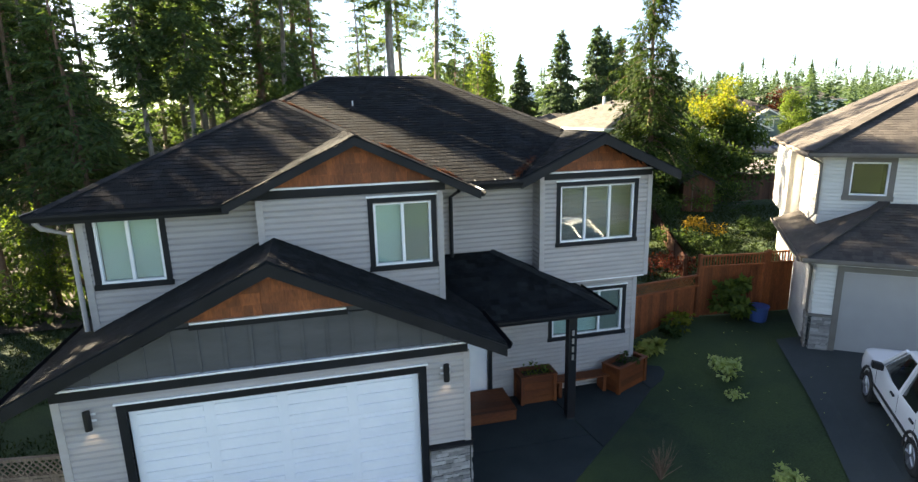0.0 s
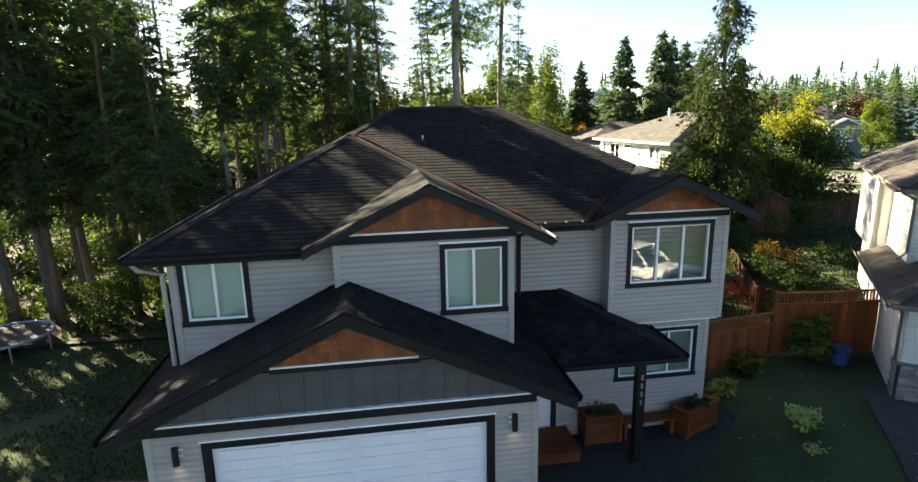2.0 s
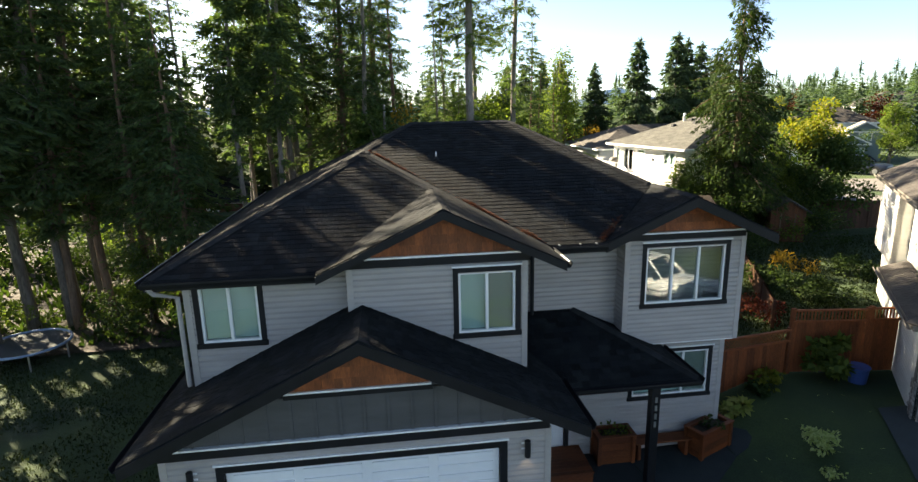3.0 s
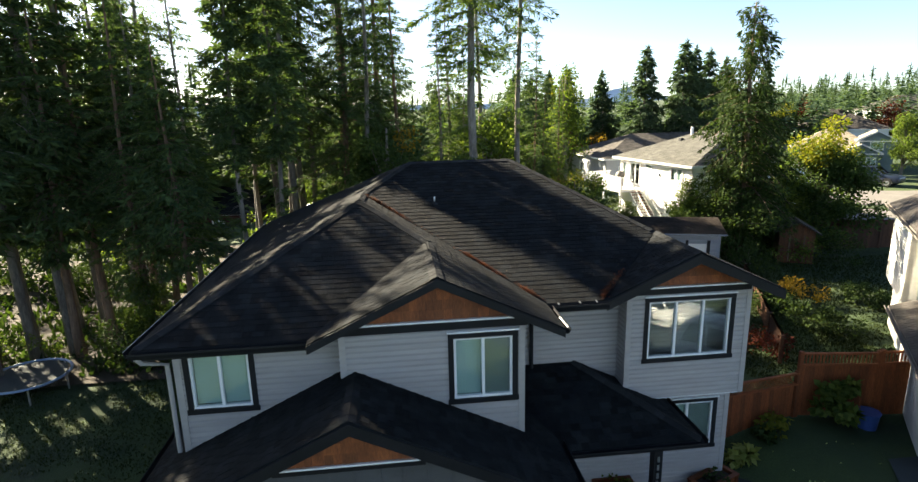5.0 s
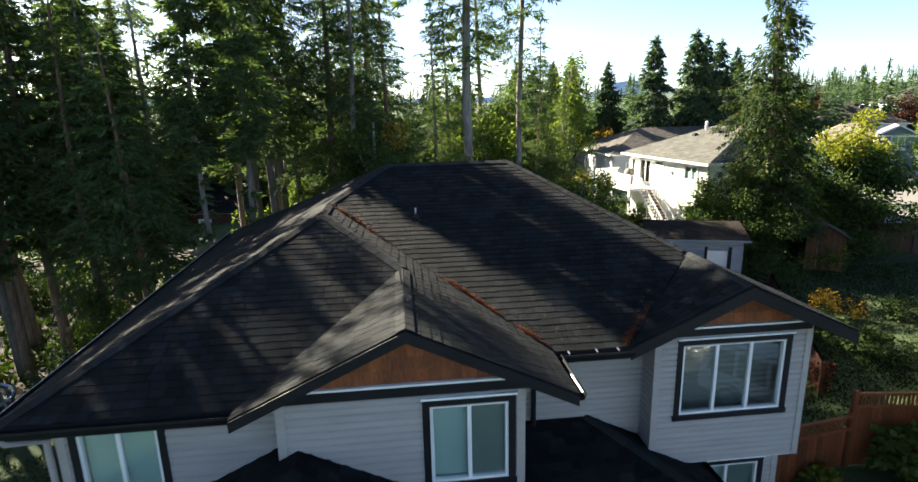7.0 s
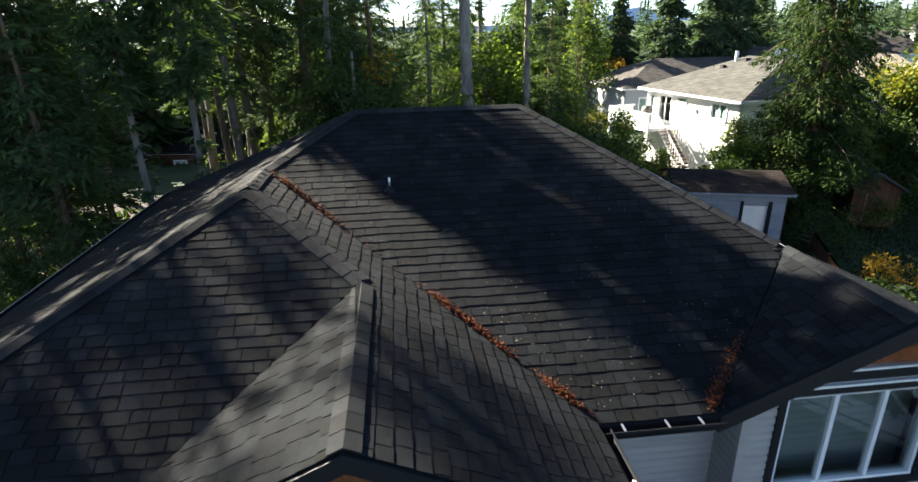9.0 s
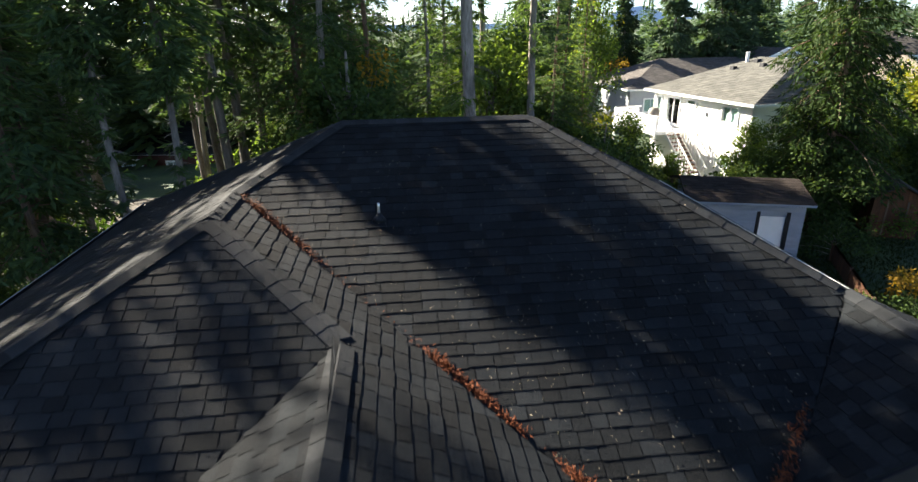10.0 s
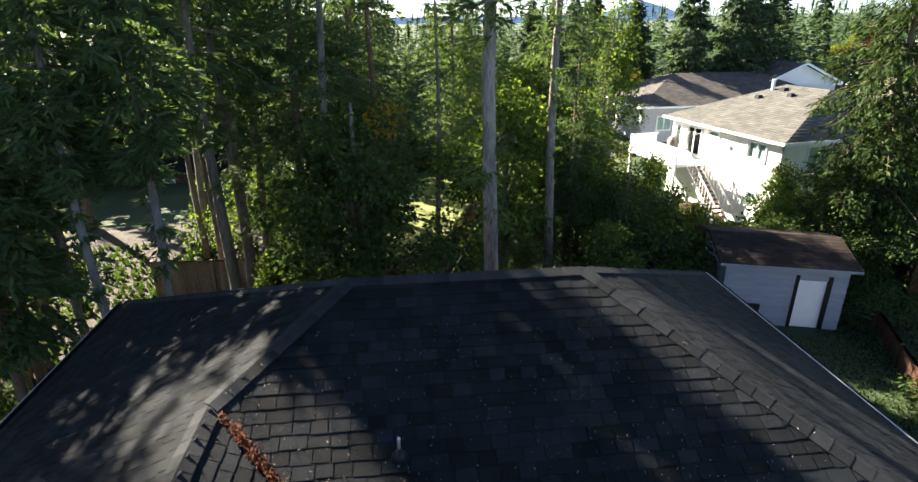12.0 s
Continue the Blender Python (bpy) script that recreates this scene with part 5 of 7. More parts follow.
# ---- fences, planters and garden things ----
def panel_fence(label, a, b_, top, lattice, mat=None, board=0.14, base=None):
    """A board fence from a to b with posts, rails, boards and a strip of lattice or balusters on top."""
    mat = mat or FENCEWOOD
    f = thing("fence", label, "fence")
    a, b_ = Vector((*a, 0)), Vector((*b_, 0))
    n = max(1, round((b_ - a).length / 2.4))
    d = (b_ - a).normalized()
    for i in range(n + 1):
        p = a + (b_ - a) * i / n
        z = ground_z(p.x, p.y) if base is None else base
        bar("post", f, (p.x, p.y, z - 0.1), (p.x, p.y, top + 0.06), 0.11, 0.11, mat, up=d)
    cut = top - (0.34 if lattice else 0.0)
    k = int((b_ - a).length / board)
    for i in range(k):
        p = a + d * (board * (i + 0.5))
        z = ground_z(p.x, p.y) if base is None else base
        bar("board", f, (p.x, p.y, z + 0.04), (p.x, p.y, cut - 0.03 - 0.006 * (i % 3)), 0.022, board - 0.008, mat, up=d)
    for z in (cut, top):
        q = Vector((-d.y, d.x, 0)) * 0.03
        bar("rail", f, (a.x - q.x, a.y - q.y, z), (b_.x - q.x, b_.y - q.y, z), 0.08, 0.05, mat)
    if lattice == "lattice":
        m = int((b_ - a).length / 0.11)
        for i in range(m):
            for s1, off in ((1, 0.0), (-1, 0.02)):
                p0, p1 = a + d * (0.11 * i + (0 if s1 > 0 else 0.28)), a + d * (0.11 * i + (0.28 if s1 > 0 else 0))
                if max((p0 - a).length, (p1 - a).length) < (b_ - a).length:
                    bar("lattice_slat", f, (p0.x, p0.y + off, cut + 0.02), (p1.x, p1.y + off, top - 0.02), 0.008, 0.028, mat, up=d)
    elif lattice == "balusters":
        m = int((b_ - a).length / 0.1)
        for i in range(m):
            p = a + d * (0.1 * (i + 0.5))
            bar("baluster", f, (p.x, p.y, cut + 0.02), (p.x, p.y, top - 0.02), 0.03, 0.04, mat, up=d)
    return f


panel_fence("red-brown cedar fence with a lattice top beside the house", (8.05, 13.79), (11.46, 14.31), 1.90, "lattice")
panel_fence("tall red-brown cedar fence with slatted top", (11.51, 14.31), (13.68, 14.01), 2.50, "balusters")
panel_fence("red-brown cedar gate panel with slatted top", (13.78, 14), (14.74, 13.88), 2.53, "balusters")
panel_fence("brown side fence with a lattice top beyond the garage", (-4.2, 9.6), (-8.6, 10.2), 1.50, "lattice", OLDWOOD)
panel_fence("brown lattice-topped fence between the back yards", (2.78, 32.7), (5.98, 41.76), 2.07, "lattice", DARKFENCE)
panel_fence("dark lattice-topped fence behind the grey shed", (9.49, 31.92), (16.04, 32.17), 2.08, "lattice", OLDWOOD)
panel_fence("weathered back fence among the trees", (-9.17, 33), (2.86, 32.33), 1.72, "", OLDWOOD)
panel_fence("brown fence at the end of the side yard", (23.0, 30.9), (31.0, 29.3), 2.6, "", DARKFENCE)
panel_fence("dark brown fence between the side yards", (13.4, 17.6), (17.5, 26.1), 1.5, "", DARKFENCE)


def planter(label, m, w, d, h, seed):
    """A cedar box planter with corner posts, boards, a cap, soil and plants."""
    p = thing("planter", label, "planter", m, group="planters beside the bench")
    rows = 4
    for i in range(rows):
        z0, z1 = h * i / rows + 0.004, h * (i + 1) / rows - 0.004
        for x0, x1, y0, y1 in ((-w / 2, w / 2, -d / 2, -d / 2 + 0.03), (-w / 2, w / 2, d / 2 - 0.03, d / 2), (-w / 2, -w / 2 + 0.03, -d / 2 + 0.03, d / 2 - 0.03), (w / 2 - 0.03, w / 2, -d / 2 + 0.03, d / 2 - 0.03)):
            b = Build()
            b.box(x0, x1, y0, y1, z0, z1)
            part("board", b, DECKWOOD, p)
    for x in (-1, 1):
        for y in (-1, 1):
            b = Build()
            b.box(x * w / 2 - 0.045, x * w / 2 + 0.045, y * d / 2 - 0.045, y * d / 2 + 0.045, 0, h + 0.01)
            part("corner_post", b, DECKWOOD, p, bevel=0.004)
    for x0, x1, y0, y1 in ((-w / 2 - 0.06, w / 2 + 0.06, -d / 2 - 0.06, -d / 2 + 0.05), (-w / 2 - 0.06, w / 2 + 0.06, d / 2 - 0.05, d / 2 + 0.06), (-w / 2 - 0.06, -w / 2 + 0.05, -d / 2 + 0.05, d / 2 - 0.05), (w / 2 - 0.05, w / 2 + 0.06, -d / 2 + 0.05, d / 2 - 0.05)):
        b = Build()
        b.box(x0, x1, y0, y1, h + 0.01, h + 0.04)
        part("cap", b, DECKWOOD, p, bevel=0.004)
    b = Build()
    b.box(-w / 2 + 0.03, w / 2 - 0.03, -d / 2 + 0.03, d / 2 - 0.03, h - 0.2, h - 0.06)
    part("soil", b, SOIL, p)
    return p


planter("red-brown wooden box planter with low plants beside the step", pose(5.05, 11.9, -0.07), 0.86, 0.5, 0.72, 1)
planter("red-brown wooden box planter set at an angle below the window", pose(7.55, 11.86, -0.07, 0, 0, 24), 1.1, 0.46, 0.7, 2)
bench = thing("bench", "plain wooden plank bench between two planters", "bench")
for i in range(3):
    b = Build()
    b.box(5.55, 7.02, 11.66 + i * 0.13, 11.78 + i * 0.13, 0.36, 0.4)
    part("plank", b, DECKWOOD, bench, bevel=0.004)
for x in (5.62, 6.85):
    b = Build()
    b.box(x, x + 0.08, 11.68, 12.02, -0.07, 0.355)
    part("leg", b, DECKWOOD, bench)
for x, y, z, r, sd, m_ in ((5.05, 11.9, 0.54, 0.3, 3, GREENLEAF), (7.55, 11.86, 0.5, 0.26, 4, CEDARLEAF), (2.2, 8.45, -0.07, 0.35, 5, GREENLEAF)):
    t = broadleaf("small leafy plant in a planter", 0.34, r, sd, m_, BARK, 130, 0.08, 0.1, 9, "potted_plant", "plant", trunk=False)
    place(t, x, y, 1, 0, z)
bin_ = thing("plastic_tub", "round blue plastic tub standing beside the fence", "tub")
b = Build()
b.tube([(13.12, 13.5, 0.45), (13.12, 13.5, 0.98)], [0.24, 0.29], 20)
BLUEP = surface("blue_plastic", (0.03, 0.07, 0.22), (0.045, 0.095, 0.28), 2.0, 0.45, 40.0, stains=0.15)
part("body", b, BLUEP, bin_, smooth=False, bevel=0.006)
b = Build()
b.tube([(13.12 + 0.295 * math.cos(q), 13.5 + 0.295 * math.sin(q), 0.97) for q in np.linspace(0, 6.2832, 21)], [0.018] * 21, 6)
part("rim", b, BLUEP, bin_)
tool = thing("garden_tool", "long wooden tool handle leaning on the fence", "tool")
bar("handle", tool, (12.98, 13.6, 0.5), (13.13, 13.96, 2.0), 0.03, 0.03, FENCEWOOD)
plants = (("broad green shrub against the fence", 12.42, 13.6, 1.35, 0.55, 31, GREENLEAF, 800, 0.24, "shrub"), ("yellowing hosta clump beside the house wall", 9.0, 13.0, 0.36, 0.38, 32, HOSTA, 170, 0.24, "plant"),
          ("green leafy perennial beside the fence", 9.95, 13.6, 0.34, 0.34, 33, CEDARLEAF, 220, 0.16, "plant"), ("amber autumn perennial beside the fence", 10.45, 13.75, 0.55, 0.4, 34, YELLOWLEAF, 160, 0.18, "plant"),
          ("pale variegated shrub in the lawn", 9.72, 10.8, 0.6, 0.42, 35, PALELEAF, 420, 0.11, "shrub"), ("small pale shrub in the lawn", 9.4, 9.95, 0.25, 0.22, 36, PALELEAF, 120, 0.09, "shrub"),
          ("low pale shrub beside the drive", 8.35, 7.35, 0.4, 0.3, 37, PALELEAF, 240, 0.1, "shrub"), ("bushy green shrub in the side yard", 16.42, 19.33, 0.9, 1.1, 38, CEDARLEAF, 1300, 0.13, "shrub"),
          ("orange-tinged shrub in the side yard", 17.77, 22.70, 0.9, 1.0, 39, AMBERLEAF, 700, 0.13, "shrub"), ("green shrub with amber tips in the side yard", 16.19, 21.77, 0.8, 1.1, 40, CEDARLEAF, 1200, 0.13, "shrub"),
          ("reddish shrub beside the house", 13.48, 18.43, 0.9, 1.0, 41, REDLEAF, 800, 0.12, "shrub"), ("low green shrub by the far fence", 19.68, 21.20, 0.8, 1.0, 42, CEDARLEAF, 1100, 0.13, "shrub"))
for label, x, y, h, r, sd, m_, n_, sz, cat in plants:
    place(broadleaf(label, h, r, sd, m_, BARK, n_, sz, 0.12, 14, "shrub", cat, trunk=False), x, y)
dry = thing("dry_shrub", "dry bare brown shrub standing in the lawn", "shrub", pose(6.25, 8.2, ground_z(6.25, 8.2)))
b, g = Build(), random.Random(8)
for i in range(46):
    a, r = g.uniform(0, 6.28), g.uniform(0.1, 0.4)
    hh = g.uniform(0.35, 0.85)
    b.tube([(0, 0, 0), (r * 0.4 * math.cos(a), r * 0.4 * math.sin(a), hh * 0.5), (r * math.cos(a + 0.3), r * math.sin(a + 0.3), hh)], [0.008, 0.006, 0.003], 4)
part("stem", b, BARK_RED, dry)

# ---- needles and leaves on the roof and the ground ----
g = np.random.default_rng(3)
def litter(name, label, P, mat, size, flat, lift=0.02):
    n = len(P)
    al = unit(np.column_stack((g.normal(0, 1, n), g.normal(0, 1, n), g.normal(0, flat, n)))) * (size * g.uniform(0.5, 1.3, n))[:, None]
    sd = unit(np.cross(al, np.column_stack((g.normal(0, 0.4, n), g.normal(0, 0.4, n), np.ones(n))))) * size * 0.11
    ob = new(name, kites(name, P + np.array([0, 0, lift]), al, sd, mat))
    return tagged(ob, label, "leaf litter", kind="stuff")


w = np.concatenate((g.normal(0.10, 0.035, 420), g.normal(0.2, 0.06, 330), g.normal(0.63, 0.022, 380), g.normal(0.71, 0.028, 380), g.normal(0.78, 0.015, 130), g.normal(0.92, 0.022, 480), g.uniform(0.05, 0.99, 110)))
w = np.clip(w, 0.03, 0.985)
vx, vy = WX + (3.09 - WX) * w, WY1 - (WY1 - 11.17) * w
off = np.abs(g.normal(0, 0.035, len(w)))
px, py = vx + off * 0.9, vy + off * 0.4
litter("needle_litter", "rust-coloured fallen needles lying in the roof valley", np.column_stack((px, py, np.maximum(F(0, py), WR(px, 0)) + g.uniform(0, 0.025, len(w)))), DEBRIS, 0.05, 0.4)
n = 420
q = g.random(n) ** 2.0 * 0.75
px, py = VX + 0.98 * q + g.normal(0, 0.035, n) - 0.05, 11.2 + 1.01 * q + g.normal(0, 0.035, n) + 0.03
litter("needle_litter", "rust-coloured needles and twigs heaped in the lower roof valley", np.column_stack((px, py, np.maximum(F(0, py), HL(px, 0)) + g.uniform(0, 0.1, n) * (1 - q))), DEBRIS, 0.055, 0.6)
n = 1500
py = g.uniform(11.2, 16.0, n)
px = g.uniform(-0.6, 5.2, n)
ok = (px > 3.1 - (py - 11.17) * 0.94) & (px < RX1 + (RY - py) * 0.83) & ((px < VX) | (px - VX < (py - 11.2) * 0.95))
litter("needle_litter", "pale dry needles scattered over the main slope", np.column_stack((px, py, F(0, py) + 0.03))[ok], PALENEEDLE, 0.028, 0.35)
n = 45
px, py = g.uniform(7.5, 13, n), g.uniform(6, 13.8, n)
litter("fallen_leaves", "pale yellow leaves fallen on the lawn and drive", np.column_stack((px, py, [ground_z(a, c) + 0.03 for a, c in zip(px, py)])), PALELEAF, 0.1, 0.1)


# ---- sheds and other houses ----
shed = thing("garden_shed", "small grey shed with dark low roof and white door", "shed", pose(12.29, 27.18, 0.88, 0, 0, -16.5))
BLUEGREY = surface("pale_blue_grey_siding", (0.20, 0.23, 0.28), (0.25, 0.28, 0.33), 1.2, 0.7, 60.0, 0.04, (1, 1, 5), stains=0.15)
rng = random.Random(33)
sw = Wall(0, 0, 0, 3.9, 0, 2.3)
sw.holes = [(2.38, 3.28, 0.0, 1.9)]
sw.core("wall", BLUEGREY, shed)
sw.boards(BLUEGREY, rng, 0.2)
for x, y, a, l in ((3.9, 0, 90, 3.2), (0, 3.2, -90, 3.2), (3.9, 3.2, 180, 3.9)):
    w_ = Wall(x, y, a, l, 0, 2.3)
    w_.core("wall", BLUEGREY, shed)
b = Build()
sw.block(b, 2.38, 3.28, -0.08, -0.03, 0.0, 1.9)
part("door", b, WHITE, shed, "white shed door")
b = Build()
sw.block(b, 2.26, 2.38, -0.03, 0.06, 0.0, 1.98)
sw.block(b, 3.28, 3.42, -0.03, 0.06, 0.0, 1.98)
part("door_trim", b, TRIM, shed, "black door trim")
b = Build()
sw.block(b, 0.9, 1.3, 0.0, 0.06, 0.35, 0.8)
part("pet_flap", b, TRIM, shed, "small black framed hatch")
shingle_roof(shed, "roof_slope", [(-0.3, -0.35), (4.1, -0.35), (4.1, 1.6), (-0.3, 1.6)], lambda x, y: 2.38 + 0.24 * (y + 0.35), (0, 1), SHINGLE_DARK, rng, expo=0.2)
shingle_roof(shed, "roof_slope", [(-0.3, 1.6), (4.1, 1.6), (4.1, 3.55), (-0.3, 3.55)], lambda x, y: 2.38 + 0.24 * (3.55 - y), (0, -1), SHINGLE_DARK, rng, expo=0.2)
bar("fascia", shed, (-0.3, -0.36, 2.33), (4.1, -0.36, 2.33), 0.03, 0.08, BLUEGREY)

SHEDWOOD = surface("stained_shed_boards", (0.09, 0.034, 0.014), (0.16, 0.062, 0.025), 2.0, 0.75, 36.0, 0.25, (1, 1, 0.2), 0.4, 0.004, stains=0.5)
ws = thing("wooden_shed", "small orange-brown wooden garden shed with gable roof", "shed", pose(21.65, 28.0, ground_z(21.65, 28.0), 0, 0, -27))
b = Build()
b.box(-0.85, 0.85, 0.03, 1.6, 0, 1.75)
b.v += [(-0.85, 0.03, 1.75), (0.85, 0.03, 1.75), (0, 0.03, 2.25), (-0.85, 1.6, 1.75), (0.85, 1.6, 1.75), (0, 1.6, 2.25)]
b.f += [(8, 9, 10), (13, 12, 11), (8, 10, 13, 11), (9, 12, 13, 10)]
part("body", b, SHEDWOOD, ws)
for i in range(12):
    x = -0.85 + i * 0.1417
    bar("board", ws, (x + 0.07, 0.015, 0.02), (x + 0.07, 0.015, 1.75 + 0.5 * (1 - abs(x + 0.07) / 0.85)), 0.025, 0.134, SHEDWOOD, up=(1, 0, 0))
for sgn in (-1, 1):
    b = Build()
    b.prism([(0, -0.2, 2.36), (0, 1.8, 2.36), (sgn * 1.1, 1.8, 1.71), (sgn * 1.1, -0.2, 1.71)][:: -sgn], 0.06)
    part("roof_slope", b, SHINGLE_BROWN, ws)
bar("door_brace", ws, (-0.35, -0.01, 0.1), (-0.35, -0.01, 1.6), 0.03, 0.06, OLDWOOD, up=(1, 0, 0))
bar("door_brace", ws, (0.35, -0.01, 0.1), (0.35, -0.01, 1.6), 0.03, 0.06, OLDWOOD, up=(1, 0, 0))


def simple_house(name, label, m, w, d, h, wall_mat, roof_mat, pitch=0.42, over=0.45, hip=True, windows=(), seed=1, into=None, at=(0, 0), edge=WHITE, run=None):
    """A house: four walls, hip or gable roof with shingle courses, eaves, windows in its front (y = 0) and left (x = 0) walls."""
    ob = into or thing(name, label, "house", m)
    ax, ay = at
    rg = random.Random(seed)
    walls = {"front": Wall(ax, ay, 0, w, -0.3, h), "left": Wall(ax, ay + d, -90, d, -0.3, h), "right": Wall(ax + w, ay, 90, d, -0.3, h), "back": Wall(ax + w, ay + d, 180, w, -0.3, h)}
    for side, a0, a1, z0, z1, mul in windows:
        walls[side].holes.append((a0 + 0.08, a1 - 0.08, z0 + 0.08, z1 - 0.08))
    for k in walls:
        walls[k].core("wall", wall_mat, ob)
    for side, a0, a1, z0, z1, mul in windows:
        walls[side].window(ob, a0, a1, z0, z1, mul, ["clear" if z0 == 2.6 else "blind"] * (len(mul) + 1), trim=0.08, casing=WHITE, cap=False)
    e = h - pitch * over + 0.1
    x0, x1, y0, y1 = ax - over, ax + w + over, ay - over, ay + d + over
    W_, D_ = x1 - x0, y1 - y0
    kw = dict(expo=0.2, widths=(0.28, 0.4, 0.52), thick=0.016)
    if run:
        A, C, rise = ((x0 + x1) / 2, y0 + run), ((x0 + x1) / 2, y1 - run), pitch * W_ / 2
        polys = (([(x0, y0), (x1, y0), A], lambda x, y: e + rise / run * (y - y0), (0, 1)), ([(x0, y1), (x0, y0), A, C], lambda x, y: e + pitch * (x - x0), (1, 0)),
                 ([(x1, y0), (x1, y1), C, A], lambda x, y: e + pitch * (x1 - x), (-1, 0)), ([(x1, y1), (x0, y1), C], lambda x, y: e + rise / run * (y1 - y), (0, -1)))
    elif hip:
        m_ = min(W_, D_) / 2
        A, C = ((x0 + m_, y0 + m_), (x1 - m_, y0 + m_)) if W_ >= D_ else ((x0 + m_, y0 + m_), (x0 + m_, y1 - m_))
        if W_ >= D_:
            polys = (([(x0, y0), (x1, y0), C, A], lambda x, y: e + pitch * (y - y0), (0, 1)), ([(x0, y1), (x0, y0), A], lambda x, y: e + pitch * (x - x0), (1, 0)),
                     ([(x1, y0), (x1, y1), C], lambda x, y: e + pitch * (x1 - x), (-1, 0)), ([(x1, y1), (x0, y1), A, C], lambda x, y: e + pitch * (y1 - y), (0, -1)))
        else:
            polys = (([(x0, y0), (x1, y0), A], lambda x, y: e + pitch * (y - y0), (0, 1)), ([(x0, y1), (x0, y0), A, C], lambda x, y: e + pitch * (x - x0), (1, 0)),
                     ([(x1, y0), (x1, y1), C, A], lambda x, y: e + pitch * (x1 - x), (-1, 0)), ([(x1, y1), (x0, y1), C], lambda x, y: e + pitch * (y1 - y), (0, -1)))
    else:
        A, C = ((ax + w / 2, y0), (ax + w / 2, y1))
        polys = (([(x0, y0), A, C, (x0, y1)][::-1], lambda x, y: e + pitch * (x - x0), (1, 0)), ([(x1, y0), (x1, y1), C, A], lambda x, y: e + pitch * (x1 - x), (-1, 0)))
        top = e + pitch * (w / 2 + over) - 0.12
        for y in (ay, ay + d - 0.1):
            b = Build()
            b.v += [(ax, y, h), (ax + w, y, h), (ax + w / 2, y, top), (ax, y + 0.1, h), (ax + w, y + 0.1, h), (ax + w / 2, y + 0.1, top)]
            b.f += [(0, 1, 2), (5, 4, 3), (0, 3, 4, 1), (1, 4, 5, 2), (2, 5, 3, 0)]
            part("gable_wall", b, wall_mat, ob)
        for sgn in (-1, 1):
            bar("rake_board", ob, (ax + w / 2, y0 - 0.03, e + pitch * (w / 2 + over)), (ax + w / 2 + sgn * (w / 2 + over), y0 - 0.03, e), 0.05, 0.22, WHITE, "white rake board")
    for poly, zf, v in polys:
        shingle_roof(ob, "roof_slope", poly, zf, v, roof_mat, rg, **kw)
    for a, c in (((x0, y0), (x1, y0)), ((x0, y0), (x0, y1)), ((x1, y0), (x1, y1)), ((x0, y1), (x1, y1))):
        bar("fascia", ob, (*a, e - 0.06), (*c, e - 0.06), 0.05, 0.14, edge)
    b = Build()
    b.box(x0 + 0.03, x1 - 0.03, y0 + 0.03, y1 - 0.03, e - 0.16, e - 0.13)
    part("soffit", b, WHITE, ob)
    return ob


GREYWALL = surface("grey_siding", (0.33, 0.34, 0.36), (0.38, 0.39, 0.41), 1.2, 0.7, 60.0, stains=0.12)
WH = pose(19.25, 35.03, 1.0, 0, 0, 11.1)
wh = simple_house("house", "white stucco house with grey hip roof, raised deck and outside stair", WH, 10.5, 8.17, 4.62, STUCCO, SHINGLE_GREY, 0.33, 0.45, True,
                  (("left", 0.3, 0.9, 2.9, 4.25, []), ("left", 1.3, 2.65, 2.6, 4.3, [0.5]), ("left", 3.1, 4.0, 3.9, 4.32, []), ("left", 6.0, 7.3, 3.3, 4.3, [0.5]), ("left", 6.4, 7.2, 0.9, 1.8, []), ("front", 1.5, 3.0, 3.1, 4.3, [0.5])), 5, run=3.1)
deck = thing("deck", "white raised timber deck with railing beside the white house", "deck", WH)
b = Build()
b.box(-2.1, -0.05, 4.9, 9.4, 2.3, 2.48)
part("floor", b, WHITE, deck)
for x, y in ((-2.0, 5.0), (-2.0, 7.2), (-2.0, 9.3)):
    bar("post", deck, (x, y, -0.4), (x, y, 3.4), 0.11, 0.11, WHITE)
for a, c in (((-2.0, 5.0), (-2.0, 9.3)), ((-2.0, 9.3), (-0.1, 9.3)), ((-2.0, 5.0), (-1.3, 5.0))):
    for z in (2.58, 3.35):
        bar("rail", deck, (*a, z), (*c, z), 0.06, 0.06, WHITE)
    L_ = math.hypot(c[0] - a[0], c[1] - a[1])
    for i in range(int(L_ / 0.15)):
        k = (i + 0.5) * 0.15 / L_
        x, y = a[0] + (c[0] - a[0]) * k, a[1] + (c[1] - a[1]) * k
        bar("baluster", deck, (x, y, 2.58), (x, y, 3.35), 0.035, 0.035, WHITE)
stair = thing("outside_stair", "white outside stair with brown treads running down from the deck", "stair", WH)
for i in range(13):
    b = Build()
    b.box(-1.28, -0.5, 4.68 - i * 0.2, 4.9 - i * 0.2, 2.26 - i * 0.18, 2.3 - i * 0.18)
    part("tread", b, DECKWOOD, stair)
for x in (-1.33, -0.45):
    bar("stringer", stair, (x, 4.9, 2.28), (x, 2.2, -0.1), 0.06, 0.2, WHITE)
    bar("handrail", stair, (x, 4.9, 3.2), (x, 2.2, 0.8), 0.06, 0.07, WHITE)
    for i in range(11):
        y, z = 4.8 - i * 0.24, 2.22 - i * 0.213
        bar("baluster", stair, (x, y, z), (x, y, z + 0.9), 0.03, 0.03, WHITE)
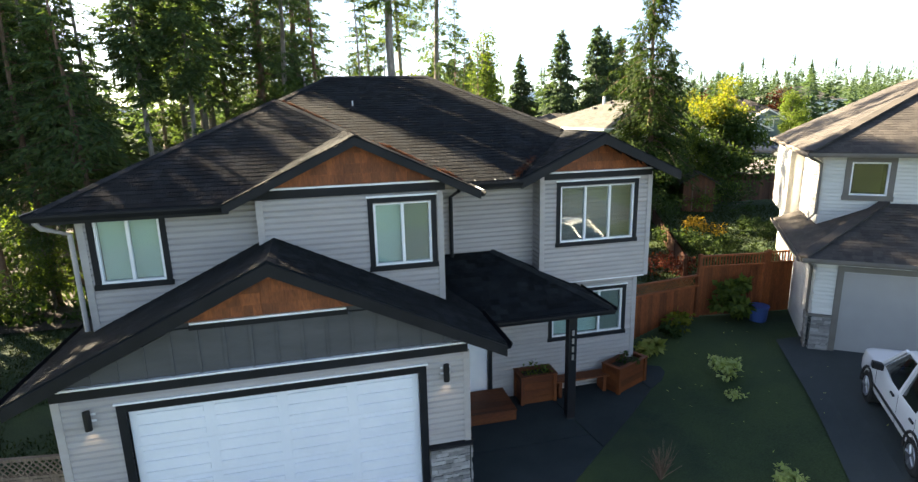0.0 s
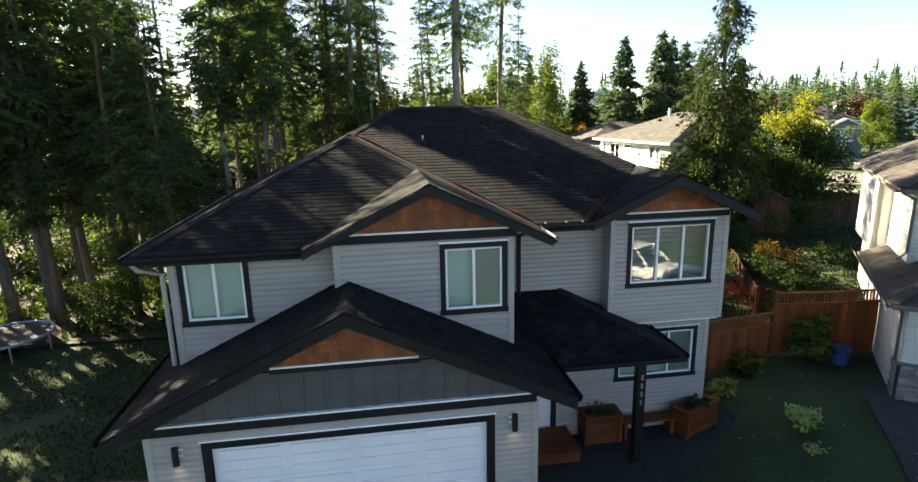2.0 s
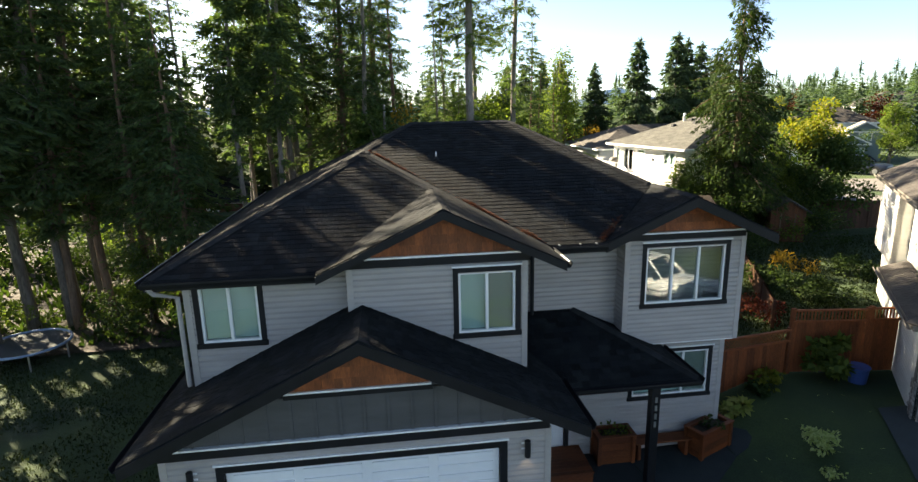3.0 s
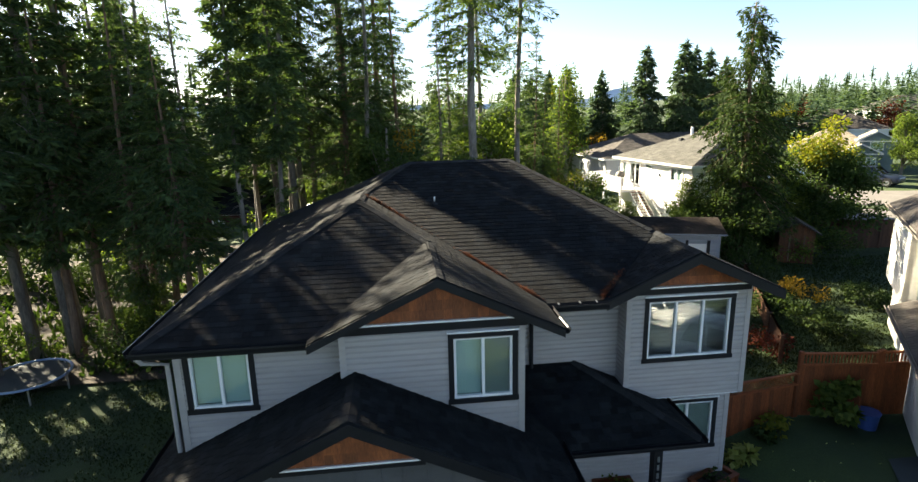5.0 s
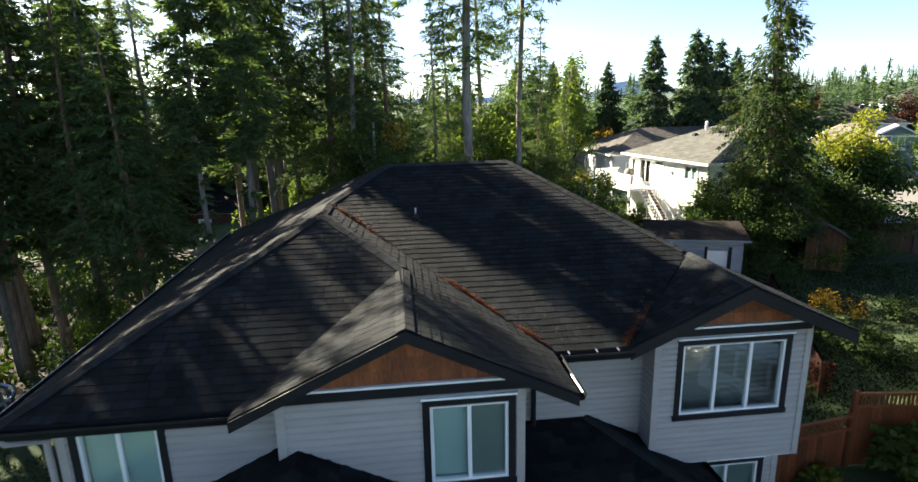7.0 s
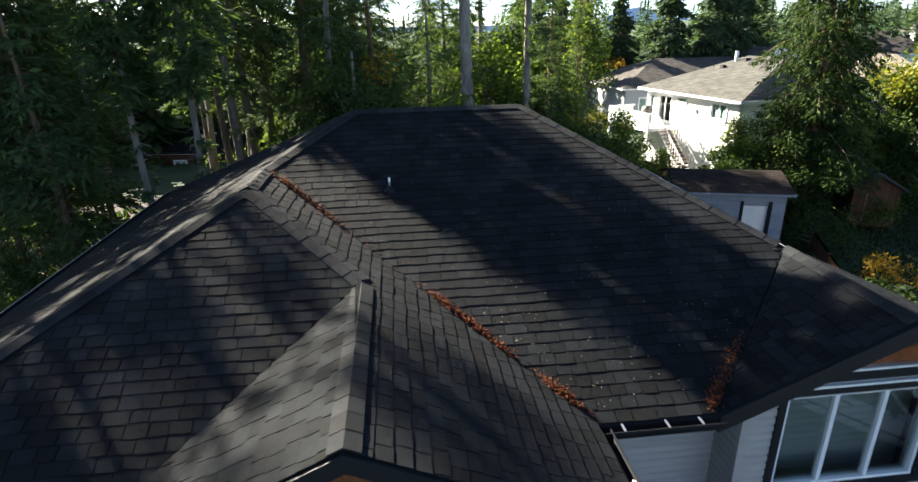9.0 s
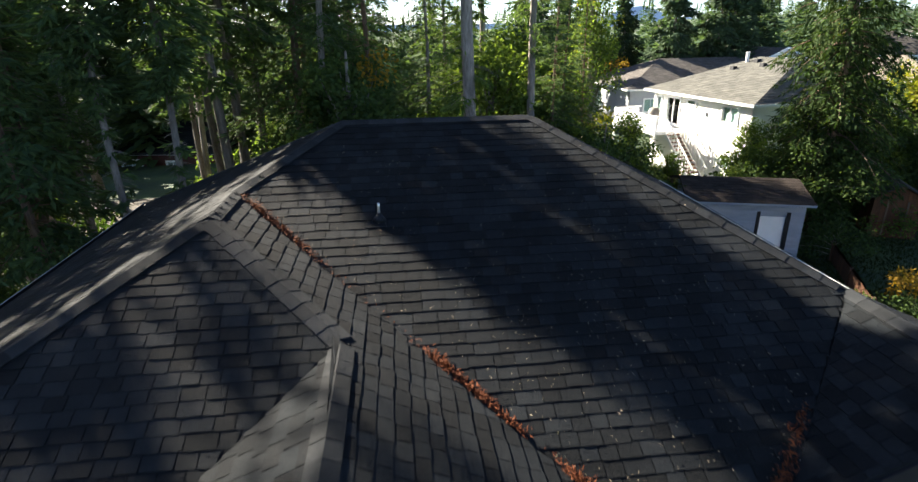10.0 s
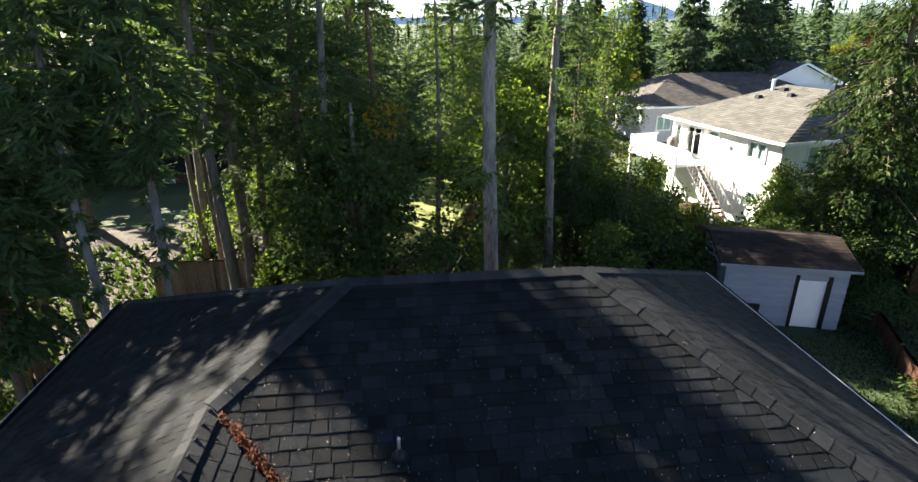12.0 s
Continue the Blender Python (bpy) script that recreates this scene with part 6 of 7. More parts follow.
grill = thing("grill", "brown covered grill standing on the raised deck", "grill", WH @ pose(-0.75, 7.0, 2.48))
b = Build()
b.tube([(0, 0, 0.0), (0, 0, 0.55), (0, 0, 0.85), (0, 0, 1.05), (0, 0, 1.12)], [0.3, 0.33, 0.36, 0.25, 0.08], 14)
part("cover", b, TAUPE, grill, "brown fabric cover", smooth=True)
crate = thing("wooden_crate", "pale slatted wooden crate below the outside stair", "crate", WH @ pose(-2.3, 2.9, -0.15))
for i in range(4):
    for y in (0.0, 0.9):
        bar("slat", crate, (0, y, 0.1 + i * 0.19), (1.3, y, 0.1 + i * 0.19), 0.03, 0.13, PALEWOOD)
for x in (0.03, 1.27):
    for y in (0.03, 0.87):
        bar("post", crate, (x, y, 0), (x, y, 0.8), 0.07, 0.07, PALEWOOD)
lamp = thing("wall_lamp", "small wall lamp on the white stucco wall", "wall lamp", WH)
b = Build()
b.box(-0.1, -0.002, 3.25, 3.4, 3.55, 3.75)
part("body", b, GREYWALL, lamp, bevel=0.01)
simple_house("house", "grey house with low brown hip roof behind the white house", pose(22.11, 57.68, 0.33, 0, 0, 2.1) @ Matrix.Scale(0.934, 4), 20, 11, 4.0, GREYWALL, SHINGLE_MID, 0.40, 0.5, True, (("front", 1.5, 3.0, 1.6, 3.0, [0.5]), ("left", 3, 4.5, 1.5, 3.0, [0.5])), 6)
simple_house("house", "white gabled house behind the grey roof", pose(35.7, 61.9, 0.57, 0, 0, 2.1) @ Matrix.Scale(0.934, 4), 8, 10, 5.0, STUCCO, SHINGLE_MID, 0.45, 0.4, False, (("front", 2.5, 5.5, 1.2, 2.8, [0.5]),), 7)
TEALWALL = surface("blue_green_siding", (0.13, 0.18, 0.19), (0.17, 0.22, 0.23), 1.2, 0.7, 60.0, stains=0.12)
TANROOF = surface("tan_asphalt_shingle", (0.20, 0.17, 0.125), (0.29, 0.25, 0.19), 1.5, 0.9, 120.0, 0.2, relief=0.5)
teal = simple_house("house", "blue-green gabled house with white trim and tan roof", pose(49.96, 57.89, 1.78, 0, 0, -37.9) @ Matrix.Scale(0.68, 4), 12.5, 10, 3.3, TEALWALL, TANROOF, 0.60, 0.5, True, (), 8, None, (-8.5, 0.6))
simple_house("", "", None, 4.6, 7.0, 5.0, TEALWALL, TANROOF, 0.55, 0.4, False, (("front", 1.4, 3.2, 3.4, 4.7, [0.5]),), 18, teal, (1.2, -0.8))
simple_house("", "", None, 4.8, 4.5, 3.1, TEALWALL, TANROOF, 0.50, 0.4, False, (("front", 0.6, 2.6, 0.5, 2.4, [0.5]), ("front", 3.1, 4.4, 0.5, 2.4, [0.5])), 19, teal, (-0.9, -2.6))
simple_house("house", "brown-roofed house beyond the street", pose(58.66, 77.97, 1.89, 0, 0, -26.9) @ Matrix.Scale(0.934, 4), 12, 11, 3.8, STUCCO, SHINGLE_BROWN, 0.5, 0.5, True, (), 9)
simple_house("house", "brown-roofed house far beyond the trees", pose(94.99, 102.95, 1.97, 0, 0, -13.9) @ Matrix.Scale(0.934, 4), 16, 12, 5.5, STUCCO, SHINGLE_GREY, 0.5, 0.5, True, (("front", 2, 4, 3.5, 5, [0.5]),), 10)
REDWALL = surface("dark_red_siding", (0.06, 0.02, 0.016), (0.09, 0.032, 0.025), 1.2, 0.8, 60.0, stains=0.2)
simple_house("house", "dark red low house among the trees", pose(-25.5, 55.0, -2.6, 0, 0, -8) @ Matrix.Scale(1.15, 4), 11, 8, 2.9, REDWALL, SHINGLE, 0.35, 0.5, True, (("front", 4.5, 6.0, 1.0, 2.3, [0.5]), ("front", 7.6, 8.6, 1.2, 2.2, [0.5])), 12, edge=TRIM)
simple_house("house", "pale low house behind the trees", pose(-9.23, 59.64, -0.40, 0, 0, -6.9) @ Matrix.Scale(0.934, 4), 14, 9, 3.2, STUCCO, SHINGLE_GREY, 0.35, 0.5, True, (("front", 2, 4, 1.0, 2.4, [0.5]), ("front", 8, 10, 1.0, 2.4, [0.5])), 13)
umb = thing("patio_umbrella", "white patio umbrella over a wooden table in the back yard", "umbrella", pose(-6.07, 47.76, ground_z(-6.1, 47.8)) @ Matrix.Scale(0.934, 4))
b = Build()
for i in range(8):
    a0, a1 = i * 0.7854, (i + 1) * 0.7854
    b.face((0, 0, 2.75), (1.4 * math.cos(a0), 1.4 * math.sin(a0), 2.2), (1.4 * math.cos(a1), 1.4 * math.sin(a1), 2.2))
    b.face((0, 0, 2.72), (1.4 * math.cos(a1), 1.4 * math.sin(a1), 2.17), (1.4 * math.cos(a0), 1.4 * math.sin(a0), 2.17))
part("canopy", b, WHITE, umb)
b = Build()
b.tube([(0, 0, 0), (0, 0, 2.8)], [0.03, 0.025], 8)
part("pole", b, OLDWOOD, umb)
b = Build()
b.box(-0.9, 0.9, -0.6, 0.6, 0.7, 0.75)
for x in (-0.8, 0.75):
    for y in (-0.5, 0.45):
        b.box(x, x + 0.06, y, y + 0.06, 0, 0.7)
part("table", b, FENCEWOOD, umb)
PADBLUE = surface("faded_blue_vinyl", (0.16, 0.23, 0.36), (0.26, 0.34, 0.46), 2.0, 0.5, 40.0, stains=0.2)
tramp = thing("trampoline", "round trampoline with blue padded rim in the side yard", "trampoline", pose(-13.4, 20.9, ground_z(-13.4, 20.9)) @ Matrix.Scale(0.85, 4))
b = Build()
b.tube([(1.6 * math.cos(q), 1.6 * math.sin(q), 0.8) for q in np.linspace(0, 6.2832, 33)], [0.055] * 33, 8)
part("rim", b, PADBLUE, tramp, "blue padded rim", smooth=True)
b = Build()
b.tube([(0, 0, 0.78), (0, 0, 0.79)], [1.45, 1.45], 32)
part("mat", b, ASPHALT, tramp)
for i in range(6):
    a = i * 1.0472
    bar("leg", tramp, (1.55 * math.cos(a), 1.55 * math.sin(a), 0), (1.55 * math.cos(a), 1.55 * math.sin(a), 0.78), 0.05, 0.05, CHROME)
b = Build()
edge = lambda x, off: 41.5 + off - 0.385 * (x - 34.0)
for i in range(8):
    x0, x1 = 34.5 + i * 10, 44.5 + i * 10
    b.hexa([(x0, edge(x0, 0), -0.3), (x1, edge(x1, 0), -0.3), (x1, edge(x1, 7.6), -0.3), (x0, edge(x0, 7.6), -0.3)] + [(x, y, ground_z(x, y) + 0.06) for x, y in ((x0, edge(x0, 0)), (x1, edge(x1, 0)), (x1, edge(x1, 7.6)), (x0, edge(x0, 7.6)))])
solo("far_road", b, PALECONCRETE, "pale street beyond the back yards", "road", kind="structure")
b = Build()
b.prism([(x, y, ground_z(x, y) + 0.08) for x, y in ((29.38, 34.26), (33.22, 31.7), (39.47, 34.3), (35.32, 38.93), (33.09, 39.37))], 0.2)
solo("gravel_drive", b, PALECONCRETE, "pale gravel drive behind the brown fence", "driveway", kind="structure")
# lawn sheet whose pale colour carries the sunlight the firs keep off
b = Build()
b.prism([(x, y, ground_z(x, y) + 0.1) for x, y in ((-11.04, 33.06), (2.03, 32.63), (5.79, 41.86), (7.08, 49.76), (-7.64, 51.18))], 0.5)
solo("back_lawn", b, LAWN, "back lawn beyond the firs, sunlight put into its yellow-green", "lawn", kind="structure")
NAVY = surface("dark_blue_car_paint", (0.012, 0.018, 0.035), (0.016, 0.024, 0.045), 2.0, 0.3, 80.0, relief=0.02, stains=0.1)
suv("dark blue car parked across the street", pose(45, 48.89, ground_z(45.0, 48.9) + 0.05, 0, 0, -62), NAVY)
for x, y in ((4.0, 3.9), (4.5, 4.9), (3.3, 5.4)):
    z = 4.57 + 0.33 * (x + 0.45)
    b = Build()
    b.hexa([(x - 0.16, y - 0.15, z - 0.1), (x + 0.16, y - 0.15, z - 0.1), (x + 0.16, y + 0.15, z - 0.1), (x - 0.16, y + 0.15, z - 0.1)] + [(u, v, z + 0.16) for u, v in ((x - 0.13, y - 0.13), (x + 0.13, y - 0.13), (x + 0.13, y + 0.13), (x - 0.13, y + 0.13))])
    part("roof_vent", b, TRIM, wh, "small dark roof vent")
b = Build()
b.tube([(4.4, 5.6, 5.6), (4.4, 5.6, 6.75)], [0.1, 0.1], 12)
part("flue_pipe", b, WHITE, wh, "white flue pipe")

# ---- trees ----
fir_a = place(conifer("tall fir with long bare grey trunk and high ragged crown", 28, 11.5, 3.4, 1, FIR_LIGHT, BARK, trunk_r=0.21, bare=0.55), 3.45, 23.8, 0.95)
fir_b = place(conifer("tall slim fir with pale trunk and sparse limbs", 27, 9, 3.0, 2, FIR, BARK, per=3, gap=0.45, trunk_r=0.18), 6.72, 30.14, 0.934)
fir_c = place(conifer("dense dark fir with drooping branches", 24, 2, 3.8, 3, FIR, BARK_RED, gap=0.4, sprays=24, trunk_r=0.2), -2.32, 30.91, 0.934)
# fir_d's dense crown is added to cast the shadow band on the main slope
fir_d = place(conifer("thin pale-trunked fir with dense narrow high crown", 20, 8.5, 1.6, 4, FIR, BARK, per=7, gap=0.27, sprays=30, size=0.42, trunk_r=0.12, bare=0.7, wide=0.1, rag=0.3), -4.35, 23.12, 0.934)
fir_e = place(conifer("fir with long loose branches, sunlight put into its needle colour", 21, 2, 3.6, 5, FIR_LIGHT, BARK, per=4, gap=0.45, sprays=22, trunk_r=0.18, hang=0.8), 4.81, 48.9, 0.934)
fir_f = place(conifer("middling dense fir at the side of the yard", 13.0, 4.2, 2.9, 6, FIR, BARK_RED, per=5, gap=0.38, sprays=20, trunk_r=0.15, power=0.7, wide=0.13, rag=0.35), -8.2, 22.78, 0.934)
fir_h = place(conifer("tall dark fir with a ragged crown high on a bare trunk", 24, 8.5, 3.6, 13, FIR, BARK, per=4, gap=0.42, sprays=18, size=0.36, trunk_r=0.2, power=0.7, bare=0.7, wide=0.1), -5.0, 31.8, 0.95)
fir_g = place(conifer("full rounded fir with dense green crown", 16.5, 7.0, 3.3, 9, FIR, BARK, per=4, gap=0.45, sprays=20, size=0.45, trunk_r=0.18, power=0.5, wide=0.13, rag=0.5), -15.95, 25.75, 0.934)
for x, y, s, a in ((-6.79, 34.32, 0.934, 40), (-6.09, 35.8, 0.981, 100), (-4.57, 33.6, 0.887, 200), (-13.66, 24.27, 0.887, 10), (-1.08, 29, 0.841, 333), (-14.19, 28.02, 0.934, 15)):
    again(fir_b, x, y, s, a)
# the copy at (-5.75, 23.0) is added to widen fir_d's shadow band
for x, y, s, a in ((-12.53, 33.2, 0.747, 210), (-5.75, 23.0, 0.92, 130)):
    again(fir_d, x, y, s, a)
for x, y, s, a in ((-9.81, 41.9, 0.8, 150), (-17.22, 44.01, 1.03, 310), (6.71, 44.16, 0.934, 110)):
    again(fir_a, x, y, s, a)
for x, y, s, a in ((-0.58, 35.52, 0.981, 190), (-3.03, 37.94, 0.934, 20), (0.31, 31.47, 0.747, 250), (-0.98, 43.48, 1.03, 15), (9.03, 40.82, 0.486, 30), (9.0, 33.6, 0.44, 140), (8.0, 31.7, 0.52, 60), (10.34, 35.07, 0.43, 220), (-10.3, 24.0, 0.64, 150)):
    again(fir_c, x, y, s, a)
for x, y, s, a in ((6.0, 47.6, 0.672, 200), (10.9, 42.4, 0.4, 30)):
    again(fir_e, x, y, s, a)
for x, y, s, a in ((2.7, 32.0, 0.6, 200), (-30.29, 44.44, 1.03, 222), (-4, 48.25, 0.934, 140), (-7.36, 45.56, 0.701, 222), (-6.6, 38.0, 0.95, 130), (-10.7, 26.5, 0.66, 60), (-9.4, 28.0, 0.68, 240)):
    again(fir_h, x, y, s, a)
# copies left of x = -17 stand unseen, added to shade the side yard
for x, y, s, a in ((-9.95, 26.39, 0.934, 100), (29.46, 31.27, 0.159, 0), (-17.57, 19.26, 0.934, 290), (-20.85, 18.9, 0.934, 50), (-15.4, 22.4, 1.2, 40), (-13.2, 24.2, 1.12, 140), (-12.6, 25.4, 1.14, 230), (-11.6, 27.6, 1.12, 310), (-12.2, 29.6, 1.15, 80)):
    again(fir_f, x, y, s, a)
# copies left of x = -19 are out of view, added as shade casters
for x, y, s, a in ((-15.33, 27.69, 1.14, 60), (-13.83, 30.72, 1.1, 120), (-14.02, 33.25, 0.981, 200), (-16.96, 23.44, 1.01, 300), (-8.64, 37.75, 0.841, 20), (-14.61, 21.03, 0.962, 75), (-4.95, 29.55, 1.15, 70), (-19.73, 24.47, 0.887, 210), (-22.32, 31.09, 0.934, 33), (-26.24, 25.62, 0.934, 77), (-14.9, 23.9, 1.08, 20)):
    again(fir_g, x, y, s, a)
cedar = place(conifer("large dark cedar with broad dense base and sparse tufted top", 14.2, 0.6, 3.7, 7, CEDARLEAF, BARK_RED, per=8, gap=0.24, sprays=22, size=0.34, droop=0.45, trunk_r=0.22, power=0.5, hang=1.0, wide=0.11, rag=0.75, tassel=8.6), 19.0, 29.4, 0.96)
place(conifer("dense low dark cedar beside the wooden shed", 8.4, 0.3, 2.6, 27, CEDARLEAF, BARK_RED, per=8, gap=0.26, sprays=20, size=0.36, droop=0.5, trunk_r=0.15, power=0.45, hang=1.0, wide=0.13, rag=0.6), 21.2, 31.3, 0.9)
place(broadleaf("dark green maple with a few amber clumps", 10.5, 2.6, 61, DARKLEAF, BARK, 16000, 0.2, 0.05, 60, second=AMBERLEAF, share=0.03), -0.19, 27.57, 0.934)
maple2 = place(broadleaf("light green leafy yard tree", 9, 2.6, 62, GREENLEAF, BARK, 8000, 0.22, 0.1, 44), 7.0, 35.2, 0.98)
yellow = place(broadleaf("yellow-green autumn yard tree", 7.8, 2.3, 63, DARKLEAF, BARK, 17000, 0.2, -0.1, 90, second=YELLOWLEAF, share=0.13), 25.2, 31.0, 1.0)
place(broadleaf("dense dark green rounded yard tree", 6.2, 2.3, 67, DARKLEAF, BARK, 9000, 0.16, 0.0, 50), 10.1, 31.0, 0.85)
# its sunlit top is put into the colour: highest clumps take GREENLEAF
place(broadleaf("dark green leafy tree with sunlight put into lighter green top clumps", 7.0, 3.0, 68, DARKLEAF, BARK, 15000, 0.17, 0.0, 70, second=GREENLEAF, share=0.08), 18.5, 29.5, 0.78)
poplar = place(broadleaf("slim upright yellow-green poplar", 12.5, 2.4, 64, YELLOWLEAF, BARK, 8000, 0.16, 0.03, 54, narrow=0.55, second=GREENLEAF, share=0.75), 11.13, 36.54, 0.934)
for x, y, s, a, src in ((8.6, 34.0, 0.75, 40, maple2), (12.15, 33.24, 0.514, 100, maple2), (6.5, 32.9, 0.82, 10, maple2), (5.2, 31.3, 0.95, 170, maple2), (-2.44, 27.27, 0.514, 60, maple2), (5.57, 29.43, 0.374, 200, maple2), (13.19, 30.87, 0.355, 310, maple2), (18.11, 32.85, 0.467, 20, maple2), (8.43, 28.22, 0.42, 80, maple2), (16.36, 30.76, 0.392, 200, maple2),
                        (19.79, 32.52, 0.42, 77, maple2), (-3.85, 24.41, 0.327, 120, maple2), (-10.22, 23.69, 0.374, 50, maple2), (-18.17, 15.07, 0.467, 10, maple2), (22.91, 31.01, 0.514, 99, maple2), (23.79, 32.01, 0.56, 30, maple2), (-5.21, 39.88, 0.56, 45, maple2), (8.14, 47.85, 0.747, 180, maple2), (49.35, 50.43, 0.701, 30, maple2), (56.79, 78.04, 0.934, 50, yellow)):
    again(src, x, y, s, a)
red = place(broadleaf("dark red ornamental maple", 6.5, 3.0, 65, REDLEAF, BARK, 2600, 0.3, 0.15, 26), 21.48, 69.85, 0.934)
again(red, 66.37, 85.2, 1.12, 50), again(red, 72.66, 77.52, 1.03, 150), again(red, 49.57, 85.75, 0.934, 10)
amber = place(broadleaf("bright orange autumn tree", 5.5, 2.2, 66, AMBERLEAF, BARK, 1500, 0.3, 0.15, 20), 25.18, 68.79, 0.934)
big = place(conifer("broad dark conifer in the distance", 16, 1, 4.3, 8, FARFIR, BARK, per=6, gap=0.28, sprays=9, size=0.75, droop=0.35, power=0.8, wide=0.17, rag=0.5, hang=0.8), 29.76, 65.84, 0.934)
for x, y, s, a in ((34.42, 65.68, 0.953, 10), (36.82, 67.48, 0.915, 80), (26.67, 71.55, 0.794, 120), (22.53, 73.55, 0.841, 200), (19.14, 69.92, 0.794, 300), (42.67, 74.76, 0.934, 20), (16.22, 66.28, 0.747, 60), (49.45, 82.02, 0.887, 140), (61.89, 90.95, 0.841, 250), (13.3, 62.64, 0.747, 10)):
    again(big, x, y, s, a)


bush = place(broadleaf("low green undergrowth bush", 2.4, 1.7, 71, GREENLEAF, BARK, 1500, 0.16, 0.0, 22, "shrub", "shrub", trunk=False), -4.75, 13.88, 0.374)
dark_bush = place(broadleaf("dark green undergrowth bush", 2.8, 2.0, 72, CEDARLEAF, BARK, 1700, 0.17, 0.0, 24, "shrub", "shrub", trunk=False), -7.1, 22, 0.747)
for i, (x, y, s) in enumerate(((-4.4, 16.11, 0.327), (-10.82, 22.68, 0.747), (-15.48, 23.02, 0.841), (-4.86, 21.92, 0.654), (-6.19, 24.02, 0.841), (-2.17, 24.08, 0.654), (0.36, 24.37, 0.654), (4.82, 26.47, 0.654), (6.52, 26.88, 0.841), (-4.29, 39.38, 1.12), (-7.57, 39.02, 1.21), (-17.56, 33.74, 0.841), (-17.42, 37.94, 1.31), (-21.2, 36.67, 1.4), (-8.62, 44.2, 1.31), (-24.97, 35.85, 1.4), (-0.54, 39.73, 1.12), (11.07, 29.07, 1.21), (9.35, 27.81, 1.12), (7.66, 27.68, 1.12), (11.51, 30.92, 1.21), (17.51, 31.66, 1.03), (13.46, 39.08, 1.21), (19.27, 33.84, 1.03), (12.44, 36.5, 1.31), (17.71, 26.32, 0.654), (21.98, 28.33, 0.747), (23.83, 27.71, 0.654), (23.63, 30.15, 1.12))):
    again(dark_bush if i % 2 else bush, x, y, s, i * 47)


# far woods, joined: each tree a trunk line and drooping tiers of sprays
def woods(label, spots, seed, mat, n=150, fine=1.0):
    g = np.random.default_rng(seed)
    P0, AL, SD = [], [], []
    for x, y, z, h in spots:
        f = g.random(n) ** 0.85
        az = g.uniform(0, 6.2832, n)
        r = h * 0.2 * (1 - f) * g.uniform(0.25, 1.1, n) + 0.15
        d = np.column_stack((np.cos(az), np.sin(az), np.zeros(n)))
        p = np.column_stack((x + d[:, 0] * r * 0.4, y + d[:, 1] * r * 0.4, z + h * (0.06 + 0.92 * f)))
        al = d * (r * 0.8 + 0.3)[:, None] + np.array([0, 0, -0.25]) * r[:, None]
        sd = unit(np.cross(al, np.array([0, 0, 1.0]) + g.normal(0, 0.4, (n, 3)))) * (0.055 * fine * h * (1.15 - f))[:, None]
        P0.append(p), AL.append(al), SD.append(sd)
        k = 6
        P0.append(np.tile([x, y, z + h * 0.8], (k, 1)))
        AL.append(np.tile([0, 0, h * 0.22], (k, 1)))
        a = g.uniform(0, 6.28, k)
        SD.append(np.column_stack((np.cos(a), np.sin(a), np.zeros(k))) * h * 0.012)
    ob = new("far_woods", kites("far_woods", np.vstack(P0), np.vstack(AL), np.vstack(SD), mat))
    tagged(ob, label, "woods", kind="stuff")


g = random.Random(17)
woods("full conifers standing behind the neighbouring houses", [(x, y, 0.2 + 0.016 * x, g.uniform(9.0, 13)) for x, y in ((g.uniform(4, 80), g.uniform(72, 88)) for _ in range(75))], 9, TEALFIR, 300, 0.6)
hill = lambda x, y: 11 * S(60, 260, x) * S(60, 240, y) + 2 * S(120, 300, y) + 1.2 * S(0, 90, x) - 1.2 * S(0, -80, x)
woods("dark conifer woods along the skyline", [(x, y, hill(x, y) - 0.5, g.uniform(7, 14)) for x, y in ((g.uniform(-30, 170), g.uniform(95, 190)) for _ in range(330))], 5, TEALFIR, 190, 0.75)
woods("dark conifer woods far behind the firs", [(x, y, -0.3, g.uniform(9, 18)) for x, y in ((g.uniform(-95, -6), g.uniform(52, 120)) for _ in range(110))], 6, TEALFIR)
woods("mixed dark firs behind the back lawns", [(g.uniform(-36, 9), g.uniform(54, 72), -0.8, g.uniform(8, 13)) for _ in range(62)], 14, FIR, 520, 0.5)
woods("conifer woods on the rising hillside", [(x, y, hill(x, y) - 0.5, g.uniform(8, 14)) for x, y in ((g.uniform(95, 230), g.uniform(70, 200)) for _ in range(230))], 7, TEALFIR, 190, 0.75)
HILL = surface("wooded_hillside", (0.03, 0.05, 0.03), (0.06, 0.085, 0.045), 0.05, 0.95, 2.0, stains=0.5)
b = Build()
hx, hy = [-300 + i * 40 for i in range(26)], [90 + i * 30 for i in range(12)]
b.v = [(x, y, hill(x, y) - 0.6 * (1 if y > 95 else 3)) for y in hy for x in hx]
b.f = [(j * 26 + i, j * 26 + i + 1, (j + 1) * 26 + i + 1, (j + 1) * 26 + i) for j in range(11) for i in range(25)]
solo("hillside", b, HILL, "dark wooded hillside beyond the houses", "hill", kind="structure", smooth=True)
# air haze is put into the mountains' pale blue base colour
HAZE = surface("haze_tinted_mountain", (0.52, 0.60, 0.70), (0.58, 0.66, 0.76), 0.002, 1.0, 0.02, stains=0.1)
b = Build()
n = 70
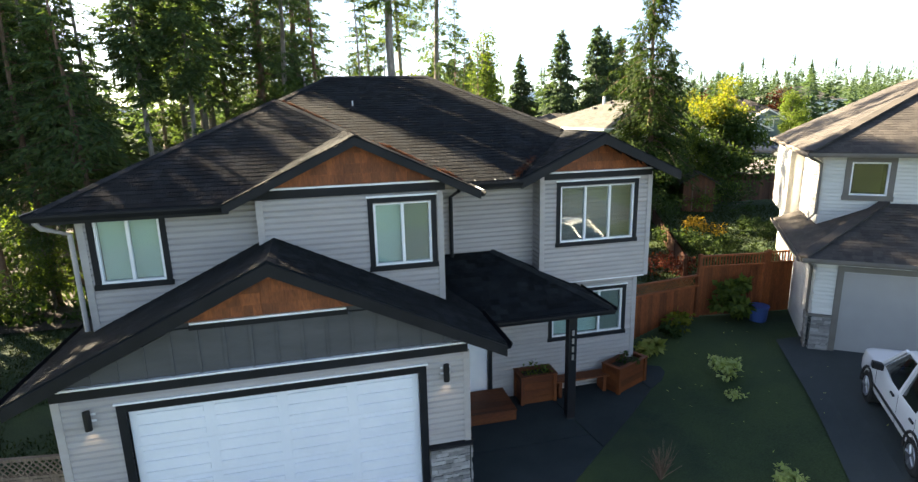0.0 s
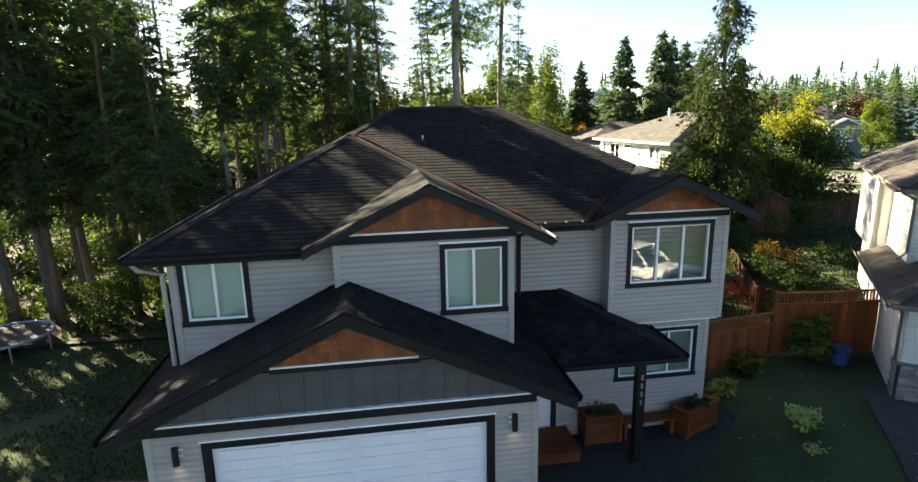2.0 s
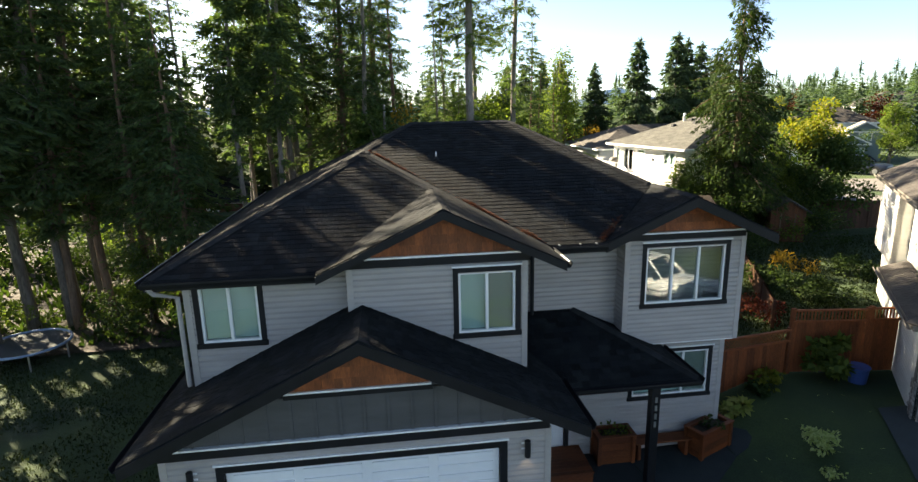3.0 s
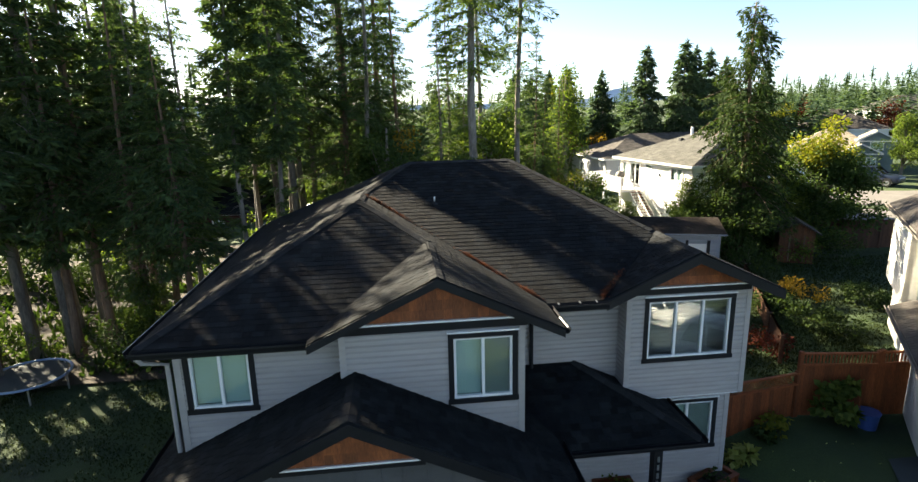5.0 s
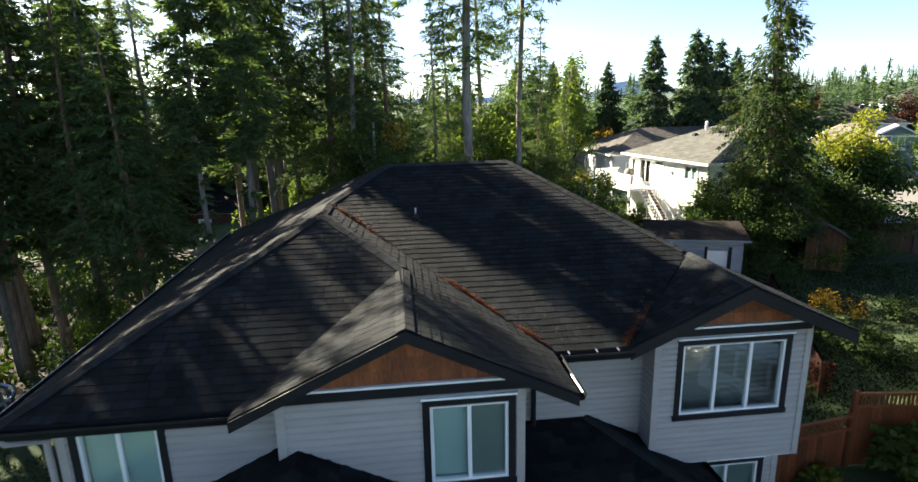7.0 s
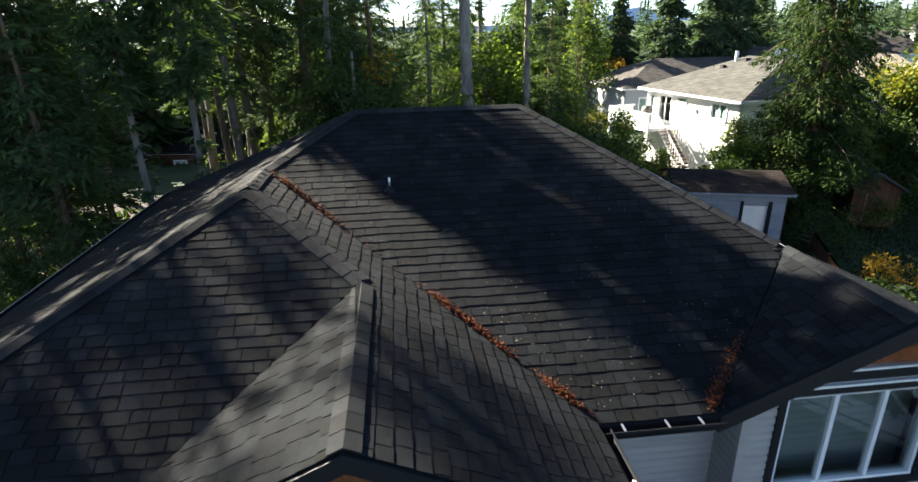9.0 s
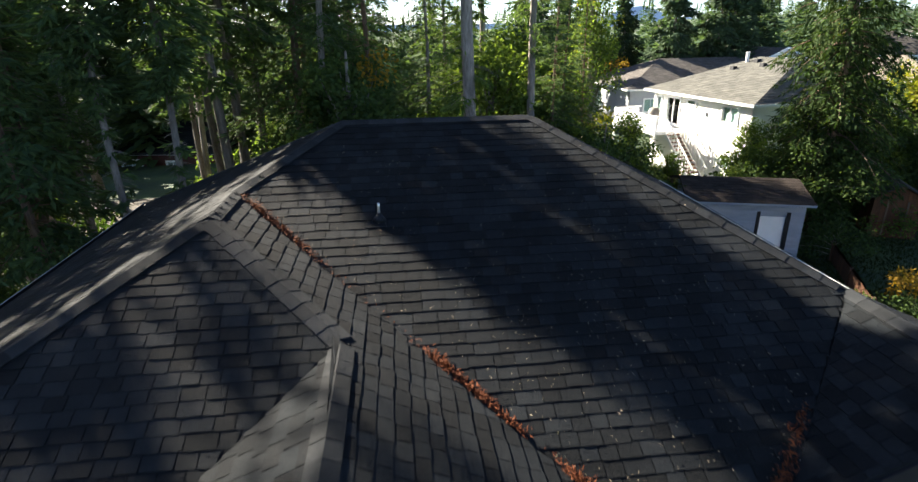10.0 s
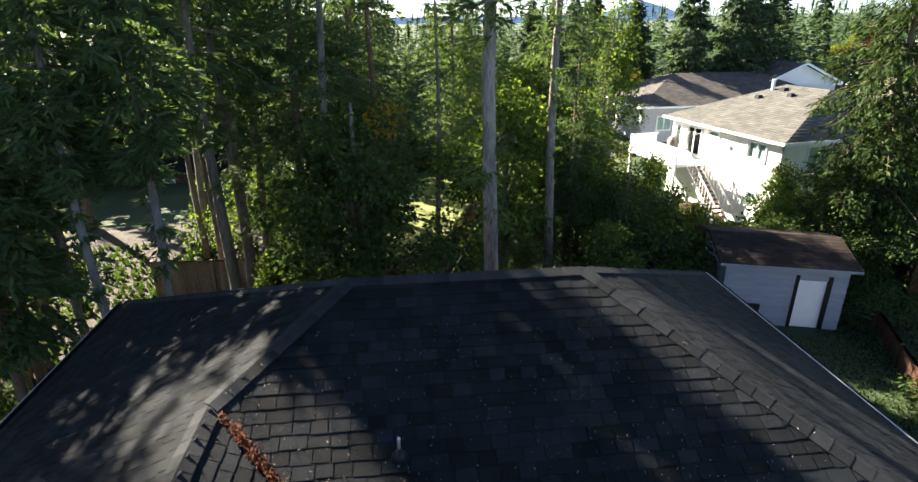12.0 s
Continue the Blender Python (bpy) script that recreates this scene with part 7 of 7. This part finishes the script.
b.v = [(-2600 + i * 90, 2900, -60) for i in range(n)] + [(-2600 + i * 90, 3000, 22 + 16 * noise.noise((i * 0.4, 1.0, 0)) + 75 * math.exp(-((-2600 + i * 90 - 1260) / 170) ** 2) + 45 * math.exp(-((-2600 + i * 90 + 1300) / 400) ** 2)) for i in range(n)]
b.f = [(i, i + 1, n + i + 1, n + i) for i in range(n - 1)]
solo("backdrop", b, HAZE, "mountains on the horizon with pale blue haze put into their colour", "mountains", kind="structure")

# forest floor under the firs
b = Build()
fx, fy = [-60, -45, -35] + [-28 + i * 1.5 for i in range(16)] + [-4.4], [21.0 + i * 1.5 for i in range(16)]
b.v = [(x, y, ground_z(x, y) + 0.05 + 0.06 * noise.noise((x * 0.35, y * 0.35, 4.0)) + 0.05) for y in fy for x in fx]
k = len(fx)
b.f = [(j * k + i, j * k + i + 1, (j + 1) * k + i + 1, (j + 1) * k + i) for j in range(len(fy) - 1) for i in range(k - 1)]
b.v += [(v[0], v[1], -0.4) for v in (b.v[0], b.v[k - 1], b.v[-1], b.v[len(fx) * (len(fy) - 1)])]
solo("forest_floor", b, SOIL, "dark needle-strewn forest floor beside the house", "ground", kind="structure", smooth=True)
b = Build()
fx2 = [-4.4 + i * 1.6 for i in range(11)]
fy2 = [22.0 + i * 1.4 for i in range(9)]
b.v = [(x, y, ground_z(x, y) + 0.1 + 0.05 * noise.noise((x * 0.35, y * 0.35, 4.0))) for y in fy2 for x in fx2]
b.f = [(j * 11 + i, j * 11 + i + 1, (j + 1) * 11 + i + 1, (j + 1) * 11 + i) for j in range(8) for i in range(10)]
solo("forest_floor", b, SOIL, "dark mulch and needles under the back trees", "ground", kind="structure", smooth=True)

# rough grass of the side yards
def rough_grass(label, spans, count, seed, mat, tall, bare=-0.25):
    g = np.random.default_rng(seed)
    P0 = []
    for x0, x1, y0, y1, share in spans:
        n = int(count * share)
        x, y = g.uniform(x0, x1, n), g.uniform(y0, y1, n)
        keep = np.array([noise.noise((u * 0.5, v * 0.5, 3.0)) > bare for u, v in zip(x, y)])
        P0.append(np.array([(u, v, ground_z(u, v) - 0.01) for u, v in zip(x[keep], y[keep])]))
    P0 = np.vstack(P0)
    n = len(P0)
    al = unit(np.column_stack((g.normal(0, 0.6, n), g.normal(0, 0.6, n), np.ones(n)))) * (tall * g.uniform(0.4, 1.2, n))[:, None]
    sd = unit(np.cross(al, g.normal(0, 1, (n, 3)))) * (tall * 0.16)
    ob = new("rough_grass", kites("rough_grass", P0, al, sd, mat))
    tagged(ob, label, "grass", kind="stuff")


rough_grass("uneven dark grass and weeds in the side yard", ((11.8, 17.0, 14.6, 26.0, 0.35), (16.0, 29.0, 16.0, 28.5, 0.65)), 34000, 41, WEED, 0.13, -1.0)
rough_grass("rough dark grass around the grey shed", ((8.0, 20.0, 29.5, 42.0, 1.0),), 12000, 44, WEED, 0.2, -1.0)
rough_grass("ferns and low undergrowth on the forest floor", ((-30.0, -5.0, 21.5, 40.0, 1.0),), 9000, 43, CEDARLEAF, 0.55)
rough_grass("dark uneven grass of the yard beside the garage", ((-16.0, -4.8, 10.6, 21.5, 1.0),), 18000, 42, WEED, 0.11)
